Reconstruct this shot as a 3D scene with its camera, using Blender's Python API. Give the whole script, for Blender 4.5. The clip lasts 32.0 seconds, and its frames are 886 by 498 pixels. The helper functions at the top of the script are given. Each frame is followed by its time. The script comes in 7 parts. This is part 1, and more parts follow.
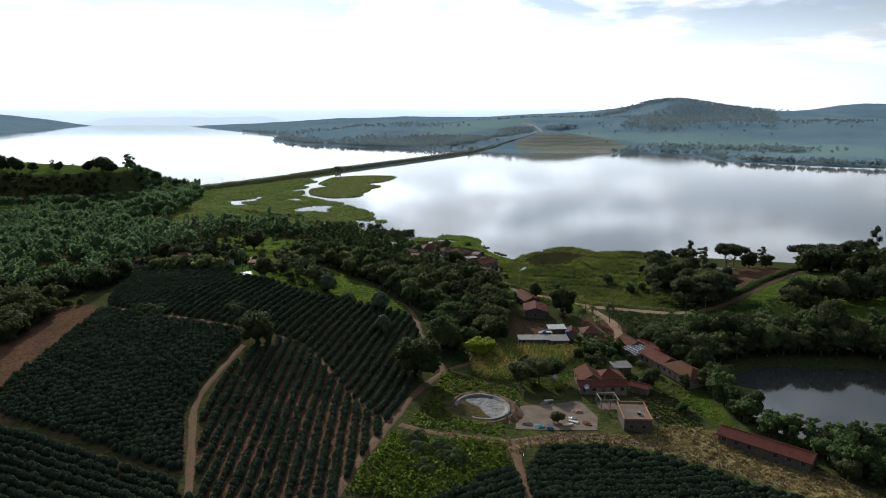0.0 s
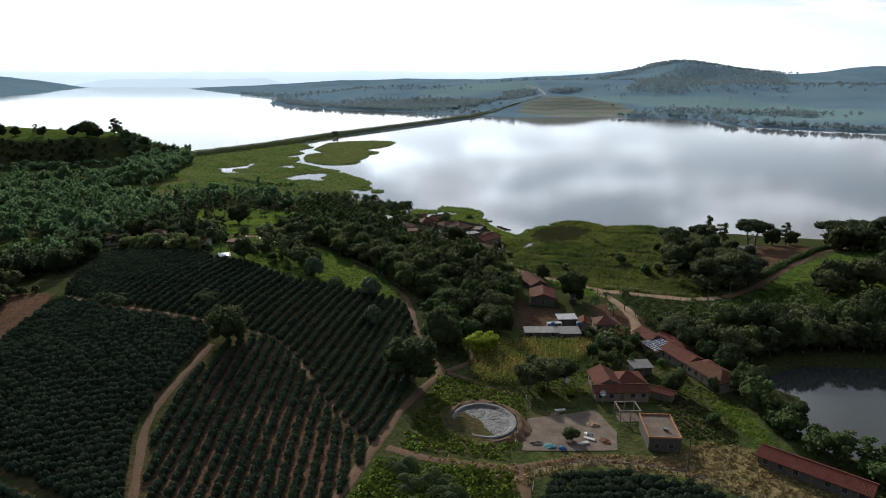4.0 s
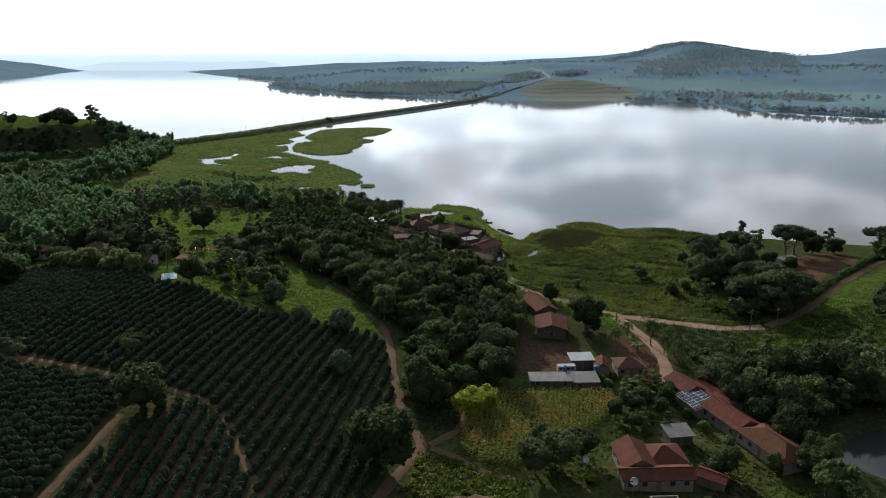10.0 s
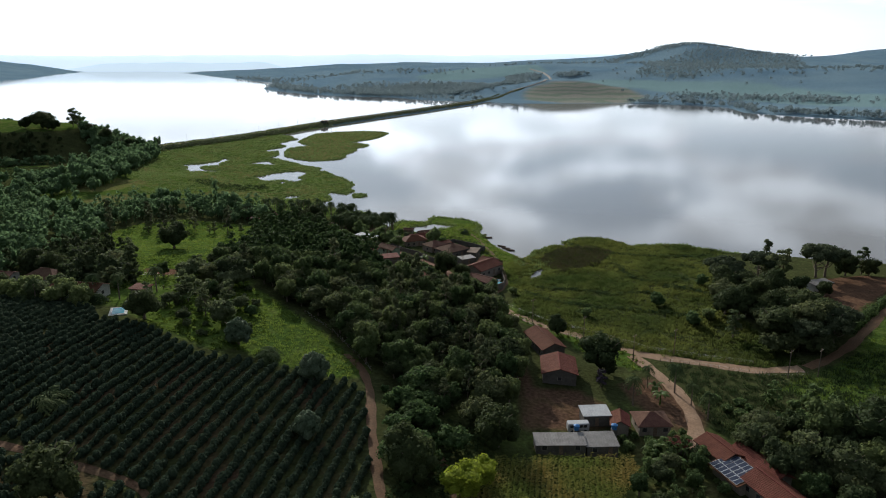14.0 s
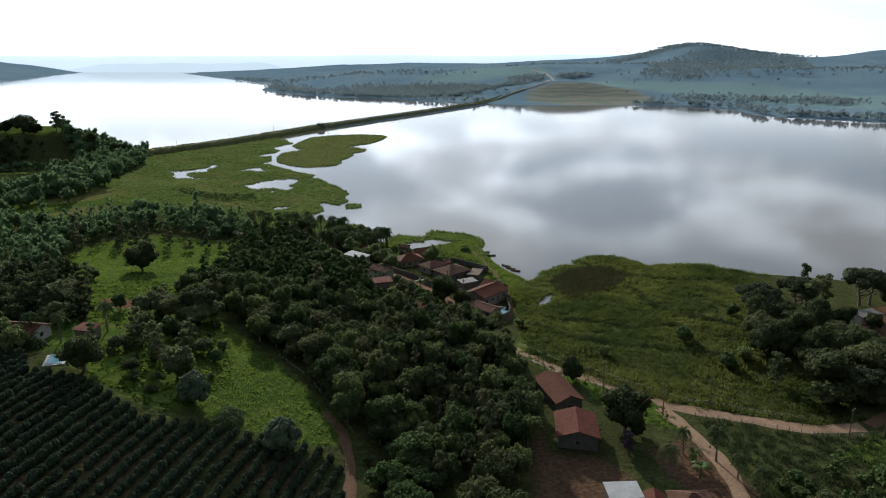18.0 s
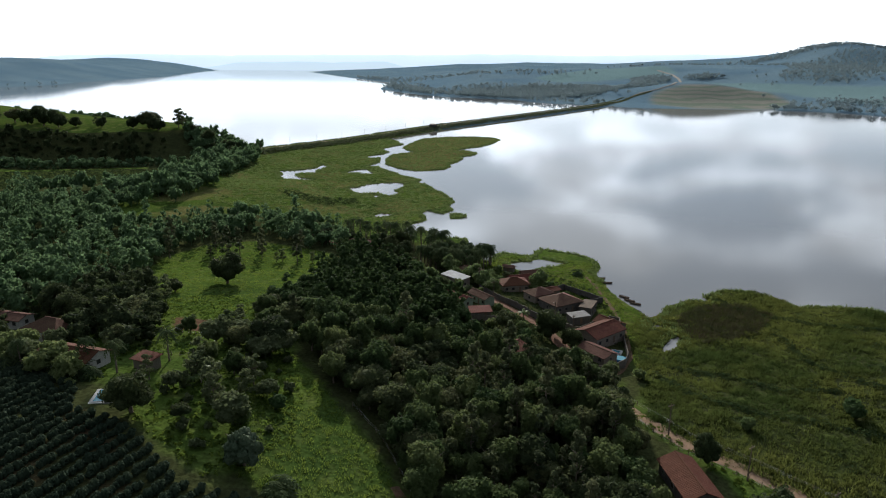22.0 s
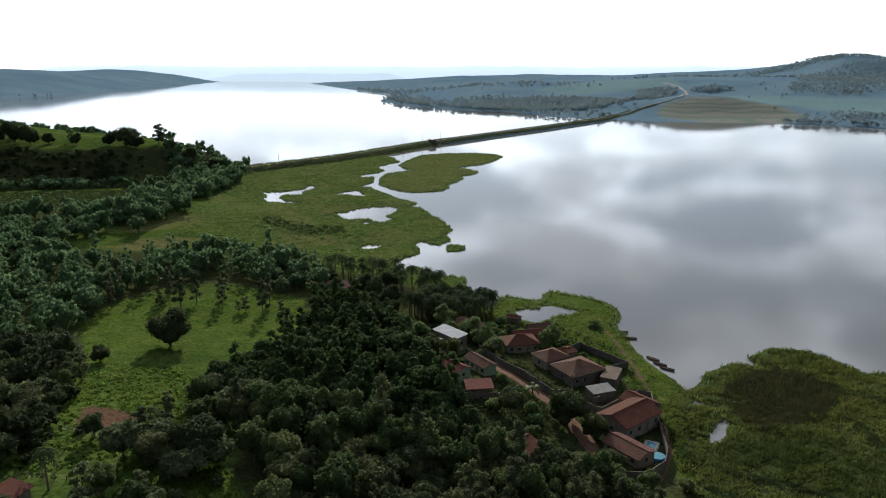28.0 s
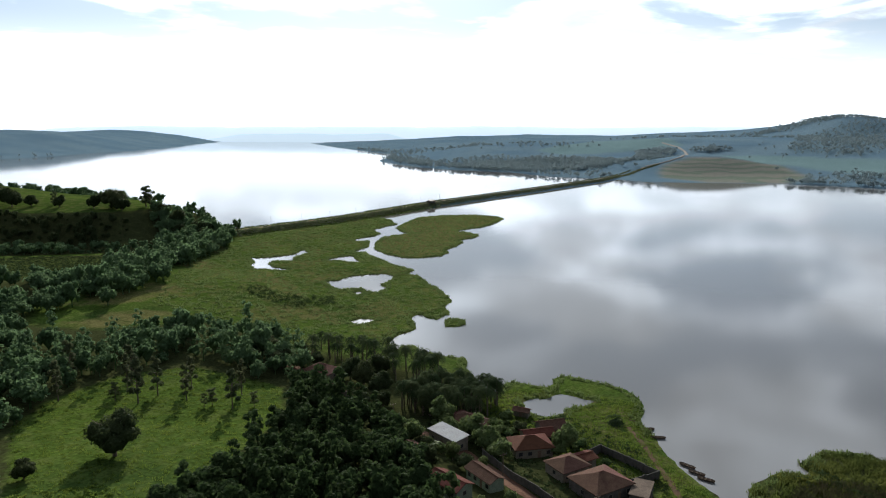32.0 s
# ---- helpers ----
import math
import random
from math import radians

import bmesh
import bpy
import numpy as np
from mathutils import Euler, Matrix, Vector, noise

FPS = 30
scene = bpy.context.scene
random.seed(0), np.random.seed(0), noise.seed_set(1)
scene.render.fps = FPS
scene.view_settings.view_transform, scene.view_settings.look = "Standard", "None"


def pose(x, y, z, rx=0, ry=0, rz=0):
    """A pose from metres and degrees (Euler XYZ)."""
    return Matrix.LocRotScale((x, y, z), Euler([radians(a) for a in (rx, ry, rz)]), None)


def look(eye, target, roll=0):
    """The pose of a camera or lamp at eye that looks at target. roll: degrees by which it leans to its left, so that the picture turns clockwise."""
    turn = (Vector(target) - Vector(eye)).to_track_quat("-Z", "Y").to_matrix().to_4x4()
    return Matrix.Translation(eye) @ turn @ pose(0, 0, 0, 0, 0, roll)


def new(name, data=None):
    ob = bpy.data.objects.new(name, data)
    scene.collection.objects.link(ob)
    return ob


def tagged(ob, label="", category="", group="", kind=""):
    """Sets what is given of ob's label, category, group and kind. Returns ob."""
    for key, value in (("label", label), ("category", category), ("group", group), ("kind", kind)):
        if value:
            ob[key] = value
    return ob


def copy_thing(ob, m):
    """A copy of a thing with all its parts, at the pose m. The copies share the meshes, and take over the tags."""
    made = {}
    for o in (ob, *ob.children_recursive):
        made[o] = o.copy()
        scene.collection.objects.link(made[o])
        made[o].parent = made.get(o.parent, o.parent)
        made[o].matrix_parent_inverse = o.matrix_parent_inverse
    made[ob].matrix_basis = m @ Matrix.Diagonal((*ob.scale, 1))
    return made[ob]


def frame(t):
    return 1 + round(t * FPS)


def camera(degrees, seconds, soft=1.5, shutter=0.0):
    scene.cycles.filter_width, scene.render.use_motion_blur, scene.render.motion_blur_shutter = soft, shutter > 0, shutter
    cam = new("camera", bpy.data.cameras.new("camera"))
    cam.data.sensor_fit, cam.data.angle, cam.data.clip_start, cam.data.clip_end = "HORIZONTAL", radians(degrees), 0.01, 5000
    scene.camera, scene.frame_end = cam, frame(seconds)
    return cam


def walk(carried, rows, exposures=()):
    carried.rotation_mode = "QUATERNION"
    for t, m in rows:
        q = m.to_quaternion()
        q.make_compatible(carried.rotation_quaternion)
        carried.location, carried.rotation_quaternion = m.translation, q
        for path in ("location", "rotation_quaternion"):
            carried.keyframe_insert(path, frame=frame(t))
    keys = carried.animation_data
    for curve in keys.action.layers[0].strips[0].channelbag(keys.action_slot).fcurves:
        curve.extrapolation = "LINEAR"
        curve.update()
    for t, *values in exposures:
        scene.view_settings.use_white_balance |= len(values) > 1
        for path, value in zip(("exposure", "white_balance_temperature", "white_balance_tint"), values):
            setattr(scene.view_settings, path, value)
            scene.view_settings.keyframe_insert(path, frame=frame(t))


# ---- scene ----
cam = camera(66.0, 32.0, 1.0)
PATH = [
    (0, (1.205, 14.097, 83.928), (1.191, 16.057, 83.531), -0.1),
    (1, (1.431, 20.406, 83.946), (1.414, 22.366, 83.549), -0.1),
    (2, (1.527, 27.01, 84.008), (1.511, 28.97, 83.608), -0.1),
    (2.5, (1.667, 30.412, 84.049), (1.65, 32.368, 83.631), -0.1),
    (3, (1.872, 33.839, 84.088), (1.854, 35.788, 83.644), -0.1),
    (3.5, (2.1, 37.303, 84.149), (2.082, 39.247, 83.676), -0.1),
    (4, (2.335, 40.785, 84.208), (2.316, 42.721, 83.708), -0.0),
    (4.5, (2.595, 44.318, 84.266), (2.576, 46.247, 83.736), -0.0),
    (6.5, (3.848, 58.666, 84.601), (3.826, 60.589, 84.051), -0.1),
    (7, (4.093, 62.322, 84.648), (4.071, 64.244, 84.097), -0.1),
    (8, (4.697, 69.602, 84.667), (4.674, 71.524, 84.117), -0.1),
    (9, (5.444, 76.793, 84.606), (5.418, 78.716, 84.057), -0.1),
    (10, (6.227, 84.133, 84.537), (6.2, 86.057, 83.99), -0.1),
    (11, (6.811, 91.491, 84.443), (6.785, 93.415, 83.897), -0.1),
    (12, (7.457, 98.649, 84.358), (7.429, 100.573, 83.812), -0.0),
    (13, (7.917, 105.609, 84.445), (7.888, 107.534, 83.901), -0.1),
    (14, (8.337, 112.62, 84.583), (8.308, 114.544, 84.039), -0.1),
    (14.5, (8.489, 116.214, 84.623), (8.46, 118.139, 84.079), -0.1),
    (16.5, (8.883, 130.846, 84.824), (8.854, 132.771, 84.281), -0.1),
    (17, (8.952, 134.508, 84.863), (8.923, 136.433, 84.32), -0.1),
    (17.5, (8.963, 138.147, 84.904), (8.934, 140.072, 84.362), -0.1),
    (18, (9.018, 141.714, 84.896), (8.985, 143.639, 84.353), -0.1),
    (18.5, (9.027, 145.279, 84.841), (8.958, 147.203, 84.299), -0.0),
    (19, (9.076, 148.951, 84.817), (8.961, 150.873, 84.274), -0.0),
    (19.5, (9.104, 152.732, 84.855), (8.956, 154.652, 84.313), -0.0),
    (20, (9.102, 156.563, 84.903), (8.918, 158.479, 84.361), 0.0),
    (20.5, (9.093, 160.435, 84.96), (8.872, 162.347, 84.417), 0.0),
    (21, (9.031, 164.287, 85.014), (8.77, 166.194, 84.471), 0.0),
    (21.5, (8.925, 168.065, 85.049), (8.617, 169.965, 84.506), 0.0),
    (22, (8.77, 171.755, 85.096), (8.417, 173.647, 84.552), 0.1),
    (22.5, (8.534, 175.446, 85.139), (8.173, 177.337, 84.595), 0.1),
    (23, (8.223, 179.136, 85.18), (7.862, 181.026, 84.635), 0.1),
    (24, (7.491, 186.408, 85.298), (7.131, 188.299, 84.753), 0.1),
    (24.5, (7.11, 190.017, 85.347), (6.749, 191.907, 84.801), 0.1),
    (26.5, (5.46, 204.483, 85.661), (5.099, 206.372, 85.114), 0.1),
    (27, (4.969, 208.168, 85.717), (4.608, 210.059, 85.176), 0.1),
    (27.5, (4.434, 211.836, 85.758), (4.073, 213.73, 85.227), 0.1),
    (28, (3.842, 215.41, 85.791), (3.481, 217.309, 85.277), 0.1),
    (28.5, (3.229, 218.888, 85.815), (2.868, 220.793, 85.325), 0.1),
    (29, (2.613, 222.357, 85.833), (2.249, 224.268, 85.368), 0.1),
    (29.5, (2.058, 225.877, 85.859), (1.694, 227.794, 85.418), 0.1),
    (30, (1.526, 229.386, 85.87), (1.16, 231.308, 85.453), 0.1),
    (30.5, (0.968, 232.85, 85.884), (0.602, 234.775, 85.483), 0.1),
    (31, (0.388, 236.284, 85.908), (0.022, 238.212, 85.523), 0.1),
    (31.5, (-0.215, 239.774, 85.946), (-0.582, 241.706, 85.579), 0.1),
    (32, (-0.809, 243.293, 85.976), (-1.176, 245.228, 85.627), 0.1),
]
walk(cam, [(t, look(eye, target, roll)) for t, eye, target, roll in PATH], exposures=((0, 0.0, 6050, 9), (32, 0.0, 6050, 9)))

# ---- world, sun, exposure ----
SUN_AZ, SUN_EL = -17.0, 22.0          # degrees from +y towards +x, and above the horizon
sun_way = Vector((math.sin(radians(SUN_AZ)) * math.cos(radians(SUN_EL)),
                  math.cos(radians(SUN_AZ)) * math.cos(radians(SUN_EL)), math.sin(radians(SUN_EL))))
sun = new("sun", bpy.data.lights.new("sun", "SUN"))
sun.data.energy, sun.data.angle, sun.data.color = 5.0, radians(0.6), (1.0, 0.90, 0.75)
sun.matrix_world = look(sun_way * 800, (0, 0, 0))


def build_world():
    """Hazy morning sky: white haze low down, broken cloud above, brightest round the sun."""
    w = bpy.data.worlds.new("sky")
    w.use_nodes = True
    scene.world = w
    nt = w.node_tree
    n, l = nt.nodes, nt.links
    n.clear()

    def node(kind, **kw):
        x = n.new(kind)
        for k, v in kw.items():
            x.inputs[k].default_value = v
        return x

    def calc(op, a, b=0.0):
        x = n.new("ShaderNodeMath")
        x.operation = op
        for s, v in ((0, a), (1, b)):
            if isinstance(v, (int, float)):
                x.inputs[s].default_value = v
            else:
                l.new(v, x.inputs[s])
        return x.outputs[0]

    def span(v, a, b, lo=0.0, hi=1.0):
        x = n.new("ShaderNodeMapRange")
        x.interpolation_type = "SMOOTHSTEP"
        for k, q in (("From Min", a), ("From Max", b), ("To Min", lo), ("To Max", hi)):
            x.inputs[k].default_value = q
        l.new(v, x.inputs["Value"])
        return x.outputs[0]

    def mixed(f, a, b, how="MIX"):
        x = n.new("ShaderNodeMixRGB")
        x.blend_type = how
        for s, v in ((0, f), (1, a), (2, b)):
            if isinstance(v, tuple):
                x.inputs[s].default_value = (*v, 1)
            elif isinstance(v, (int, float)):
                x.inputs[s].default_value = v
            else:
                l.new(v, x.inputs[s])
        return x.outputs[0]

    out, bg = n.new("ShaderNodeOutputWorld"), n.new("ShaderNodeBackground")
    sky = n.new("ShaderNodeTexSky")
    sky.sky_type, sky.sun_disc = "NISHITA", False
    sky.sun_elevation, sky.sun_rotation = radians(SUN_EL), radians(SUN_AZ)
    sky.altitude, sky.air_density, sky.dust_density, sky.ozone_density = 800, 1.0, 0.6, 2.0
    tc, sep = n.new("ShaderNodeTexCoord"), n.new("ShaderNodeSeparateXYZ")
    way = tc.outputs["Generated"]
    l.new(way, sep.inputs[0])
    z = calc("MAXIMUM", sep.outputs["Z"], 0.0)
    k = calc("ADD", z, 0.10)
    comb = n.new("ShaderNodeCombineXYZ")
    l.new(calc("DIVIDE", sep.outputs["X"], k), comb.inputs[0]); l.new(calc("DIVIDE", sep.outputs["Y"], k), comb.inputs[1])

    def cloud_noise(scale, detail, distort, off):
        m = n.new("ShaderNodeVectorMath"); m.operation = "ADD"; m.inputs[1].default_value = (off, off * 0.7, off * 0.3)
        l.new(comb.outputs[0], m.inputs[0])
        t = node("ShaderNodeTexNoise", Scale=scale, Detail=detail, Roughness=0.5, Distortion=distort)
        l.new(m.outputs[0], t.inputs["Vector"])
        return t.outputs["Fac"]

    cover = span(cloud_noise(CLOUD_SIZE, 6.0, 0.25, CLOUD_SHIFT), 0.42, 0.58)
    shade = span(cloud_noise(CLOUD_SIZE * 2.2, 5.0, 0.2, CLOUD_SHIFT + 4.0), 0.36, 0.64, 0.52, 1.20)
    dot = n.new("ShaderNodeVectorMath"); dot.operation = "DOT_PRODUCT"
    dot.inputs[1].default_value = sun_way
    l.new(way, dot.inputs[0])
    facing = calc("MAXIMUM", dot.outputs["Value"], 0.0)
    glow = calc("ADD", calc("MULTIPLY", calc("POWER", facing, 2.2), GLOW), BACK)
    glow_high = calc("ADD", calc("MULTIPLY", calc("POWER", facing, 3.0), GLOW), BACK)
    cloud = mixed(1.0, (0.90, 0.95, 1.0), calc("MULTIPLY", calc("MULTIPLY", glow_high, shade), CLOUD_LIGHT), "MULTIPLY")
    veil = mixed(1.0, (0.80, 0.90, 1.0), calc("MULTIPLY", glow, 0.5), "MULTIPLY")
    gap = mixed(0.62, sky.outputs["Color"], veil)
    high = mixed(cover, gap, cloud)
    haze = mixed(1.0, (0.83, 0.87, 0.905), glow, "MULTIPLY")
    col = mixed(span(z, 0.015, 0.15, 1.0, 0.0), high, haze)
    bg.inputs["Strength"].default_value = 0.07
    l.new(col, bg.inputs["Color"]); l.new(bg.outputs[0], out.inputs[0])


GLOW, BACK, CLOUD_LIGHT, CLOUD_SIZE, CLOUD_SHIFT = 33.0, 5.5, 1.0, 1.15, 2.0
build_world()


# ---- materials ----
def material(name, base, second=None, scale=2.0, rough=0.85, bump=0.0, bump_scale=20.0, metal=0.0, fine=None, spread=0.25, random_tint=0.0, translucent=0.0, spec=0.07):
    """A procedural surface: two colours mixed by coarse and fine noise in world metres, with relief."""
    m = bpy.data.materials.new(name)
    m.use_nodes = True
    nt = m.node_tree
    n, l = nt.nodes, nt.links
    b = n["Principled BSDF"]
    b.inputs["Roughness"].default_value, b.inputs["Metallic"].default_value = rough, metal
    b.inputs["Specular IOR Level"].default_value = spec
    second = second or tuple(c * 0.7 for c in base)
    geo = n.new("ShaderNodeNewGeometry")
    a = n.new("ShaderNodeTexNoise")
    a.inputs["Scale"].default_value, a.inputs["Detail"].default_value = 1.0 / scale, 5.0
    l.new(geo.outputs["Position"], a.inputs["Vector"])
    r = n.new("ShaderNodeMapRange")
    r.inputs["From Min"].default_value, r.inputs["From Max"].default_value = 0.5 - spread, 0.5 + spread
    l.new(a.outputs["Fac"], r.inputs["Value"])
    mix = n.new("ShaderNodeMixRGB")
    mix.inputs[1].default_value, mix.inputs[2].default_value = (*base, 1), (*second, 1)
    l.new(r.outputs[0], mix.inputs[0])
    c = n.new("ShaderNodeTexNoise")
    c.inputs["Scale"].default_value, c.inputs["Detail"].default_value = 1.0 / (fine or scale / 12), 3.0
    l.new(geo.outputs["Position"], c.inputs["Vector"])
    hsv = n.new("ShaderNodeHueSaturation")
    v = n.new("ShaderNodeMapRange")
    v.inputs["From Min"].default_value, v.inputs["From Max"].default_value = 0.25, 0.75
    v.inputs["To Min"].default_value, v.inputs["To Max"].default_value = 0.72, 1.28
    l.new(c.outputs["Fac"], v.inputs["Value"])
    l.new(mix.outputs[0], hsv.inputs["Color"])
    value = v.outputs[0]
    if random_tint:
        oi = n.new("ShaderNodeObjectInfo")
        k = n.new("ShaderNodeMapRange")
        k.inputs["To Min"].default_value, k.inputs["To Max"].default_value = 1 - random_tint, 1 + random_tint
        l.new(oi.outputs["Random"], k.inputs["Value"])
        mul = n.new("ShaderNodeMath"); mul.operation = "MULTIPLY"
        l.new(value, mul.inputs[0]); l.new(k.outputs[0], mul.inputs[1])
        value = mul.outputs[0]
        k2 = n.new("ShaderNodeMapRange")
        k2.inputs["To Min"].default_value, k2.inputs["To Max"].default_value = 0.5 + random_tint * 0.08, 0.5 - random_tint * 0.08
        l.new(oi.outputs["Random"], k2.inputs["Value"]); l.new(k2.outputs[0], hsv.inputs["Hue"])
    l.new(value, hsv.inputs["Value"])
    l.new(hsv.outputs[0], b.inputs["Base Color"])
    if bump:
        d = n.new("ShaderNodeTexNoise")
        d.inputs["Scale"].default_value, d.inputs["Detail"].default_value = bump_scale, 4.0
        l.new(geo.outputs["Position"], d.inputs["Vector"])
        bp = n.new("ShaderNodeBump")
        bp.inputs["Strength"].default_value, bp.inputs["Distance"].default_value = min(1.0, bump), 0.5 / bump_scale + 0.02
        l.new(d.outputs["Fac"], bp.inputs["Height"]); l.new(bp.outputs[0], b.inputs["Normal"])
    if translucent:
        tr, sh = n.new("ShaderNodeBsdfTranslucent"), n.new("ShaderNodeMixShader")
        l.new(hsv.outputs[0], tr.inputs["Color"])
        sh.inputs[0].default_value = translucent
        l.new(b.outputs[0], sh.inputs[1]); l.new(tr.outputs[0], sh.inputs[2])
        l.new(sh.outputs[0], n["Material Output"].inputs["Surface"])
    return m


M_COFFEE = material("leaf_coffee", (0.033, 0.050, 0.032), (0.048, 0.068, 0.042), 8, 0.8, translucent=0.25, spec=0.02)
M_BARK = material("bark", (0.12, 0.09, 0.065), (0.20, 0.17, 0.14), 0.6, 0.9, bump=0.6, bump_scale=9)
M_DIRT = material("dirt_road_earth", (0.20, 0.128, 0.082), (0.25, 0.172, 0.118), 5, 0.95, bump=0.4, bump_scale=3, fine=0.5)


def ground_material():
    """Pasture, bare earth, dry grass and field soil, by the plan's zones, with two scales of variation; far land is
    tinted with haze.
    """
    m = bpy.data.materials.new("ground")
    m.use_nodes = True
    nt = m.node_tree
    n, l = nt.nodes, nt.links
    b = n["Principled BSDF"]
    b.inputs["Roughness"].default_value, b.inputs["Specular IOR Level"].default_value = 0.95, 0.0
    geo = n.new("ShaderNodeNewGeometry")

    def noise_at(size, detail=5.0):
        t = n.new("ShaderNodeTexNoise")
        t.inputs["Scale"].default_value, t.inputs["Detail"].default_value = 1.0 / size, detail
        l.new(geo.outputs["Position"], t.inputs["Vector"])
        return t.outputs["Fac"]

    def stretch(v, lo, hi):
        r = n.new("ShaderNodeMapRange")
        r.inputs["From Min"].default_value, r.inputs["From Max"].default_value = lo, hi
        l.new(v, r.inputs["Value"])
        return r.outputs[0]

    def blend(f, a, c):
        x = n.new("ShaderNodeMixRGB")
        if isinstance(f, float):
            x.inputs[0].default_value = f
        else:
            l.new(f, x.inputs[0])
        for s, v in ((1, a), (2, c)):
            if isinstance(v, tuple):
                x.inputs[s].default_value = (*v, 1)
            else:
                l.new(v, x.inputs[s])
        return x.outputs[0]

    zone = n.new("ShaderNodeAttribute")
    zone.attribute_name = "zone"
    sep = n.new("ShaderNodeSeparateColor")
    l.new(zone.outputs["Color"], sep.inputs[0])
    big, mid, small = noise_at(28.0), noise_at(5.0), noise_at(0.9)
    grass = blend(stretch(big, 0.35, 0.65), (0.062, 0.098, 0.018), (0.040, 0.066, 0.016))
    grass = blend(stretch(mid, 0.45, 0.75), grass, (0.086, 0.110, 0.029))
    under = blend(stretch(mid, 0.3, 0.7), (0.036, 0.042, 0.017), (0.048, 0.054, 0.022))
    earth = blend(stretch(mid, 0.3, 0.7), (0.104, 0.061, 0.039), (0.072, 0.045, 0.031))
    dry = blend(stretch(mid, 0.35, 0.7), (0.18, 0.135, 0.065), (0.115, 0.105, 0.045))

    def edge(v):
        add = n.new("ShaderNodeMath"); add.operation = "MULTIPLY_ADD"
        add.inputs[1].default_value = 1.0
        s = n.new("ShaderNodeMath"); s.operation = "MULTIPLY_ADD"; s.inputs[1].default_value, s.inputs[2].default_value = 0.7, -0.35
        l.new(mid, s.inputs[0]); l.new(v, add.inputs[0]); l.new(s.outputs[0], add.inputs[2])
        return stretch(add.outputs[0], 0.3, 0.7)

    # Distance haze is painted into these blue-grey far colours and their plots.
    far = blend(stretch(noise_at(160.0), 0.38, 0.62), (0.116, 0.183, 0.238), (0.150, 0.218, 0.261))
    plot = n.new("ShaderNodeAttribute")
    plot.attribute_name = "plot"
    pl = n.new("ShaderNodeSeparateColor")
    l.new(plot.outputs["Color"], pl.inputs[0])
    xyz, tier = n.new("ShaderNodeSeparateXYZ"), n.new("ShaderNodeMath")
    l.new(geo.outputs["Position"], xyz.inputs[0])
    wavy = n.new("ShaderNodeMath"); wavy.operation = "MULTIPLY_ADD"; wavy.inputs[1].default_value = 9.0
    l.new(noise_at(60.0, 2.0), wavy.inputs[0]); l.new(xyz.outputs["Z"], wavy.inputs[2])
    tier.operation = "SINE"
    l.new(wavy.outputs[0], tier.inputs[0])
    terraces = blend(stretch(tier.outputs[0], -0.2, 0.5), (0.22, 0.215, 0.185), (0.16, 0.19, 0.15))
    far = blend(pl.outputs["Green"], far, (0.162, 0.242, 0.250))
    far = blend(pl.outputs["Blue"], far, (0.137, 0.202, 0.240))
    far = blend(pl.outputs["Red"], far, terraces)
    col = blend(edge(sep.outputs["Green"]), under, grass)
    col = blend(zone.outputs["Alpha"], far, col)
    col = blend(edge(sep.outputs["Blue"]), col, dry)
    col = blend(edge(sep.outputs["Red"]), col, earth)
    hsv = n.new("ShaderNodeHueSaturation")
    l.new(col, hsv.inputs["Color"])
    v = n.new("ShaderNodeMapRange")
    v.inputs["From Min"].default_value, v.inputs["From Max"].default_value = 0.3, 0.7
    v.inputs["To Min"].default_value, v.inputs["To Max"].default_value = 0.65, 1.35
    l.new(small, v.inputs["Value"]); l.new(v.outputs[0], hsv.inputs["Value"])
    l.new(hsv.outputs[0], b.inputs["Base Color"])
    bp = n.new("ShaderNodeBump")
    bp.inputs["Strength"].default_value, bp.inputs["Distance"].default_value = 0.9, 0.35
    l.new(small, bp.inputs["Height"]); l.new(bp.outputs[0], b.inputs["Normal"])
    return m


def water_material(name, deep, ripple=0.02):
    m = bpy.data.materials.new(name)
    m.use_nodes = True
    nt = m.node_tree
    n, l = nt.nodes, nt.links
    b = n["Principled BSDF"]
    b.inputs["Base Color"].default_value = (*deep, 1)
    b.inputs["Roughness"].default_value, b.inputs["IOR"].default_value = 0.06, 1.333
    b.inputs["Specular IOR Level"].default_value = 0.5
    geo = n.new("ShaderNodeNewGeometry")
    w = n.new("ShaderNodeTexNoise")
    w.inputs["Scale"].default_value, w.inputs["Detail"].default_value = 0.45, 6.0
    l.new(geo.outputs["Position"], w.inputs["Vector"])
    bp = n.new("ShaderNodeBump")
    bp.inputs["Strength"].default_value, bp.inputs["Distance"].default_value = 1.0, ripple
    l.new(w.outputs["Fac"], bp.inputs["Height"]); l.new(bp.outputs[0], b.inputs["Normal"])
    return m


M_GROUND = ground_material()
M_WATER = water_material("lake_water", (0.13, 0.125, 0.12), 0.013)

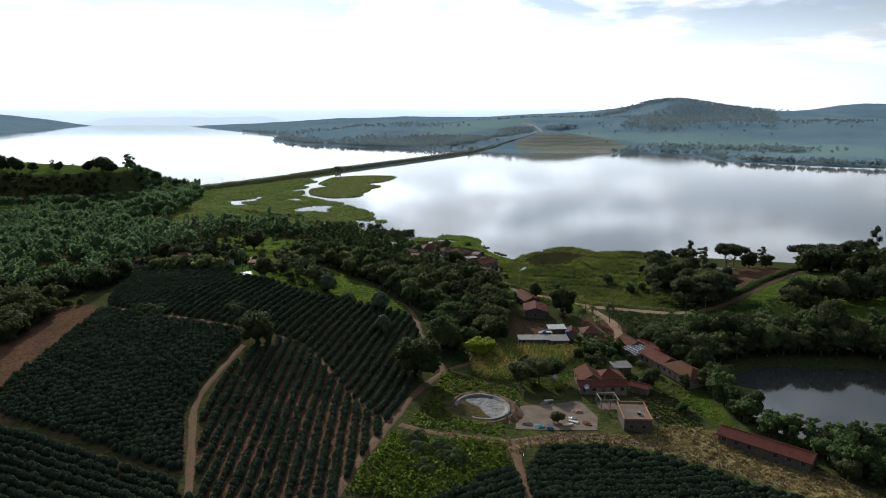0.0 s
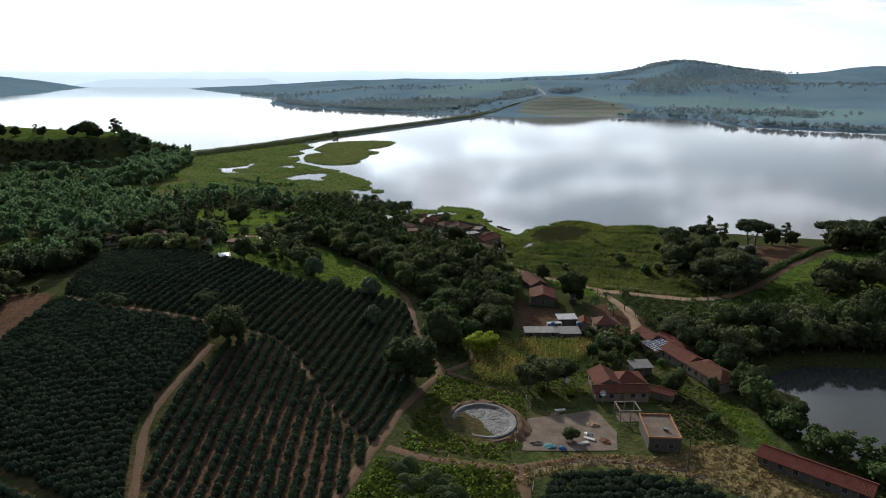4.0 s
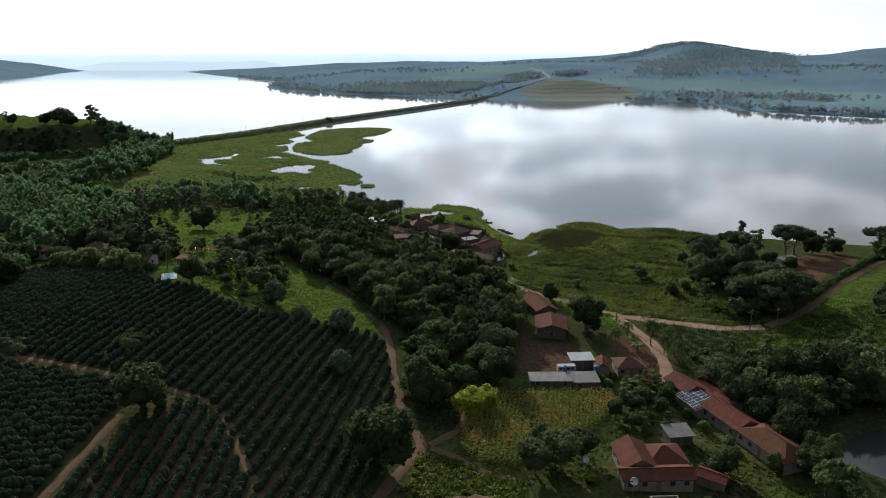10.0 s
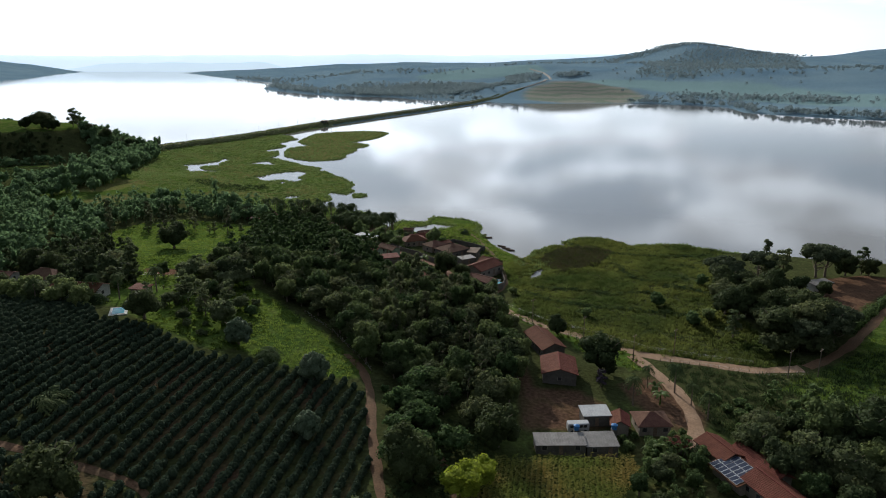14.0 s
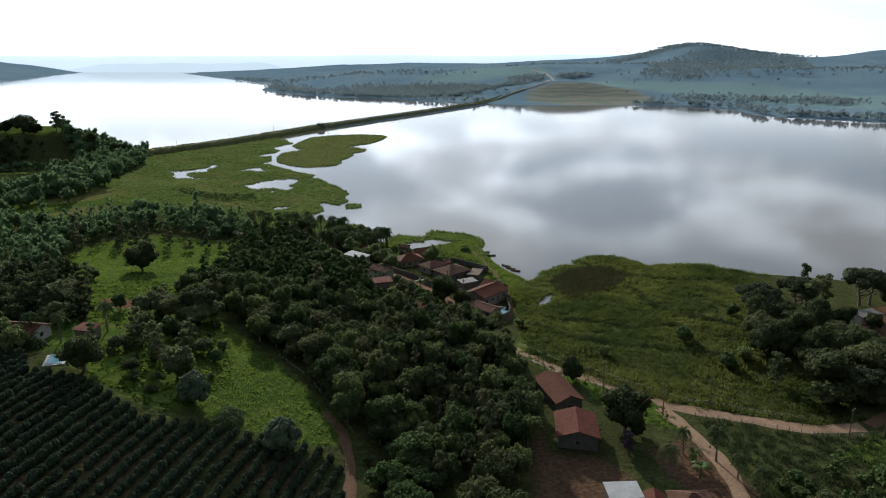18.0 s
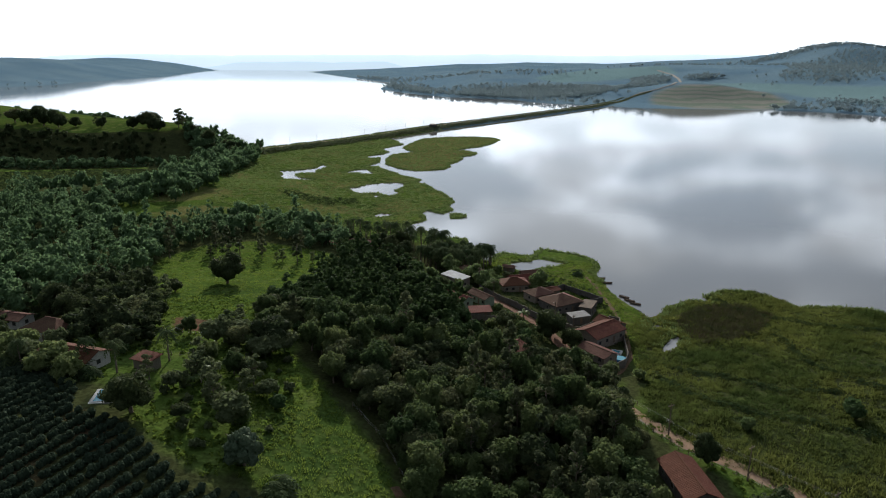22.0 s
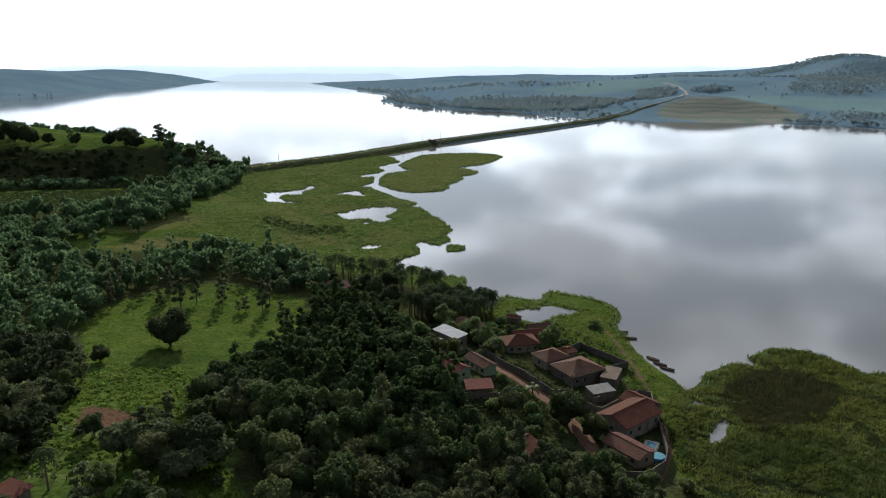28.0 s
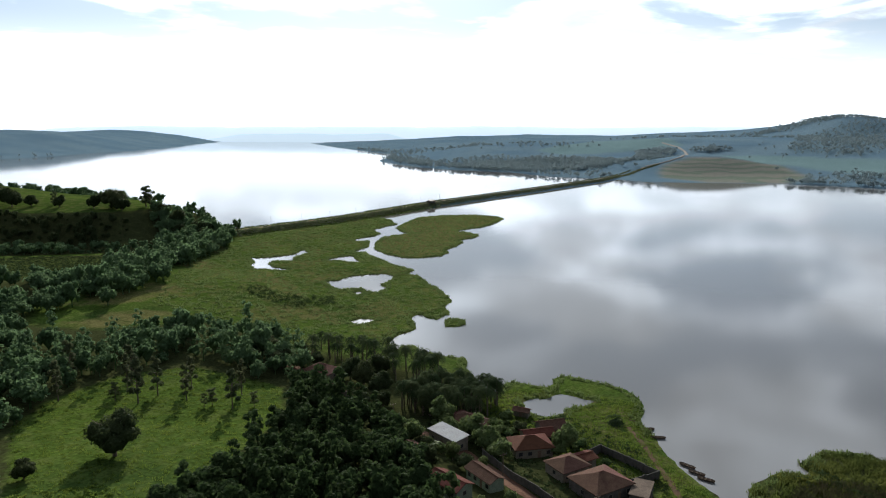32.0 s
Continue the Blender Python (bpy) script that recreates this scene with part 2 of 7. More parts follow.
# ---- the plan: shores, hills and zones ----
NEAR_LAND = [(-2500, 1230), (-900, 1130), (-656, 1050), (-464, 935), (-356, 862), (-290, 768), (-232, 840), (-200, 880), (-172, 870), (-157, 837), (-168, 800), (-156, 785), (-155, 769), (-166, 750), (-166, 740),
             (-154, 743), (-146, 716), (-152, 694), (-143, 697), (-126, 675), (-111, 658), (-94, 643), (-96, 632), (-87, 627), (-82, 619), (-78, 607), (-72, 603), (-67, 592), (-62, 582), (-58, 570), (-60, 561), (-56, 553), (-55, 547), (-60, 538), (-64, 540),
             (-71, 546), (-71, 538), (-68, 528), (-65, 521), (-69, 514), (-72, 507), (-72, 501), (-67, 490), (-66, 498), (-61, 499), (-57, 494), (-47, 489), (-39, 489), (-36, 478), (-30, 462), (-24, 452), (-22, 462), (-19, 468), (-12, 465), (-6, 465), (-5, 473)]
NEAR_LAND += [(-1, 477), (10, 472), (19, 468), (24, 458), (23, 448), (22, 442), (24, 435), (26, 425), (29, 415), (32, 409), (36, 402), (38, 394), (41, 400), (44, 407), (49, 413), (54, 417), (60, 417), (60, 423), (68, 432), (78, 432), (86, 426), (89, 417), (99, 420), (115, 421), (130, 408), (194, 389),
              (300, 384), (500, 376), (1300, 350), (3200, 300), (3200, -700), (-5200, -700), (-5200, 1230)]
FAR_LAND = [(60, 1452), (118, 1400), (220, 1402), (326, 1398), (422, 1362), (472, 1291), (455, 1180), (509, 1113), (603, 1037), (1000, 900), (3200, 760),
            (5200, 700), (5200, 5400), (-1350, 5400), (-1500, 4300), (-1428, 3852), (-1081, 3241), (-824, 2813), (-603, 2451), (-530, 2150), (-497, 1958), (-342, 1728), (-252, 1662), (-126, 1595), (-39, 1490)]
LEFT_LAND = [(-2600, 4950), (-2241, 4468), (-1902, 3440), (-1689, 2885), (-1636, 2592), (-1619, 2346), (-1540, 2067), (-1549, 1866), (-2500, 1620), (-5200, 1620), (-5200, 5400), (-2600, 5400)]
ISLETS = [[(-151, 813), (-151, 843), (-148, 885), (-129, 907), (-96, 918), (-73, 910), (-64, 894), (-70, 860), (-77, 835), (-100, 804), (-116, 790), (-132, 786), (-143, 797)],
          [(-147, 736), (-148, 764), (-138, 779), (-118, 797), (-101, 810), (-85, 803), (-74, 789), (-76, 773), (-85, 763), (-81, 750), (-84, 730), (-88, 715), (-84, 704), (-88, 692), (-101, 681), (-113, 682), (-128, 693), (-140, 711)],
          [(-56, 539), (-52, 542), (-47, 539), (-45, 532), (-49, 527), (-54, 527)]]
POOLS = [[(-211, 660), (-200, 665), (-193, 671), (-188, 680), (-189, 697), (-180, 686), (-182, 679), (-184, 668), (-179, 657), (-193, 654), (-191, 644), (-183, 634), (-172, 631), (-172, 626), (-184, 629), (-192, 627), (-201, 640), (-201, 648)],
         [(-159, 663), (-155, 674), (-148, 682), (-142, 672), (-135, 661), (-142, 660), (-149, 663)],
         [(-136, 602), (-131, 606), (-127, 618), (-120, 624), (-111, 629), (-102, 624), (-102, 612), (-104, 599), (-99, 594), (-101, 583), (-106, 585), (-113, 592), (-121, 587), (-124, 586), (-130, 594)],
         [(-113, 579), (-111, 584), (-107, 579), (-108, 575)], [(-98, 526), (-94, 533), (-86, 532), (-91, 524)],
         [(-14, 450), (-10, 454), (-6, 454), (-4, 459), (0, 459), (5, 456), (8, 455), (5, 450), (0, 448), (-2, 441), (-8, 440), (-12, 444)],
         [(37, 388), (39, 391), (43, 390), (47, 389), (45, 387), (42, 388), (39, 387)], [(38.5, 369.5), (40.5, 373), (42.5, 379), (45.5, 382), (45, 378), (42.5, 371.5), (40.5, 369)]]
FARM_POND = [(74, 221), (91, 219), (104, 226), (140, 224), (170, 205), (165, 182), (120, 168), (98, 170), (86, 178), (82, 192), (93, 204)]
CAUSEWAY = [(-280, 734), (-214, 848), (-156, 996), (-45, 1218), (40, 1398), (100, 1560)]
HILLS = [  # x, y, height, radius in x, radius in y
    (-85, 250, 17.5, 72, 128), (-10, 105, 9.5, 62, 75), (-800, 840, 14, 240, 120), (-230, 430, 7, 110, 150), (-330, 180, 12, 160, 200),
    (260, 300, 7, 110, 90), (-250, 560, 5, 90, 60)]
FAR_HILLS = [(930, 2960, 62, 230, 320), (1350, 2950, 32, 420, 380), (1830, 3050, 58, 230, 380), (420, 2300, 18, 420, 320), (-150, 2700, 26, 420, 420), (650, 3300, 24, 500, 300),
             (230, 1620, 26, 150, 130), (-250, 2250, 16, 260, 260), (800, 1900, 22, 420, 300), (-700, 3700, 14, 400, 400), (-2100, 2500, 40, 420, 600), (-2500, 3600, 34, 300, 700)]
PLATEAU = [(-900, 760), (-560, 715), (-443, 694), (-407, 688), (-380, 691), (-351, 705), (-337, 720), (-325, 740), (-332, 770), (-420, 800), (-900, 930)]


def inside_distance(x, y, loop):
    """Metres from the edge of a closed outline: positive inside."""
    d2 = np.full(x.shape, 1e18)
    odd = np.zeros(x.shape, bool)
    for (ax, ay), (bx, by) in zip(loop, loop[1:] + loop[:1]):
        ex, ey = bx - ax, by - ay
        t = np.clip(((x - ax) * ex + (y - ay) * ey) / (ex * ex + ey * ey), 0, 1)
        d2 = np.minimum(d2, (x - ax - t * ex) ** 2 + (y - ay - t * ey) ** 2)
        if ay != by:
            odd ^= ((ay > y) != (by > y)) & (x < ax + (y - ay) * ex / ey)
    return np.where(odd, 1, -1) * np.sqrt(d2)


def line_distance(x, y, line):
    d2 = np.full(x.shape, 1e18)
    for (ax, ay), (bx, by) in zip(line, line[1:]):
        ex, ey = bx - ax, by - ay
        t = np.clip(((x - ax) * ex + (y - ay) * ey) / (ex * ex + ey * ey), 0, 1)
        d2 = np.minimum(d2, (x - ax - t * ex) ** 2 + (y - ay - t * ey) ** 2)
    return np.sqrt(d2)


def step(v, lo, hi):
    t = np.clip((v - lo) / (hi - lo), 0, 1)
    return t * t * (3 - 2 * t)


def waves(x, y, size, seed=0.0):
    """Smooth, uneven relief between about -1 and 1."""
    u, v = x / size + seed * 1.7, y / size - seed * 2.3
    return (np.sin(u * 2.1 + 1.3 * np.sin(v * 1.1 + seed)) * np.cos(v * 1.7 + np.sin(u * 0.9)) + 0.5 * np.sin(u * 4.3 + v * 3.1 + 2 * np.sin(v * 2.3)) * np.cos(v * 3.9 - u * 1.3)) / 1.5


def terrain(x, y):
    """Ground height in metres over the lake's level."""
    x, y = np.asarray(x, float), np.asarray(y, float)
    wob = 1.0 * waves(x, y, 9.0, 3.0) + 0.6 * waves(x, y, 3.5, 1.0)
    far = y > 1150
    near_d = inside_distance(x, y, NEAR_LAND) + np.where(y < 1000, 0.9 * wob + 0.8 * waves(x, y, 14, 5) * step(y, 470, 560), 8 * waves(x, y, 60, 2))
    for p in ISLETS:
        near_d = np.maximum(near_d, inside_distance(x, y, p) + 0.8 * wob)
    for p in POOLS:
        near_d = np.minimum(near_d, -inside_distance(x, y, p) + 0.7 * wob)
    bank = np.clip(near_d * 0.10, -3.0, 0.55)
    hills = 2.0 * step(y, 470, 330) + 0.0 * x
    for hx, hy, h, sx, sy in HILLS:
        hills = hills + h * np.exp(-((x - hx) / sx) ** 2 - ((y - hy) / sy) ** 2)
    pd = inside_distance(x, y, PLATEAU)
    hills = hills + 22 * step(pd, -46, 5) + 4.0 * step(pd, 0, 60)
    hills = hills + 0.5 * waves(x, y, 40, 1) * step(near_d, 20, 60)
    near_z = bank + hills * step(near_d, 2, 55)
    near_z = near_z + 0.28 * waves(x, y, 6.5, 9) * step(near_d, 3, 9) * step(y, 285, 300)
    pond_d = inside_distance(x, y, FARM_POND) + 0.7 * wob
    near_z = np.where(pond_d > -14, np.minimum(near_z, 2.2 - pond_d * 0.22), near_z)
    z = near_z
    far_d = inside_distance(x, y, FAR_LAND) + 12 * waves(x, y, 110, 5) * step(y, 1150, 1600)
    fz = 0.0 * x
    for hx, hy, h, sx, sy in FAR_HILLS:
        fz = fz + h * np.exp(-((x - hx) / sx) ** 2 - ((y - hy) / sy) ** 2)
    fz = fz + 46 * step(far_d, 0, 1300) + 5 * waves(x, y, 330, 4) + 2.0 * waves(x, y, 90, 6)
    fz = np.clip(far_d * 0.12, -3, 1.5) + fz * step(far_d, 0, 260)
    z = np.maximum(z, fz)
    left_d = inside_distance(x, y, LEFT_LAND)
    lz = 0.0 * x
    for hx, hy, h, sx, sy in FAR_HILLS[-2:]:
        lz = lz + h * np.exp(-((x - hx) / sx) ** 2 - ((y - hy) / sy) ** 2)
    lz = np.clip(left_d * 0.1, -3, 1.5) + (lz + 34 + 6 * waves(x, y, 300, 7)) * step(left_d, 0, 420)
    z = np.maximum(z, lz)
    cd = line_distance(x, y, CAUSEWAY)
    z = np.maximum(z, np.clip(3.6 - np.maximum(cd - 5.0, 0) * 0.34, -3, 3.6))
    return z


def height(x, y):
    return float(terrain(np.array([x]), np.array([y]))[0])


# field outlines in the plan
COFFEE_UPPER = [(-14, 166), (-21, 176), (-29, 190), (-39, 207), (-45, 213.5), (-52, 215), (-61, 217.5), (-80, 221.5), (-94, 225), (-113, 236), (-124, 268), (-138, 298), (-123, 303), (-104, 286), (-88, 282), (-84, 273), (-74, 271),
                (-69, 270), (-52, 259), (-32, 259), (-17, 258), (-13, 254), (-11.5, 244), (-8.5, 226), (-7, 210), (-9, 195), (-11, 180)]
COFFEE_FRONT = [(-16, 164), (-22, 171), (-31, 187), (-41, 204), (-46, 208.5), (-53, 206), (-56, 186), (-56.5, 173), (-56, 164), (-49, 144), (-44, 128), (-40, 112), (-24, 112), (-20.5, 128), (-18, 143), (-15, 158)]
COFFEE_DENSE = [(-61, 211), (-62, 186), (-62.5, 172), (-62, 162), (-56, 148), (-53, 138), (-76, 149.5), (-101, 161), (-109, 172), (-112, 230), (-94, 218), (-80, 215)]
COFFEE_CORNER = [(-47, 127), (-52, 132), (-75, 143), (-101, 154), (-140, 172), (-145, 110), (-44, 108)]
COFFEE_LANE = [(-4, 124), (4, 133.5), (14.5, 144), (14.5, 108), (-8, 108)]
COFFEE_NEAR = [(18.5, 108), (19, 145), (23.5, 156.5), (33, 161.5), (48, 160), (64, 151), (73, 145), (90, 136), (90, 108)]
CORN = [(7.5, 205.5), (9, 220), (17, 233.5), (46, 238), (46, 232), (39, 221), (29, 213), (18.5, 201.5), (12.5, 202)]
PLOUGHED = [(-164, 252), (-121, 240), (-115, 234), (-111, 175), (-125, 160), (-190, 170), (-220, 240)]
MEADOW = [(-55, 283), (-64, 322), (-55, 316), (-44, 305), (-30, 290), (-22, 280), (-12, 266), (-17, 261), (-32, 262), (-45, 266)]
PASTURE = [(-141, 385), (-147, 405), (-142, 433), (-126, 447), (-90, 437), (-79, 413), (-78, 381), (-80, 356), (-81, 331), (-98, 332), (-114, 355)]
MARSH_FIELD = [(36, 399), (30, 385), (31, 345), (29, 321), (45, 305), (62, 294), (90, 283), (104, 284), (100, 310), (104, 335), (125, 375), (128, 408), (110, 419), (90, 417), (79, 432), (66, 429), (55, 417)]
RIGHT_SLOPE = [(119, 288), (127, 297), (146, 317), (176, 338), (260, 360), (260, 255), (150, 262), (128, 262), (112, 257), (90, 270)]
RED_YARD = [(121, 328), (124, 321), (136, 318.5), (156, 337), (168, 348), (176, 358), (166, 367), (149, 359), (138, 346)]
PASTURE_WEST = [(-198, 318), (-180, 296), (-158, 293), (-160, 312), (-166, 326), (-188, 346)]
FORK_YARD = [(50, 272), (60, 278), (66, 270), (69, 258), (66, 250), (59, 250), (52, 262)]
DRY_BANK = [(-2, 160), (16, 160.5), (30, 169), (46, 170), (60, 178), (70, 177), (85, 160), (95, 144), (88, 137), (66, 155), (50, 163), (32, 165), (20, 158), (14, 150), (8, 156)]
POND_BANK = [(-8, 186), (2, 203), (20, 197), (22, 182), (14, 163), (0, 160), (-8, 164)]
GRASS_STRIP = [(69, 200), (75, 200), (77, 180), (72, 176)]
MARSH = [(-187, 515), (-135, 500), (-92, 480), (-60, 470), (-30, 470), (0, 440), (30, 425), (40, 480), (-40, 640), (-60, 960), (-180, 1000), (-300, 760), (-240, 640)]
SHORE_LAWN = [(36, 398), (26, 430), (22, 455), (-10, 462), (-28, 455), (-22, 425), (2, 412), (20, 400), (29, 382), (30, 350), (33, 350), (34, 385)]
HILL_FIELD = [(-376, 618), (-307, 640), (-277, 622), (-248, 575), (-255, 546), (-310, 540), (-520, 520), (-500, 596)]
HILL_STRIP = [(-480, 612), (-384, 627), (-362, 632), (-341, 639), (-316, 652), (-311, 645), (-335, 630), (-355, 622), (-376, 617), (-480, 600)]
OLIVE_MEADOW = [(-238, 500), (-230, 560), (-242, 640), (-190, 640), (-120, 560), (-80, 500), (-100, 478), (-150, 500), (-185, 470), (-215, 470)]
TERRACED = [(150, 1470), (150, 1528), (162, 1580), (217, 1618), (292, 1634), (384, 1634), (400, 1514), (330, 1400), (213, 1403)]
FAR_FIELDS = [(-99, 2096), (-43, 2237), (60, 2400), (255, 2400), (279, 2123), (147, 2061), (-23, 1990)]
FAR_PASTURE = [(300, 1660), (420, 1640), (520, 1500), (620, 1300), (760, 1150), (900, 1250), (700, 1700), (450, 1850), (330, 1900)]
FAR_BELT = [(-250, 1670), (-230, 1790), (-197, 1850), (-100, 1900), (60, 1880), (95, 1780), (62, 1620), (-38, 1618), (-126, 1600)]
RIGHT_WOOD = [(474, 1931), (700, 2571), (900, 2800), (1300, 2800), (1100, 2300), (653, 1858), (544, 1819)]
HILL_TOP = PLATEAU
GARDEN_LAWN = [(-90, 317), (-76, 315), (-71, 304), (-87, 303)]
ROADSIDE = [(24, 345), (29, 322), (45, 304), (60, 292), (62, 280), (48, 286), (42, 300), (27, 318)]
FARM_GROUND = [(20, 165), (20, 200), (45, 216), (44, 250), (60, 262), (72, 240), (76, 205), (68, 176), (50, 166)]
GARDEN_ALL = [(-112, 292), (-84, 284), (-62, 268), (-48, 262), (-40, 280), (-60, 330), (-72, 345), (-96, 360), (-118, 345), (-112, 318)]
COFFEE_ALL = [(-14, 108), (-12, 165), (-7, 210), (-13, 257), (-52, 258), (-123, 303), (-138, 298), (-112, 236), (-112, 165), (-145, 172), (-145, 108)]
GARDEN_BED = [(-97, 332), (-82, 330), (-77, 320), (-91, 322)]
BARN_YARD = [(23, 247), (45, 250), (46, 262), (40, 270), (30, 269), (28, 285), (25, 285), (24, 262)]
VEG_GARDEN = [(57, 219), (62, 212), (69, 184), (67, 179), (56, 180), (55.5, 207)]


def graded(lo, a, b, hi, fine, grow, most):
    """Grid lines, fine between a and b and wider towards lo and hi."""
    mid = list(np.arange(a, b, fine))
    right, s = [b], fine
    while right[-1] < hi:
        s = min(s * grow, most)
        right.append(right[-1] + s)
    left, s = [a], fine
    while left[-1] > lo:
        s = min(s * grow, most)
        left.append(left[-1] - s)
    return np.array(left[:0:-1] + mid + right)


def sheet(name, xs, ys, zf, mat):
    gx, gy = np.meshgrid(xs, ys)
    z = zf(gx, gy)
    me = bpy.data.meshes.new(name)
    nx, ny = len(xs), len(ys)
    i = np.arange(nx * ny).reshape(ny, nx)
    quads = np.stack([i[:-1, :-1], i[:-1, 1:], i[1:, 1:], i[1:, :-1]], -1).reshape(-1, 4)
    me.from_pydata(np.stack([gx, gy, z], -1).reshape(-1, 3).tolist(), [], quads.tolist())
    me.shade_smooth()
    me.materials.append(mat)
    return new(name, me), gx, gy, z


def zones(x, y, z):
    """Red: bare earth. Green: open grass. Blue: dry grass, and on marsh and islets also a haze tint."""
    def area(loop, soft=2.5):
        lo, hi = np.min(loop, 0) - 10, np.max(loop, 0) + 10
        out = np.zeros(x.shape)
        k = (x > lo[0]) & (x < hi[0]) & (y > lo[1]) & (y < hi[1])
        out[k] = step(inside_distance(x[k], y[k], loop), -soft, soft)
        return out

    r, b = np.zeros(x.shape), np.zeros(x.shape)
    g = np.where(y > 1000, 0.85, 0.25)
    g = np.maximum(g, 0.42 * np.exp(-((x - 45) / 60) ** 4 - ((y - 200) / 90) ** 4))
    for loop in (MEADOW, PASTURE, MARSH_FIELD, RIGHT_SLOPE, GRASS_STRIP, SHORE_LAWN, GARDEN_LAWN, HILL_TOP, HILL_STRIP, ROADSIDE, PASTURE_WEST):
        g = np.maximum(g, area(loop))
    g = np.minimum(g, 1 - 0.65 * area(MARSH_FIELD))
    g = np.maximum(g, 0.85 * area(MARSH, 12))
    g = np.maximum(g, 0.45 * area(HILL_FIELD, 8))
    g = np.maximum(g, 0.8 * area(OLIVE_MEADOW, 8))
    for loop, k in ((COFFEE_FRONT, 0.68), (COFFEE_UPPER, 0.18), (COFFEE_DENSE, 0.1), (COFFEE_NEAR, 0.15), (PLOUGHED, 0.85), (RED_YARD, 1.0), (FORK_YARD, 0.75),
                    (POND_BANK, 0.45), (GARDEN_BED, 1.0), (VEG_GARDEN, 0.55), (BARN_YARD, 0.68), (FARM_GROUND, 0.36)):
        r = np.maximum(r, k * area(loop))
    g = np.maximum(g, 0.75 * area(GARDEN_ALL))
    r = np.maximum(r, 0.65 * area(COFFEE_ALL) * (0.6 + 0.4 * waves(x, y, 9, 4)))
    b = np.maximum(b, area(DRY_BANK))
    b = np.maximum(b, 0.5 * area(OLIVE_MEADOW, 8) * step(waves(x, y, 30, 2), -0.4, 0.6))
    b = np.maximum(b, 0.3 * area(PLATEAU, 8))
    # Marsh, and islets below: dry patches plus haze painted in as duller olive.
    b = np.maximum(b, 0.46 * area(MARSH, 12) * (0.75 + 0.35 * waves(x, y, 22, 3)) * step(y, 470, 520))
    b = np.maximum(b, 0.4 * area(SHORE_LAWN))
    for loop in ISLETS[:2]:
        b = np.maximum(b, 0.5 * area(loop, 4))
    plots = [np.maximum.reduce([area(p, 12) for p in loops]) for loops in ((TERRACED,), (FAR_FIELDS, FAR_PASTURE), (FAR_BELT, RIGHT_WOOD))]
    return r, g, b, plots


GRID_X, GRID_Y = graded(-5000, -300, 235, 5000, 2.5, 1.06, 110), graded(-600, 60, 860, 4950, 2.5, 1.03, 26)
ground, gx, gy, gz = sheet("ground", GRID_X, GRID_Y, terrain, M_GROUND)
tagged(ground, "rolling farmland of grass, red earth and fields", "ground", kind="structure")
zr, zg, zb, plots = zones(gx, gy, gz)
att = ground.data.color_attributes.new("zone", "FLOAT_COLOR", "POINT")
# Alpha drops to 0 beyond 1120 m, which picks the haze-tinted colours.
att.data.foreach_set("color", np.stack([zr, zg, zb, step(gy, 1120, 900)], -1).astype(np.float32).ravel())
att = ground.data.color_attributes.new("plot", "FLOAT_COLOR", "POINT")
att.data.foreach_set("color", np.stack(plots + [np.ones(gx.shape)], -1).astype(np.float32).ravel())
lake, _, _, _ = sheet("lake_water", np.linspace(-5000, 5000, 60), np.linspace(250, 4950, 60), lambda x, y: 0 * x, M_WATER)
tagged(lake, "calm grey lake mirroring the clouded sky", "lake", kind="structure")


def lie(x, y):
    """The height of the ground sheet itself, by its grid."""
    x, y = np.atleast_1d(np.asarray(x, float)), np.atleast_1d(np.asarray(y, float))
    i = np.clip(np.searchsorted(GRID_X, x) - 1, 0, len(GRID_X) - 2)
    j = np.clip(np.searchsorted(GRID_Y, y) - 1, 0, len(GRID_Y) - 2)
    u, v = (x - GRID_X[i]) / (GRID_X[i + 1] - GRID_X[i]), (y - GRID_Y[j]) / (GRID_Y[j + 1] - GRID_Y[j])
    return (gz[j, i] * (1 - u) + gz[j, i + 1] * u) * (1 - v) + (gz[j + 1, i] * (1 - u) + gz[j + 1, i + 1] * u) * v


def lie1(x, y):
    return float(lie(x, y)[0])


# the farm pond, its level over the lake's
def flat_outline(name, loop, z, mat, label, category):
    bm = bmesh.new()
    bm.faces.new([bm.verts.new((x, y, z)) for x, y in loop])
    bmesh.ops.triangulate(bm, faces=bm.faces[:])
    me = bpy.data.meshes.new(name)
    bm.to_mesh(me)
    bm.free()
    me.materials.append(mat)
    return tagged(new(name, me), label, category, kind="structure")


M_POND = water_material("pond_water", (0.035, 0.038, 0.036), 0.006)
wide_pond = [((x - 115) * 1.12 + 115, (y - 198) * 1.12 + 198) for x, y in FARM_POND]
flat_outline("pond_water", wide_pond, 1.9, M_POND, "dark still farm pond with mirrored trees", "pond")


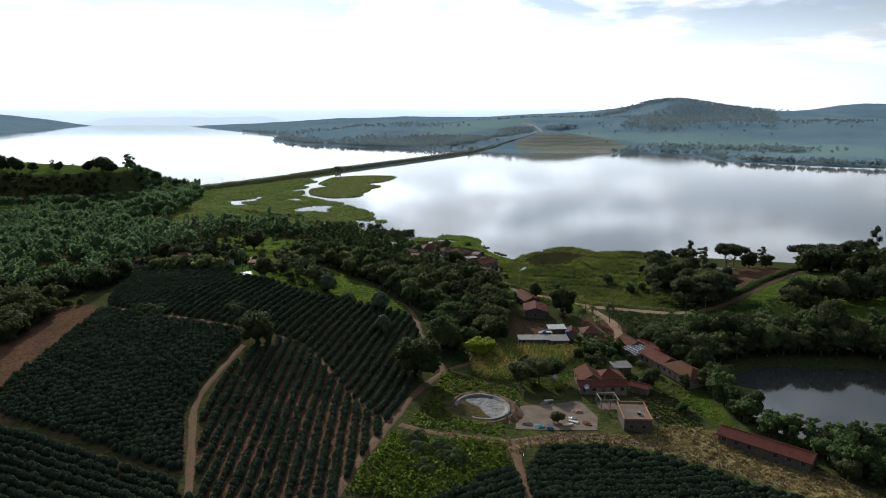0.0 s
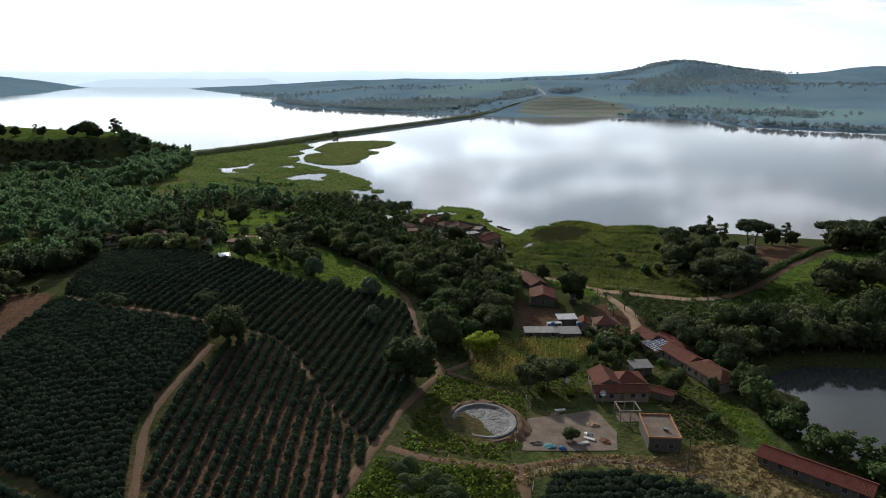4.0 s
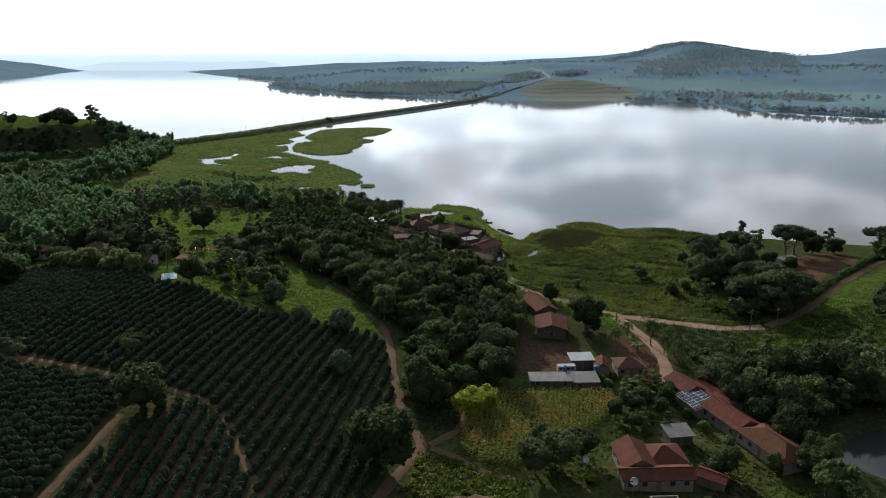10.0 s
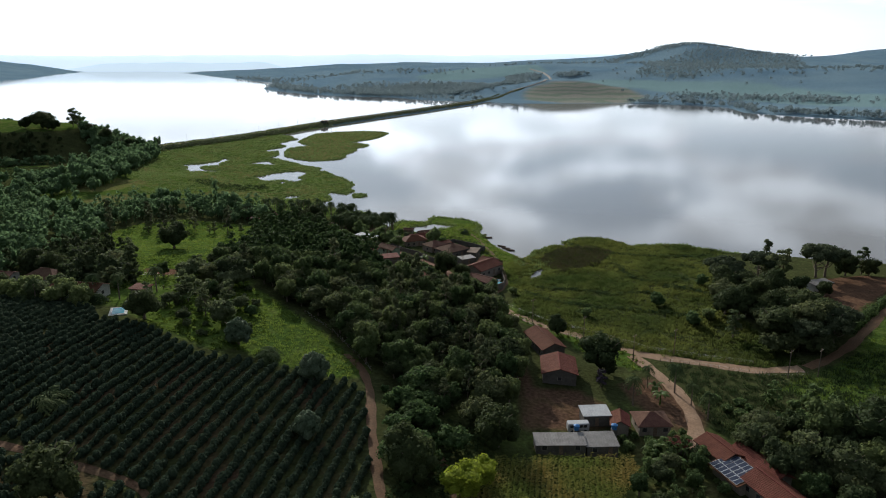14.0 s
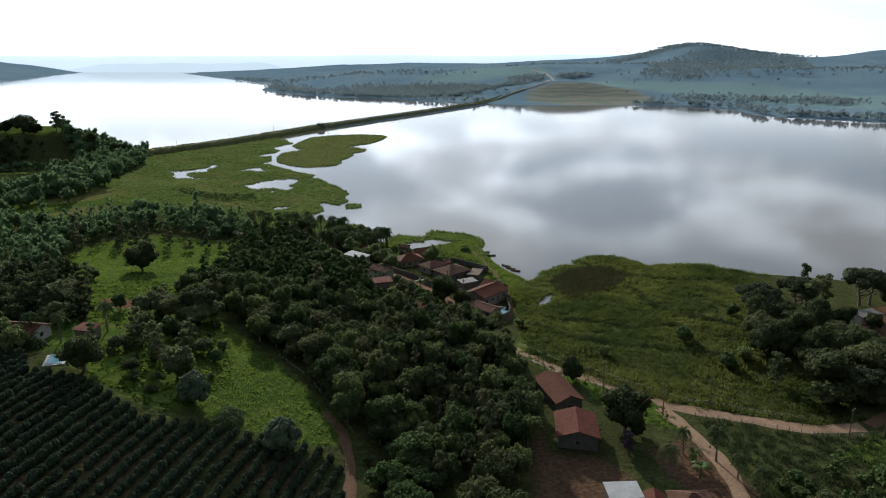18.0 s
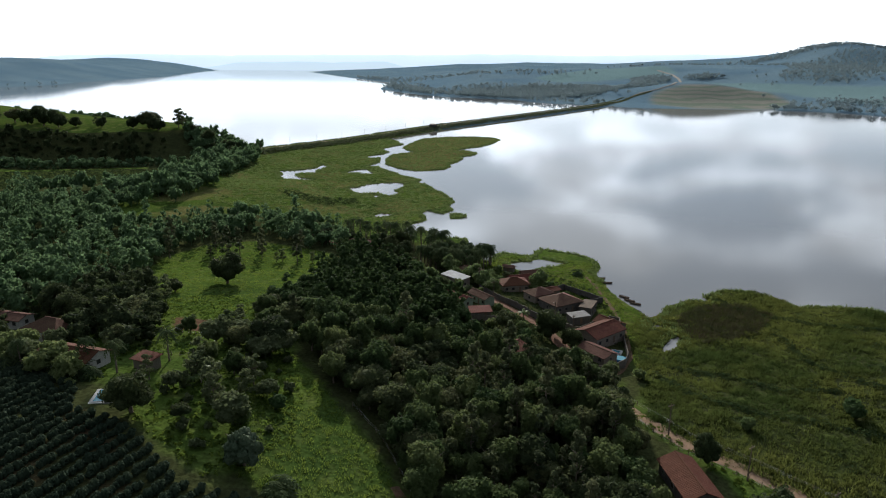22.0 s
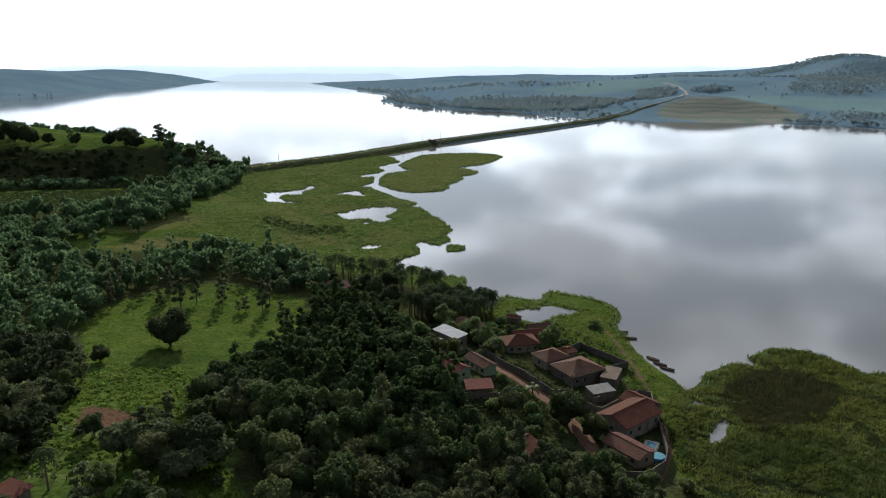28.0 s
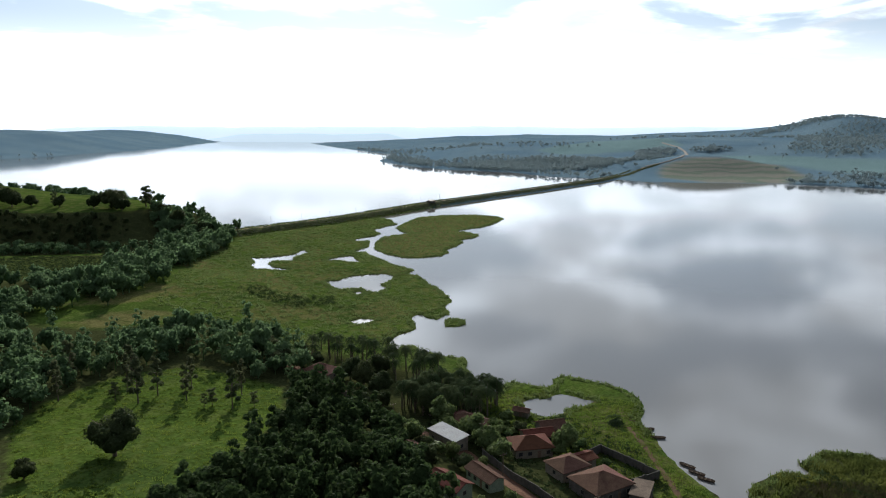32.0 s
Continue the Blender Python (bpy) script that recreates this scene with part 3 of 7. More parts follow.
# ---- roads and tracks ----
def ribbon(name, line, width, mat, label, lift=0.12, wobble=0.25, kind="structure", category="road"):
    """A strip along a line in the plan, laid on the ground."""
    pts = np.array(line, float)
    seg = np.r_[0, np.cumsum(np.hypot(*np.diff(pts, axis=0).T))]
    s = np.arange(0, seg[-1], 1.2)
    # rounded corners
    px, py = np.interp(s, seg, pts[:, 0]), np.interp(s, seg, pts[:, 1])
    k = np.ones(7) / 7
    px, py = np.convolve(np.pad(px, 3, "edge"), k, "valid"), np.convolve(np.pad(py, 3, "edge"), k, "valid")
    tx, ty = np.gradient(px), np.gradient(py)
    n = np.hypot(tx, ty) + 1e-9
    across = np.linspace(-0.5, 0.5, 5)
    w = width * (1 + wobble * 0.5 * (np.sin(s * 0.31) + np.sin(s * 0.83 + 2) * 0.6))
    vx = px[:, None] - (ty / n)[:, None] * across * w[:, None]
    vy = py[:, None] + (tx / n)[:, None] * across * w[:, None]
    vz = lie(vx.ravel(), vy.ravel()).reshape(vx.shape) + lift * np.array([0.25, 1.0, 1.15, 1.0, 0.25])
    rows, cols = vx.shape
    i = np.arange(rows * cols).reshape(rows, cols)
    quads = np.stack([i[:-1, :-1], i[:-1, 1:], i[1:, 1:], i[1:, :-1]], -1).reshape(-1, 4)
    me = bpy.data.meshes.new(name)
    me.from_pydata(np.stack([vx, vy, vz], -1).reshape(-1, 3).tolist(), [], quads.tolist())
    me.shade_smooth()
    me.materials.append(mat)
    return tagged(new(name, me), label, category, kind=kind)


M_TRACK = material("field_track_earth", (0.125, 0.072, 0.045), (0.088, 0.060, 0.036), 3, 0.95, bump=0.5, bump_scale=3, fine=0.4)
ribbon("road", [(20, 335), (26, 324), (38, 310), (50, 302.5), (62, 292), (77, 286), (90, 281), (104, 282)], 4.0, M_DIRT, "sandy red dirt road past the wet meadow")
ribbon("lane_hill", [(103, 282), (112, 287), (122, 295), (131, 304), (145, 318), (157, 329), (176, 346), (230, 386)], 3.0, M_TRACK, "hill lane of dark red earth below a hedge", 0.14)
ribbon("road_branch", [(59, 292), (62.5, 280), (65, 268), (65, 260), (63.5, 250), (60, 240)], 3.6, M_DIRT, "dirt lane down to the farm houses", 0.16)
ribbon("road_village", [(18, 338), (13, 352), (10, 361), (4, 374), (-4, 384), (-11, 390), (-18, 398), (-25, 406), (-43, 418), (-52, 423), (-68, 437), (-82, 449), (-110, 470)], 3.6, material("street_earth", (0.125, 0.064, 0.042), (0.165, 0.094, 0.064), 4, 0.95, bump=0.4, bump_scale=3, fine=0.5), "red dirt street between the lakeside houses", 0.14)
ribbon("track_coffee", [(-12.5, 163), (-20, 173.5), (-29, 188), (-38.5, 205), (-44, 211), (-52, 212.8), (-61, 215), (-80, 219), (-95, 222), (-114, 234)], 1.7, M_TRACK, "red earth track between coffee plots", 0.14)
ribbon("track_edge", [(-58, 203), (-59, 186), (-59.5, 172), (-58.5, 163), (-52, 144), (-47, 129), (-44, 118)], 1.6, M_TRACK, "rutted bare track along the coffee", 0.14)
ribbon("lane", [(-20, 126), (-16.8, 143), (-12.5, 162), (-9.5, 178), (-4, 195), (1, 206), (-1.5, 211), (-4, 216), (-6.3, 227), (-8.8, 241), (-11, 258), (-14.5, 269), (-20, 276)], 2.1, M_TRACK, "farm lane of pale red earth", 0.16)
ribbon("lane_spur", [(1, 206), (6, 212), (9, 217), (8, 226), (5, 236)], 1.6, M_TRACK, "short red earth spur by the corn", 0.15)
ribbon("lane_yard", [(-11, 163), (-1, 159), (15, 158.5), (19, 162), (30, 167), (41, 168), (54, 166)], 2.4, M_TRACK, "worn earth lane to the yard", 0.15)
ribbon("track_grass", [(16.5, 160), (16.3, 146), (17, 132), (17, 115)], 2.0, M_TRACK, "grassy track beside the coffee", 0.12)
ribbon("track_pond", [(1, 206), (6, 204.5), (12, 199.5), (20.5, 197.5)], 1.7, M_TRACK, "dusty track round the corn", 0.13)
ribbon("track_shore", [(18, 344), (25, 347), (29.5, 363), (28.5, 383), (25.5, 404), (21, 424), (17, 438)], 1.5, M_TRACK, "narrow path along the lake bank", 0.12)
ribbon("road_causeway", [(-292, 724)] + CAUSEWAY[:-1] + [(75, 1498), (132, 1590)], 4.0, M_DIRT, "pale road along the top of the causeway", 0.2)
ribbon("road_far", [(132, 1590), (174, 1604), (203, 1627), (236, 1760), (262, 1940), (266, 2003), (262, 2096), (235, 2200)], 7.0, material("far_road_gravel", (0.30, 0.28, 0.25), (0.24, 0.22, 0.2), 20, 0.95), "pale road climbing the far hill", 1.2)


def far_ridge(name, x0, x1, y, tall, rise, seed, mat, label):
    """A low range on the horizon: a rounded bank with an uneven crest."""
    xs = np.linspace(x0, x1, 160)
    ends = step(xs, x0, x0 + 500) * step(xs, x1, x1 - 500)
    crest = (tall + rise * waves(xs, 0 * xs, 420, seed) + 0.35 * rise * waves(xs, 0 * xs, 90, seed + 3)) * ends
    rows = [(y - 500, 0.0), (y - 260, 0.6), (y - 80, 0.93), (y, 1.0), (y + 200, 0.7)]
    v = np.stack([np.stack([xs, np.full(160, yy), crest * k - 0.5], -1) for yy, k in rows], 0).reshape(-1, 3)
    i = np.arange(5 * 160).reshape(5, 160)
    q = np.stack([i[:-1, :-1], i[:-1, 1:], i[1:, 1:], i[1:, :-1]], -1).reshape(-1, 4)
    me = bpy.data.meshes.new(name)
    me.from_pydata(v.tolist(), [], q.tolist())
    me.shade_smooth()
    me.materials.append(mat)
    tagged(new(name, me), label, "hills", kind="structure")


# Horizon haze as paint: a pale blue base that also glows with its own colour.
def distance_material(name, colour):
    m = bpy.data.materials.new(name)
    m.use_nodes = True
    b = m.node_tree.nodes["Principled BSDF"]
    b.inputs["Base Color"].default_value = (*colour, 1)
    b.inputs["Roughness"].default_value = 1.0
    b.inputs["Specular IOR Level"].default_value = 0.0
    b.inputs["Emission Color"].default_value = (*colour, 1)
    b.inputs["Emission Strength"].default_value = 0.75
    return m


far_ridge("backdrop_ridge", -2600, -700, 4700, 70, 8, 2.0, distance_material("distance_haze_near", (0.46, 0.54, 0.60)), "low range across the head of the lake, tinted and glowing as haze")
far_ridge("backdrop_range", -4200, 1600, 4780, 96, 7, 5.0, distance_material("distance_haze_far", (0.56, 0.65, 0.73)), "faint hazy range along the horizon")


# ---- foliage ----
rng = np.random.default_rng(7)


def mesh_np(name, verts, faces, mats, smooth=False, which=None):
    """A mesh from arrays: faces all of the same number of corners."""
    me = bpy.data.meshes.new(name)
    verts, faces = np.asarray(verts, np.float32), np.asarray(faces, np.int32)
    n, c = faces.shape
    me.vertices.add(len(verts)); me.vertices.foreach_set("co", verts.ravel())
    me.loops.add(n * c); me.loops.foreach_set("vertex_index", faces.ravel())
    me.polygons.add(n)
    me.polygons.foreach_set("loop_start", np.arange(0, n * c, c, dtype=np.int32))
    if smooth:
        me.polygons.foreach_set("use_smooth", np.ones(n, bool))
    for m in mats if isinstance(mats, (list, tuple)) else [mats]:
        me.materials.append(m)
    if which is not None:
        me.polygons.foreach_set("material_index", np.asarray(which, np.int32))
    me.update(calc_edges=True)
    return me


def unit(v):
    return v / (np.linalg.norm(v, axis=-1, keepdims=True) + 1e-9)


def leaf_quads(at, normal, size, r, long=1.3, loose=0.6):
    """One leaf spray for each place: a quad that faces about the normal."""
    n = unit(normal + r.normal(0, loose, at.shape))
    a = unit(np.cross(n, r.normal(0, 1, at.shape)))
    b = np.cross(n, a)
    s = (size * r.uniform(0.6, 1.4, len(at)))[:, None]
    v = np.stack([at - a * s * long * 0.5 - b * s * 0.25, at + b * s * 0.5 - a * s * 0.1, at + a * s * long * 0.5 + n * s * 0.15, at - b * s * 0.5 + a * s * 0.1], 1)
    return v.reshape(-1, 3), np.arange(len(at) * 4).reshape(-1, 4)


def ball(r, n):
    return unit(r.normal(0, 1, (n, 3)))


def lobes_leaves(r, lobes, count, size, under=-0.35, loose=0.6):
    """Leaf sprays over a group of lobes (x, y, z, rx, rz), thinner below."""
    lobes = np.array(lobes, float)
    area = lobes[:, 3] * lobes[:, 3] + lobes[:, 3] * lobes[:, 4]
    pick = r.choice(len(lobes), count, p=area / area.sum())
    d = ball(r, count)
    d[:, 2] = np.where(d[:, 2] < under, -d[:, 2] * r.uniform(0.2, 1, count), d[:, 2])
    lo = lobes[pick]
    depth = r.uniform(0.78, 1.06, count)[:, None]
    at = lo[:, :3] + d * np.stack([lo[:, 3], lo[:, 3], lo[:, 4]], -1) * depth
    return leaf_quads(at, d, size, r, loose=loose)


def cores(r, lobes, shrink=0.8, nu=7, nv=5):
    """Uneven inner masses that close a crown."""
    out = []
    th, ph = np.linspace(0, 2 * np.pi, nu, endpoint=False), np.linspace(0.12, np.pi - 0.12, nv)
    for x, y, z, rx, rz in lobes:
        k = shrink * (1 + r.normal(0, 0.09, (nv, nu)))
        v = np.stack([x + rx * k * np.sin(ph)[:, None] * np.cos(th), y + rx * k * np.sin(ph)[:, None] * np.sin(th), z + rz * k * np.cos(ph)[:, None] + 0 * th], -1)
        i = np.arange(nv * nu).reshape(nv, nu)
        q = np.stack([i[:-1], i[1:], np.roll(i[1:], -1, 1), np.roll(i[:-1], -1, 1)], -1).reshape(-1, 4)
        out.append((v.reshape(-1, 3), q))
    return join(out)


def tube(path, radii, sides=6):
    """Rings along a path; quads."""
    path = np.array(path, float)
    t = unit(np.gradient(path, axis=0))
    ref = np.where(np.abs(t[:, 2:3]) > 0.9, [[1.0, 0, 0]], [[0, 0, 1.0]])
    a = unit(np.cross(t, ref))
    b = np.cross(t, a)
    ang = np.linspace(0, 2 * np.pi, sides, endpoint=False)
    v = path[:, None] + np.array(radii)[:, None, None] * (a[:, None] * np.cos(ang)[None, :, None] + b[:, None] * np.sin(ang)[None, :, None])
    k = len(path)
    i = np.arange(k * sides).reshape(k, sides)
    q = np.stack([i[:-1], np.roll(i[:-1], -1, 1), np.roll(i[1:], -1, 1), i[1:]], -1).reshape(-1, 4)
    return v.reshape(-1, 3), q


def join(parts):
    vs, fs, k = [], [], 0
    for v, f in parts:
        vs.append(v); fs.append(f + k); k += len(v)
    return np.concatenate(vs), np.concatenate(fs)


def wood(r, tall, limbs, spread, rad, start=0.45, bend=0.4):
    """A tapered, slightly bent trunk with limbs that reach into the crown."""
    z = np.linspace(-0.4, tall, 6)
    bx, by = np.cumsum(r.normal(0, bend * 0.3, 6)), np.cumsum(r.normal(0, bend * 0.3, 6))
    bx[:2] = by[:2] = 0
    trunk = np.stack([bx, by, z], -1)
    parts = [tube(trunk, rad * np.linspace(1.15, 0.35, 6))]
    for k in range(limbs):
        h = r.uniform(start, 0.95)
        base = np.array([np.interp(h * tall, z, bx), np.interp(h * tall, z, by), h * tall])
        a = k * 2.4 + r.uniform(0, 0.8)
        reach = spread * r.uniform(0.6, 1.0)
        tip = base + np.array([math.cos(a) * reach, math.sin(a) * reach, reach * r.uniform(0.5, 1.0)])
        mid = (base + tip) / 2 + [0, 0, -0.12 * reach]
        parts.append(tube([base, mid, tip], rad * np.array([0.5, 0.32, 0.1]), 5))
    return join(parts)


def crown_lobes(r, kind, w, base, top):
    """Lobes of a crown of half-width w between two heights."""
    out, h = [], top - base
    if kind == "round":
        out.append((0, 0, base + h * 0.5, w * 0.75, h * 0.48))
        for k in range(9):
            a, e = k * 2.4, r.uniform(0.25, 0.85)
            q = w * math.sqrt(max(0.05, 1 - (2 * e - 1) ** 2)) * 0.62
            out.append((math.cos(a) * q, math.sin(a) * q, base + h * e, w * r.uniform(0.3, 0.46), h * r.uniform(0.18, 0.28)))
    elif kind == "airy":
        for k in range(11):
            a, e = k * 2.4, (k + 0.5) / 11
            q = w * r.uniform(0.2, 0.75) * (1 - 0.5 * e)
            out.append((math.cos(a) * q, math.sin(a) * q, base + h * e, w * r.uniform(0.22, 0.38), h * r.uniform(0.07, 0.13)))
    elif kind == "umbrella":
        for k in range(10):
            a, q = k * 2.4, w * math.sqrt((k + 0.5) / 10) * 0.85
            out.append((math.cos(a) * q, math.sin(a) * q, top - h * (0.25 + 0.35 * (q / w) ** 2), w * r.uniform(0.26, 0.38), h * 0.25))
    elif kind == "dome":
        out.append((0, 0, base + h * 0.45, w * 0.82, h * 0.48))
        for k in range(16):
            a, e = k * 2.4, ((k + 0.5) / 16) ** 0.8
            q = w * math.sqrt(max(0.0, 1 - e * e)) * 0.74
            out.append((math.cos(a) * q, math.sin(a) * q, base + h * (0.22 + 0.62 * e), w * r.uniform(0.24, 0.34), h * r.uniform(0.14, 0.20)))
    return out


TREES = {  # crown shape, half-width, crown base, top, leaf sprays, spray size, limbs, trunk radius
    "mango_tree": ("round", 5.0, 0.5, 9.2, 1900, 0.44, 7, 0.42), "broadleaf_tree": ("round", 3.6, 1.2, 8.5, 1250, 0.40, 6, 0.26), "spreading_tree": ("round", 4.4, 1.4, 7.4, 1350, 0.42, 7, 0.3),
    "tall_tree": ("airy", 3.2, 2.6, 12.5, 1000, 0.42, 9, 0.22), "airy_tree": ("airy", 3.4, 1.8, 8.0, 800, 0.40, 8, 0.2), "umbrella_tree": ("umbrella", 5.6, 3.5, 8.5, 1300, 0.45, 8, 0.34),
    "dome_tree": ("dome", 3.4, 0.4, 6.2, 1900, 0.36, 5, 0.3), "shrub": ("round", 1.6, 0.0, 2.6, 330, 0.34, 4, 0.08)}
LEAVES = {
    "mango_tree": material("leaf_mango", (0.045, 0.062, 0.025), (0.063, 0.081, 0.034), 5, 0.72, translucent=0.38, random_tint=0.2, spec=0.04, bump=0.8, bump_scale=2.5),
    "broadleaf_tree": material("leaf_broad", (0.066, 0.097, 0.034), (0.096, 0.128, 0.050), 6, 0.72, translucent=0.45, random_tint=0.35, spec=0.04, bump=0.8, bump_scale=2.5),
    "spreading_tree": material("leaf_spread", (0.057, 0.076, 0.033), (0.087, 0.100, 0.046), 6, 0.72, translucent=0.45, random_tint=0.35, spec=0.04, bump=0.8, bump_scale=2.5),
    "tall_tree": material("leaf_tall", (0.072, 0.094, 0.048), (0.109, 0.123, 0.063), 6, 0.72, translucent=0.50, random_tint=0.3, spec=0.04, bump=0.8, bump_scale=2.5),
    "airy_tree": material("leaf_airy", (0.088, 0.113, 0.052), (0.127, 0.149, 0.073), 6, 0.72, translucent=0.50, random_tint=0.3, spec=0.04, bump=0.8, bump_scale=2.5),
    "umbrella_tree": material("leaf_umbrella", (0.046, 0.062, 0.034), (0.067, 0.083, 0.045), 6, 0.72, translucent=0.40, random_tint=0.15, spec=0.04, bump=0.8, bump_scale=2.5),
    "dome_tree": material("leaf_silver", (0.061, 0.089, 0.049), (0.100, 0.131, 0.082), 4, 0.72, translucent=0.15, random_tint=0.1, spec=0.04, bump=0.8, bump_scale=2.5),
    "shrub": material("leaf_shrub", (0.076, 0.120, 0.042), (0.115, 0.152, 0.060), 5, 0.72, translucent=0.45, random_tint=0.4, spec=0.04, bump=0.8, bump_scale=2.5)}
LABELS = {"mango_tree": "dense dark-green mango tree with a full crown", "broadleaf_tree": "leafy broadleaf tree with an uneven green crown", "spreading_tree": "low spreading tree with a wide green crown",
          "tall_tree": "tall slender tree with loose open foliage", "airy_tree": "small light tree with thin airy branches", "umbrella_tree": "dark umbrella-shaped tree with a flat crown",
          "dome_tree": "dome-shaped tree with silvery-green leaves", "shrub": "low leafy green shrub"}
# Lighter than the nearer leaves; the lift stands in for haze over distant woods.
M_OLIVE = material("leaf_olive_haze", (0.100, 0.163, 0.075), (0.135, 0.205, 0.098), 9, 0.8, translucent=0.5, spec=0.03)
built = {}


def tree_meshes(kind, variant=0):
    shape, w, base, top, count, size, limbs, rad = TREES[kind]
    r = np.random.default_rng(sum(map(ord, kind)) + 31 * variant)
    lobes = crown_lobes(r, shape, w * r.uniform(0.9, 1.1), base, top * r.uniform(0.92, 1.08))
    if shape == "dome":
        v, f = lobes_leaves(r, lobes, count, size, under=-0.5, loose=0.35)
    else:
        v, f = lobes_leaves(r, lobes, count, size)
    v, f = join([(v, f), cores(r, lobes, 0.88 if shape == "dome" else 0.8 if shape != "airy" else 0.55)])
    tv, tf = wood(r, top * 0.72, limbs, w * 0.75, rad, start=0.3 if shape != "airy" else 0.4)
    return mesh_np("crown", v, f, LEAVES[kind]), mesh_np("trunk", tv, tf, M_BARK, True)


def part_mesh(name, me, parent, label=""):
    ob = new(name, me)
    ob.parent = parent
    if label:
        ob["label"] = label
    return ob


def plant(kind, x, y, size=1.0, label="", group="", turn=None, variant=None, squash=1.0, sink=0.1):
    """One tree as a thing of its own."""
    variant = int(rng.integers(0, 3)) if variant is None else variant
    turn = rng.uniform(0, 360) if turn is None else turn
    m = Matrix.LocRotScale((x, y, lie1(x, y) - sink), Euler((0, 0, radians(turn))), (size, size, size * squash))
    key = (kind, variant)
    if key not in built:
        crown, trunk = tree_meshes(kind, variant)
        ob = new(kind)
        part_mesh("trunk", trunk, ob, "grey-brown bark")
        part_mesh("crown", crown, ob)
        built[key] = ob
        ob.matrix_basis = m
    else:
        src = built[key]
        keep = src.matrix_basis.copy()
        src.matrix_basis = Matrix()
        ob = copy_thing(src, m)
        src.matrix_basis = keep
        ob.name = kind
        if "group" in ob:
            del ob["group"]
    tagged(ob, label or LABELS[kind], "shrub" if kind == "shrub" else "tree", group)
    return ob


def scatter(loop, gap, r, keep_out=(), edge=0.0):
    """Places inside an outline, about gap metres apart."""
    lo, hi = np.min(loop, 0), np.max(loop, 0)
    xs, ys = np.meshgrid(np.arange(lo[0], hi[0], gap), np.arange(lo[1], hi[1], gap * 0.88))
    xs = xs + (np.arange(xs.shape[0]) % 2)[:, None] * gap * 0.5
    loose = 1.0 if gap < 3 else 0.4
    xs, ys = (xs + r.uniform(-loose, loose, xs.shape) * gap).ravel(), (ys + r.uniform(-loose, loose, ys.shape) * gap).ravel()
    ok = inside_distance(xs, ys, loop) > edge
    for other in keep_out:
        ok &= inside_distance(xs, ys, other) < 0.5
    return xs[ok], ys[ok]


def woods(name, xs, ys, kinds, size, detail, label, mat, spread=0.3, category="woodland", closed=True, leaf_most=1.7):
    """A wood that nobody could count: one mesh of many crowns and stems."""
    r = np.random.default_rng(len(xs) + 5)
    vs, fs, k = [], [], 0
    protos = []
    for kind in kinds:
        shape, w, base, top, count, sz, limbs, rad = TREES[kind]
        for _ in range(3):
            c = int(count * detail)
            grow = (1 / detail) ** 0.5
            lob = crown_lobes(r, shape, w, base * 0.7, top)
            a = lobes_leaves(r, lob, c, sz * min(grow, leaf_most))
            if closed and detail > 0.1:
                a = join([a, cores(r, lob, 0.82 if shape != "airy" else 0.6, 5 if detail > 0.25 else 4, 4 if detail > 0.25 else 3)])
            b = tube([[0, 0, -0.5], [0.1, 0, top * 0.35], [0, 0.1, top * 0.7]], [rad, rad * 0.8, rad * 0.3], 4)
            protos.append(join([a, b]))
    zs = lie(xs, ys)
    for x, y, z in zip(xs, ys, zs):
        v, f = protos[int(r.integers(len(protos)))]
        s, t = size * r.uniform(1 - spread, 1 + spread), r.uniform(0, 6.283)
        c, n = math.cos(t) * s, math.sin(t) * s
        vs.append(np.stack([v[:, 0] * c - v[:, 1] * n + x, v[:, 0] * n + v[:, 1] * c + y, v[:, 2] * s * r.uniform(0.85, 1.15) + z], -1))
        fs.append(f + k)
        k += len(v)
    if not vs:
        return None
    return tagged(new(name, mesh_np(name, np.concatenate(vs), np.concatenate(fs), mat)), label, category, kind="stuff")


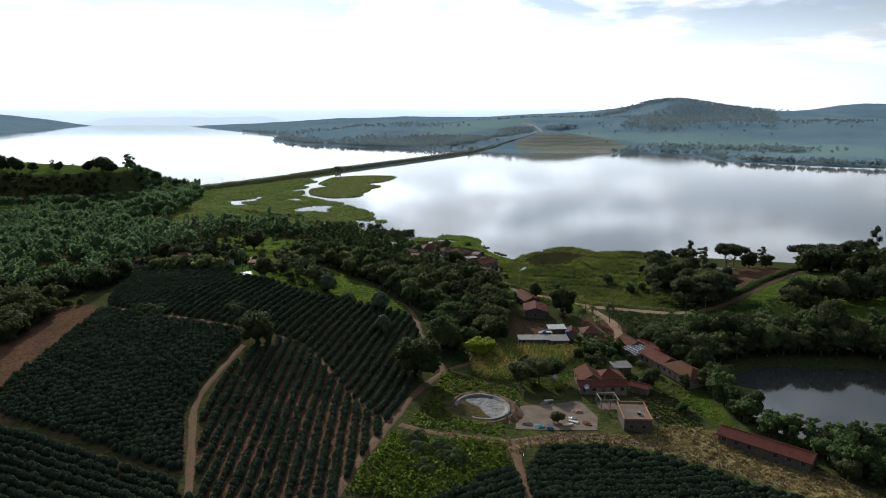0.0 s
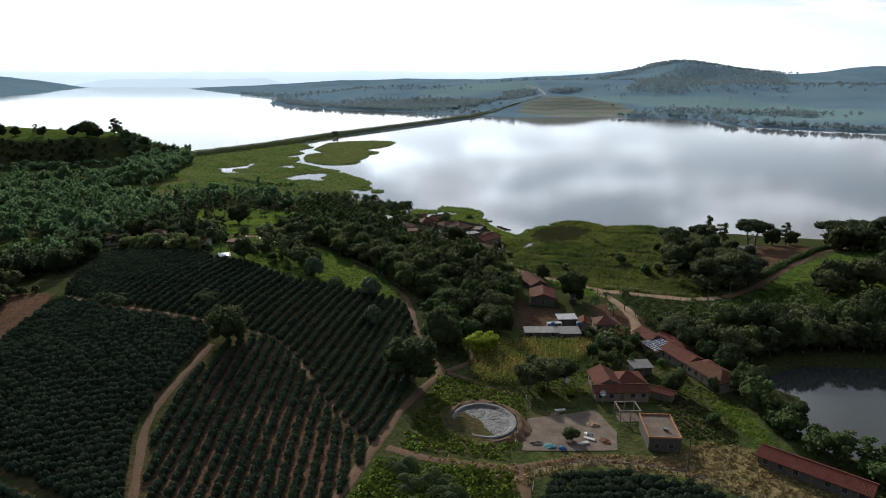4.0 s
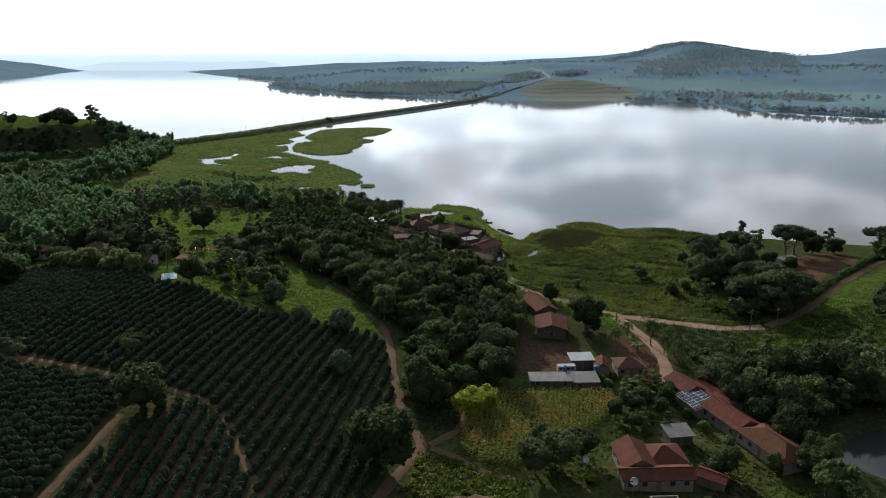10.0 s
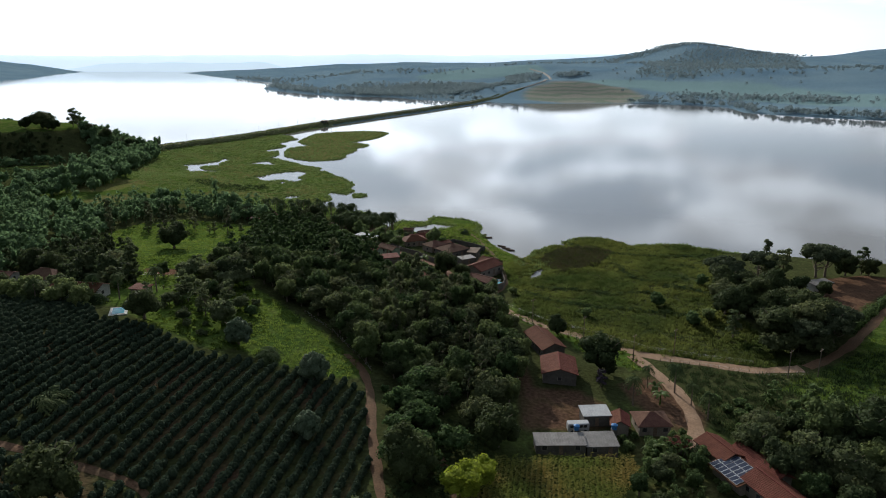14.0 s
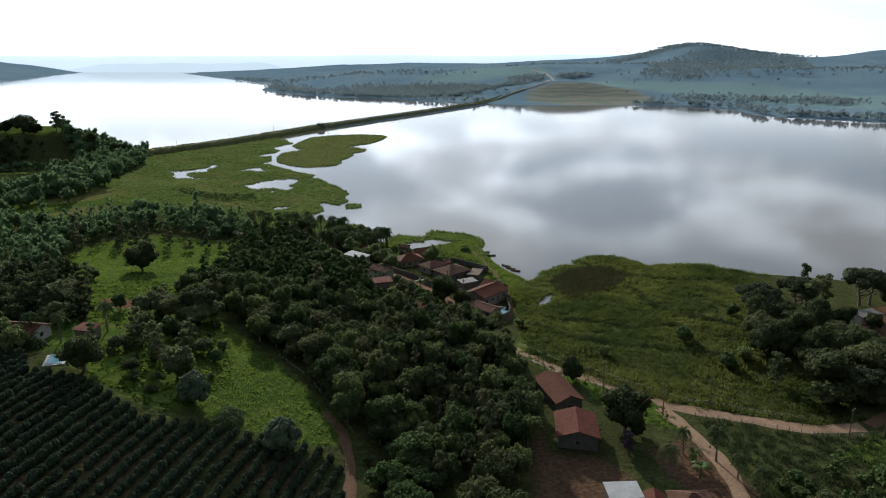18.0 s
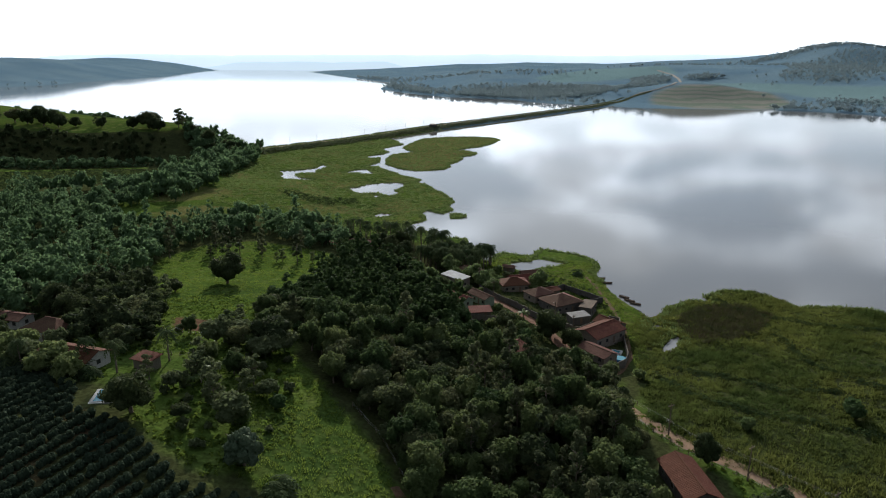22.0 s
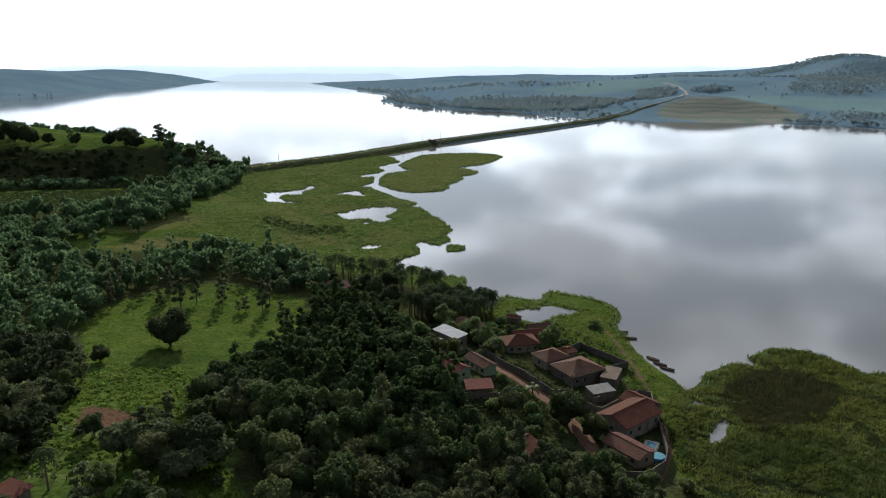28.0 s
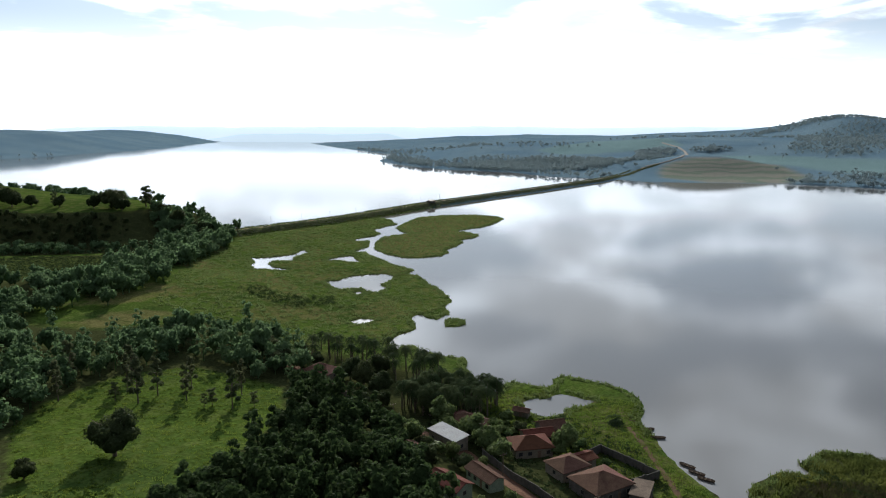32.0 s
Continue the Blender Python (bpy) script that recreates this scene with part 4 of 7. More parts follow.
# ---- coffee plots ----
def coffee(name, loop, way, gap, along, tall, wide, label, leaves=48, seed=1):
    """Rows of coffee bushes: each a mound of leaf sprays over a dark core."""
    r = np.random.default_rng(seed)
    c = np.mean(loop, 0)
    u, v = np.array([math.cos(radians(way)), math.sin(radians(way))]), np.array([-math.sin(radians(way)), math.cos(radians(way))])
    reach = max(np.hypot(*(np.array(p) - c)) for p in loop) + 5
    rows, steps = np.arange(-reach, reach, gap), np.arange(-reach, reach, along)
    a, b = np.meshgrid(steps, rows)
    a = a + r.uniform(-0.3, 0.3, a.shape) * along
    b = b + r.normal(0, 0.14, b.shape) + 0.5 * np.sin(a * 0.06 + 1.0)
    x, y = (c[0] + a * u[0] + b * v[0]).ravel(), (c[1] + a * u[1] + b * v[1]).ravel()
    ok = (inside_distance(x, y, loop) > -1.1) & (r.uniform(0, 1, x.shape) > 0.03)
    x, y = x[ok], y[ok]
    z = lie(x, y)
    n = len(x)
    s = r.uniform(0.75, 1.2, n) * (1 + 0.12 * waves(x, y, 12, 2))
    d = ball(r, n * leaves)
    d[:, 2] = np.abs(d[:, 2]) * 1.05 - 0.15
    sv = np.repeat(s, leaves)
    at = np.stack([np.repeat(x, leaves) + d[:, 0] * wide * sv, np.repeat(y, leaves) + d[:, 1] * wide * sv, np.repeat(z, leaves) + 0.35 * tall * sv + d[:, 2] * tall * 0.65 * sv], -1)
    lv, lf = leaf_quads(at, d + [0, 0, 0.25], 0.29, r, loose=0.6)
    ang = np.linspace(0, 2 * np.pi, 6, endpoint=False)
    ring = lambda rad, h: np.stack([np.cos(ang) * rad * wide, np.sin(ang) * rad * wide, np.full(6, h * tall)], -1)
    core = np.concatenate([ring(0.6, -0.05), ring(0.92, 0.45), ring(0.45, 0.92)])
    i = np.arange(18).reshape(3, 6)
    cq = np.stack([i[:-1], np.roll(i[:-1], -1, 1), np.roll(i[1:], -1, 1), i[1:]], -1).reshape(-1, 4)
    cv = (core[None] * s[:, None, None] + np.stack([x, y, z], -1)[:, None]).reshape(-1, 3)
    cf = (cq[None] + (np.arange(n) * 18)[:, None, None]).reshape(-1, 4)
    v2, f2 = join([(lv, lf), (cv, cf)])
    return tagged(new(name, mesh_np(name, v2, f2, M_COFFEE)), label, "coffee plants", kind="stuff")


coffee("coffee_upper", COFFEE_UPPER, 82, 2.75, 0.95, 1.6, 0.74, "long rows of dark-green coffee bushes on a slope", seed=2)
coffee("coffee_front", COFFEE_FRONT, 93.5, 2.65, 1.1, 1.55, 0.80, "coffee rows with bare red earth between", leaves=44, seed=3)
coffee("coffee_dense", COFFEE_DENSE, 20, 2.4, 1.15, 1.8, 0.88, "dense plot of grown coffee bushes", seed=4)
coffee("coffee_corner", COFFEE_CORNER, -25, 2.4, 1.15, 1.8, 0.92, "thick coffee plot beside a shaded gap", leaves=48, seed=5)
coffee("coffee_lane", COFFEE_LANE, 40, 2.3, 1.15, 1.3, 0.95, "low coffee bushes by a grass track", leaves=48, seed=6)
coffee("coffee_near", COFFEE_NEAR, 15, 2.4, 1.2, 1.5, 1.0, "closed coffee bushes along a dry bank", leaves=48, seed=7)

# ---- woods ----
FOREST = [(-12, 268), (-25, 291), (-44, 308), (-58, 326), (-74, 338), (-76, 356), (-74, 381), (-75, 409), (-87, 436), (-78, 440), (-55, 418), (-44, 408), (-34, 388), (-22, 368), (-12, 345), (0, 340), (8, 348), (16, 340), (24, 330),
          (26, 316), (27, 300), (27, 272), (22, 258), (14, 246), (6, 248), (0, 262)]
LEFT_WOOD = [(-145, 318), (-136, 372), (-149, 408), (-144, 434), (-127, 452), (-95, 438), (-84, 452), (-100, 478), (-122, 492), (-148, 494), (-165, 478), (-200, 506), (-225, 500), (-290, 500), (-520, 490), (-560, 300), (-380, 250), (-170, 256), (-128, 282)]
OPEN_SLOPE = [(-222, 476), (-214, 500), (-200, 504), (-180, 496), (-170, 480), (-168, 462), (-176, 452), (-196, 452), (-214, 462)]
r3 = np.random.default_rng(3)
fx, fy = scatter(FOREST, 4.4, r3)
kinds = ["broadleaf_tree", "spreading_tree", "broadleaf_tree", "tall_tree", "spreading_tree", "broadleaf_tree"]
nearest = (fy < 345)
for x, y in zip(fx[nearest], fy[nearest]):
    k = kinds[int(r3.integers(len(kinds)))]
    plant(k, x, y, (0.55 + 0.6 * r3.uniform(0, 1) ** 1.6) * (0.9 if k == "tall_tree" else 1.0), group="trees of the wood", squash=r3.uniform(0.85, 1.2))
woods("wood_village", fx[~nearest], fy[~nearest], ["broadleaf_tree", "spreading_tree", "tall_tree"], 0.76, 0.35, "dense green wood above the lakeside houses", LEAVES["broadleaf_tree"])
lx, ly = scatter(LEFT_WOOD, 6.6, r3, keep_out=[OPEN_SLOPE, PASTURE_WEST, PASTURE])
k = (r3.uniform(0, 1, len(lx)) > 0.12) & (lx > -310)
woods("wood_slope", lx[k], ly[k], ["tall_tree", "broadleaf_tree", "spreading_tree", "broadleaf_tree"], 0.9, 0.2, "mixed dark woodland of tall thin trees", M_OLIVE, 0.4)


# ---- buildings ----
M_TILE = material("roof_tile_red", (0.088, 0.033, 0.022), (0.128, 0.050, 0.033), 1.6, 0.85, bump=0.8, bump_scale=5, fine=0.25, random_tint=0.22)
M_TILE_OLD = material("roof_tile_old", (0.085, 0.044, 0.032), (0.125, 0.070, 0.050), 1.4, 0.9, bump=0.8, bump_scale=5, fine=0.25, random_tint=0.25)
M_TIN = material("roof_sheet_grey", (0.173, 0.166, 0.159), (0.108, 0.101, 0.096), 1.5, 0.5, bump=0.2, bump_scale=6, random_tint=0.1)
M_WHITE = material("roof_sheet_white", (0.40, 0.41, 0.42), (0.30, 0.305, 0.31), 2.0, 0.75, random_tint=0.05)
M_PLASTER = material("plaster_cream", (0.25, 0.215, 0.175), (0.165, 0.145, 0.12), 1.2, 0.9, bump=0.2, bump_scale=8, random_tint=0.2)
M_LIME = material("plaster_white", (0.50, 0.49, 0.46), (0.36, 0.35, 0.32), 1.2, 0.9, bump=0.2, bump_scale=8)
M_GREEN = material("plaster_green", (0.26, 0.31, 0.23), (0.20, 0.24, 0.18), 1.2, 0.9)
M_BLOCK = material("cement_block", (0.125, 0.115, 0.104), (0.078, 0.072, 0.065), 0.9, 0.95, bump=0.5, bump_scale=7, random_tint=0.12)
M_CEMENT = material("worn_cement", (0.165, 0.128, 0.100), (0.090, 0.070, 0.056), 3.0, 0.9, bump=0.3, bump_scale=5, fine=0.3)
M_WOOD = material("weathered_wood", (0.20, 0.15, 0.11), (0.12, 0.09, 0.07), 0.4, 0.85, bump=0.4, bump_scale=15)
M_DARK = material("dark_opening", (0.03, 0.03, 0.035), (0.05, 0.05, 0.05), 0.8, 0.25, spec=0.5)
M_FRAME = material("window_frame_paint", (0.24, 0.22, 0.19), (0.17, 0.16, 0.14), 0.5, 0.6)
M_METAL = material("galvanised_metal", (0.5, 0.5, 0.5), (0.38, 0.38, 0.38), 0.4, 0.45, metal=0.7)
M_BLUE = material("blue_plastic", (0.05, 0.16, 0.36), (0.04, 0.12, 0.28), 0.5, 0.4)
M_POOL = material("pool_water", (0.05, 0.22, 0.27), (0.04, 0.18, 0.23), 1.0, 0.15, spec=0.15)
M_PANEL = material("solar_cell", (0.016, 0.022, 0.042), (0.024, 0.032, 0.058), 0.8, 0.4, spec=0.08)
M_RUBBER = material("rubber", (0.02, 0.02, 0.02), (0.03, 0.03, 0.03), 0.3, 0.7)
M_LIMEWALL = material("wall_weathered", (0.19, 0.165, 0.14), (0.11, 0.096, 0.082), 0.8, 0.95, bump=0.3, bump_scale=6)


def part(name, bm, mat, parent, label=""):
    """One mesh object under a thing or a part."""
    me = bpy.data.meshes.new(name)
    bm.to_mesh(me)
    bm.free()
    me.materials.append(mat)
    ob = new(name, me)
    ob.parent = parent
    if label:
        ob["label"] = label
    return ob


def box(bm, x0, x1, y0, y1, z0, z1, bevel=0.0):
    """A box between two corners, added to bm."""
    m = Matrix.Translation(((x0 + x1) / 2, (y0 + y1) / 2, (z0 + z1) / 2)) @ Matrix.Diagonal((x1 - x0, y1 - y0, z1 - z0, 1))
    g = bmesh.ops.create_cube(bm, size=1, matrix=m)
    if bevel:
        bmesh.ops.bevel(bm, geom=list({e for v in g["verts"] for e in v.link_edges}), offset=bevel, segments=1, affect="EDGES")
    return bm


def boxed(*a, **k):
    return box(bmesh.new(), *a, **k)


def cone(bm, x, y, z0, z1, r0, r1, sides=10):
    bmesh.ops.create_cone(bm, cap_ends=True, segments=sides, radius1=r0, radius2=r1, depth=z1 - z0, matrix=Matrix.Translation((x, y, (z0 + z1) / 2)))
    return bm


def thing(name, x, y, turn, label, category, group="", z=None):
    ob = new(name)
    ob.matrix_basis = pose(x, y, lie1(x, y) if z is None else z, 0, 0, turn)
    return tagged(ob, label, category, group)


def slab(corners, thick):
    """A roof plane of some thickness over its corners."""
    bm = bmesh.new()
    top = [bm.verts.new(c) for c in corners]
    low = [bm.verts.new((c[0], c[1], c[2] - thick)) for c in corners]
    bm.faces.new(top)
    bm.faces.new(low[::-1])
    n = len(corners)
    for i in range(n):
        bm.faces.new((top[i], low[i], low[(i + 1) % n], top[(i + 1) % n]))
    bmesh.ops.recalc_face_normals(bm, faces=bm.faces[:])
    return bm


def roof_courses(parent, a, b, c, d, mat, pitch=0.42):
    """Raised courses of tile down a roof plane a-b (eave) to d-c (ridge)."""
    a, b, c, d = map(Vector, (a, b, c, d))
    n = max(3, int((b - a).length / pitch))
    up = (b - a).cross(d - a).normalized()
    if up.z < 0:
        up = -up
    bm = bmesh.new()
    side = (b - a).normalized() * 0.09
    for i in range(n):
        t = (i + 0.5) / n
        lo, hi = a.lerp(b, t), d.lerp(c, t)
        vs = [bm.verts.new(p) for p in (lo - side, lo + up * 0.03, lo + side, hi + side, hi + up * 0.03, hi - side)]
        bm.faces.new((vs[0], vs[1], vs[4], vs[5])); bm.faces.new((vs[1], vs[2], vs[3], vs[4]))
        bm.faces.new((vs[0], vs[2], vs[1])); bm.faces.new((vs[5], vs[4], vs[3]))
    return part("tile_ribbing", bm, mat, parent)


def house(x, y, turn, w, d, h, rise, roof="gable", label="", tile=None, wall=None, windows=2, over=0.5, name="house", group="farm and lakeside houses", deep=1.2):
    """Walls with openings, a tiled roof with overhang, a door and windows with frames; local x runs along the ridge."""
    tile, wall = tile or M_TILE, wall or M_PLASTER
    zs = lie(np.array([x + i * w * 0.4 * math.cos(radians(turn)) for i in (-1, 0, 1)]), np.array([y + i * w * 0.4 * math.sin(radians(turn)) for i in (-1, 0, 1)]))
    ob = thing(name, x, y, turn, label, "house", group, z=float(zs.max()) + 0.05)
    bm = boxed(-w / 2, w / 2, -d / 2, d / 2, -deep, h)
    if roof == "gable":
        for s in (-1, 1):
            p = [bm.verts.new(q) for q in ((s * w / 2, -d / 2, h), (s * w / 2, d / 2, h), (s * w / 2, 0, h + rise * 0.96))]
            bm.faces.new(p)
    walls = part("wall", bm, wall, ob)
    e, g = d / 2 + over, w / 2 + over
    drop = rise * over / (d / 2)
    lo, hi = h - drop + 0.1, h + rise + 0.1
    planes = []
    if roof == "gable":
        planes = [((-g, -e, lo), (g, -e, lo), (g, 0, hi), (-g, 0, hi)), ((g, e, lo), (-g, e, lo), (-g, 0, hi), (g, 0, hi))]
    elif roof == "hip":
        k = max(0.3, w / 2 - d / 2)
        planes = [((-g, -e, lo), (g, -e, lo), (k, 0, hi), (-k, 0, hi)), ((g, e, lo), (-g, e, lo), (-k, 0, hi), (k, 0, hi))]
        for s in (-1, 1):
            part("roof_hip", slab([(s * g, -e * s, lo), (s * g, e * s, lo), (s * k, 0, hi)], 0.14), tile, ob)
    elif roof == "shed":
        planes = [((-g, -e, h + 0.12), (g, -e, h + 0.12), (g, e, h + 0.12 + rise), (-g, e, h + 0.12 + rise))]
    elif roof == "flat":
        part("roof_slab", boxed(-g, g, -e, e, h + 0.003, h + 0.2), tile, ob)
    for q in planes:
        r = part("roof", slab(q, 0.14), tile, ob)
        if roof in ("gable", "hip"):
            if roof == "gable":
                roof_courses(r, *q, tile)
        elif roof == "shed":
            roof_courses(r, *q, tile, pitch=0.6)
    if roof in ("gable", "hip"):
        k = g if roof == "gable" else max(0.3, w / 2 - d / 2)
        part("ridge", box(bmesh.new(), -k, k, -0.14, 0.14, hi - 0.03, hi + 0.1, 0.04), tile, ob)
    # openings on both long sides and one end
    for side in (-1, 1):
        n = windows
        for i in range(n):
            cx = -w / 2 + w * (i + 0.5) / n
            yy = side * d / 2
            if side == -1 and i == n // 2:
                part("door", boxed(cx - 0.42, cx + 0.42, yy - 0.06, yy + 0.05, 0.0, 2.05), M_WOOD, ob, "plank door")
                continue
            f = part("window", boxed(cx - 0.6, cx + 0.6, yy - 0.05, yy + 0.05, 0.95, 2.05), M_FRAME, ob)
            part("pane", boxed(cx - 0.5, cx + 0.5, yy - 0.07, yy + 0.07, 1.03, 1.97), M_DARK, f, "dark glass pane")
    if d > 4.5:
        for s in (-1, 1):
            f = part("window", boxed(s * w / 2 - 0.05, s * w / 2 + 0.05, -0.55, 0.55, 0.95, 2.0), M_FRAME, ob)
            part("pane", boxed(s * w / 2 - 0.07, s * w / 2 + 0.07, -0.46, 0.46, 1.03, 1.92), M_DARK, f, "dark glass pane")
    return ob


def wall_run(name, line, tall, label, mat=None, thick=0.2, post=0.0):
    """A garden wall along a line, with piers."""
    ob = thing(name, line[0][0], line[0][1], 0, label, "wall", z=0)
    ob.matrix_basis = Matrix()
    for (ax, ay), (bx, by) in zip(line, line[1:]):
        n = max(1, int(math.hypot(bx - ax, by - ay) / 4))
        for i in range(n):
            t0, t1 = i / n, (i + 1) / n
            p, q = Vector((ax + (bx - ax) * t0, ay + (by - ay) * t0, 0)), Vector((ax + (bx - ax) * t1, ay + (by - ay) * t1, 0))
            z = max(lie1(p.x, p.y), lie1(q.x, q.y))
            bm = boxed(0, (q - p).length, -thick / 2, thick / 2, -1.2, tall, bevel=0.02)
            bmesh.ops.transform(bm, verts=bm.verts[:], matrix=Matrix.Translation((p.x, p.y, z)) @ Matrix.Rotation(math.atan2(q.y - p.y, q.x - p.x), 4, "Z"))
            part("wall_panel", bm, mat or M_LIMEWALL, ob)
            bm = boxed(-0.17, 0.17, -0.17, 0.17, -1.2, tall + 0.12)
            bmesh.ops.transform(bm, verts=bm.verts[:], matrix=Matrix.Translation((p.x, p.y, z)) @ Matrix.Rotation(math.atan2(q.y - p.y, q.x - p.x), 4, "Z"))
            part("pier", bm, mat or M_LIMEWALL, ob)
    return ob


# farm on the terrace
house(36, 276, 85, 10, 8.4, 3.0, 1.3, label="farm shed with red tile roof and grey walls", wall=M_BLOCK, windows=2)
house(34.5, 293, 106, 13, 6.5, 3.0, 1.4, label="long dark red tiled barn beside the wood", wall=M_BLOCK, windows=3)
house(31, 240.8, 1, 10.4, 4.2, 2.1, 0.3, "shed", "low store with pale sheet roof behind corn", M_TIN, M_BLOCK, 3, 0.25)
house(39.7, 241.6, 3, 6.6, 5.0, 2.3, 0.4, "shed", "store with pale grey sheet roof and tank", M_TIN, M_BLOCK, 2, 0.25)
house(41, 253.6, 4, 6.0, 4.2, 2.6, 0.25, "shed", "open shelter under bright white roof sheets", M_WHITE, M_BLOCK, 1, 0.3)
house(46, 250.5, 80, 5, 3.6, 2.6, 1.0, label="small red-roofed shed beside a farmhouse", windows=1)
house(53.2, 251.0, 2, 7, 6.0, 2.7, 1.5, "hip", "farmhouse under dark hipped tile roof", M_TILE_OLD, windows=3)
house(57, 243, -38, 3.6, 2.8, 2.2, 0.7, label="tiny red-roofed hut in the garden", windows=1)
house(64.2, 239.2, -71, 8, 5.5, 2.9, 1.2, label="first wing of a long red-roofed farm building", windows=3)
house(69.6, 224.2, -71, 11.5, 6.5, 2.9, 1.4, label="middle wing of a long red-roofed farm building", windows=4)
house(74.2, 212.2, -71, 13.5, 7.5, 2.9, 1.7, "hip", "end wing of a long red-roofed farm building", windows=5)
house(70.4, 234.2, -71, 12, 4.6, 2.7, 1.1, label="rear wing of a red-roofed farm building", windows=3)
house(45.6, 199.6, 3, 13.5, 4.2, 2.6, 0.9, label="red-tiled veranda wing facing the yard", windows=5)
house(42.9, 205.4, 93, 8.4, 6.2, 3.0, 1.6, label="gabled wing of a red-tiled farmhouse", windows=3)
house(49.2, 206.8, 3, 7.6, 6.6, 2.9, 1.6, "hip", "hipped wing of a red-tiled farmhouse", windows=3)
house(57, 200.5, -35, 5, 3, 2.3, 0.6, label="little tiled outhouse by the vegetable rows", windows=1)
house(55.5, 217, 8, 5, 4, 2.3, 0.4, "shed", "grey sheet-roofed hut behind the farmhouse", M_TIN, M_BLOCK, 1)
house(77.5, 165.5, -43, 21, 5.2, 2.5, 1.2, label="long stable with red tile roof above pond", wall=M_BLOCK, windows=7, deep=2.5)
# farm on the hill
house(-116, 309.5, -10, 11, 7.5, 3.0, 1.9, "hip", "old farmhouse with brown tiled hip roof", M_TILE_OLD, M_LIME, 4)
house(-96.5, 292.5, -8, 14, 6.5, 2.8, 1.2, label="white-walled farmhouse with long red roof", wall=M_LIME, windows=5)
house(-140, 321, -5, 13, 5, 2.6, 0.8, label="low pale house at the coffee edge", tile=M_TILE_OLD, wall=M_LIME, windows=4)
house(-80, 294.5, -12, 4.6, 3.2, 2.3, 0.4, "shed", "garden pavilion with a patched red roof", M_TILE, M_PLASTER, 1)
# lakeside village
house(20.3, 371.3, 49, 13, 8.6, 3.3, 1.6, label="lakeside house with bright red L-shaped roof", windows=4, wall=M_PLASTER)
house(23.8, 379.3, 139, 8, 5.5, 3.2, 1.2, label="red-tiled side wing of a lakeside house", windows=2)
house(19.3, 356.5, -42, 9.5, 5.5, 2.6, 0.9, label="annex with brown tile roof beside pool", tile=M_TILE_OLD, windows=3)
house(17.2, 394.3, 75, 8, 4.2, 3.3, 0, "flat", "white-edged flat-roofed house near the shore", M_CEMENT, M_BLOCK, 3, 0.15)
house(14, 384.2, 30, 6.4, 4, 2.4, 0.3, "shed", "lean-to of patched grey roof sheets", M_TIN, M_BLOCK, 1, 0.2)
house(8, 395.3, 41, 11, 9.5, 3.2, 1.9, "hip", "grey house with weathered brown hip roof", M_TILE_OLD, M_BLOCK, 4)
house(0.2, 402.3, 41, 8, 6.8, 3.0, 1.5, "hip", "brown-roofed house beside the village street", M_TILE_OLD, M_PLASTER, 3)
house(3.5, 407.5, 40, 7, 4, 2.6, 0.6, label="low red-tiled shed behind a yard wall", windows=2)
house(-9.5, 413, 22, 10, 7.5, 3.0, 1.7, "hip", "village house with red-brown hip roof", M_TILE, M_PLASTER, 4)
house(-8, 420.5, 25, 8, 5, 2.8, 1.1, label="village house with gabled red roof", windows=3)
house(-4.5, 427, 25, 7, 5.6, 2.8, 1.3, label="small tiled house near the reed bay", tile=M_TILE_OLD, windows=2)
house(-31, 410.5, -38, 10.5, 4.6, 3.3, 0.5, "shed", "hall with a shining white sheet roof", M_WHITE, M_PLASTER, 3, 0.3)
house(-27.5, 423.5, -30, 12, 8.5, 3.0, 1.8, "hip", "large house with dark brown hip roof", M_TILE_OLD, M_BLOCK, 4)
house(-18.6, 390, -45, 9, 4, 2.8, 0.9, label="long pale-green house with tile roof", wall=M_GREEN, windows=4, tile=M_TILE_OLD)
house(-25.5, 382.5, -35, 9, 5, 2.8, 1.1, label="green-walled house with a red roof", wall=M_GREEN, windows=3)
house(-16.8, 373, 18, 6.2, 4, 2.4, 0.5, "shed", "roadside shed with reddish roof sheets", M_TILE, M_LIMEWALL, 2)
house(-36.5, 396.5, -35, 7.5, 4.4, 2.7, 0.9, label="small tiled house above the street", tile=M_TILE_OLD, windows=2)
house(-81.5, 451.5, -20, 10, 7, 2.9, 1.7, "hip", "dark-roofed house among palms", M_TILE_OLD, M_PLASTER, 3)
house(-4.5, 345.5, 60, 7, 6.5, 2.6, 1.0, label="red tile roof half hidden by trees", windows=2)
house(-13.5, 438.5, -15, 4.5, 2.6, 2.0, 0.5, label="little boathouse beside the reed bay", windows=1, tile=M_TILE_OLD)
house(139, 345, 20, 8, 3.5, 2.4, 0.4, "shed", "pale hut beside the red earth yard", M_TIN, M_LIME, 2)
house(-155, 985, 63, 8, 5, 3.0, 0.8, "shed", "pump house on top of the causeway", M_TIN, M_BLOCK, 2)

wall_run("garden_wall", [(14, 375.5), (24.3, 389), (27.3, 388), (27.7, 373.5), (28.2, 360), (26.6, 352.5), (21.8, 346.5), (17, 346)], 1.9, "weathered plaster wall curving round the lakeside house")
wall_run("garden_wall", [(5, 413), (9, 418), (22.5, 406.5), (15, 400.5)], 2.2, "block wall round an empty yard", M_BLOCK)
wall_run("garden_wall", [(-74, 440), (-55, 424.5), (-46, 418)], 1.7, "long wall beside the red street")
wall_run("garden_wall", [(-21, 405.5), (-13, 395), (-6, 389), (1, 381.5)], 2.0, "grey block wall along the village street", M_BLOCK)
wall_run("garden_wall", [(-20, 369), (-12, 372), (-7, 378)], 1.6, "stained wall beside a grass plot")
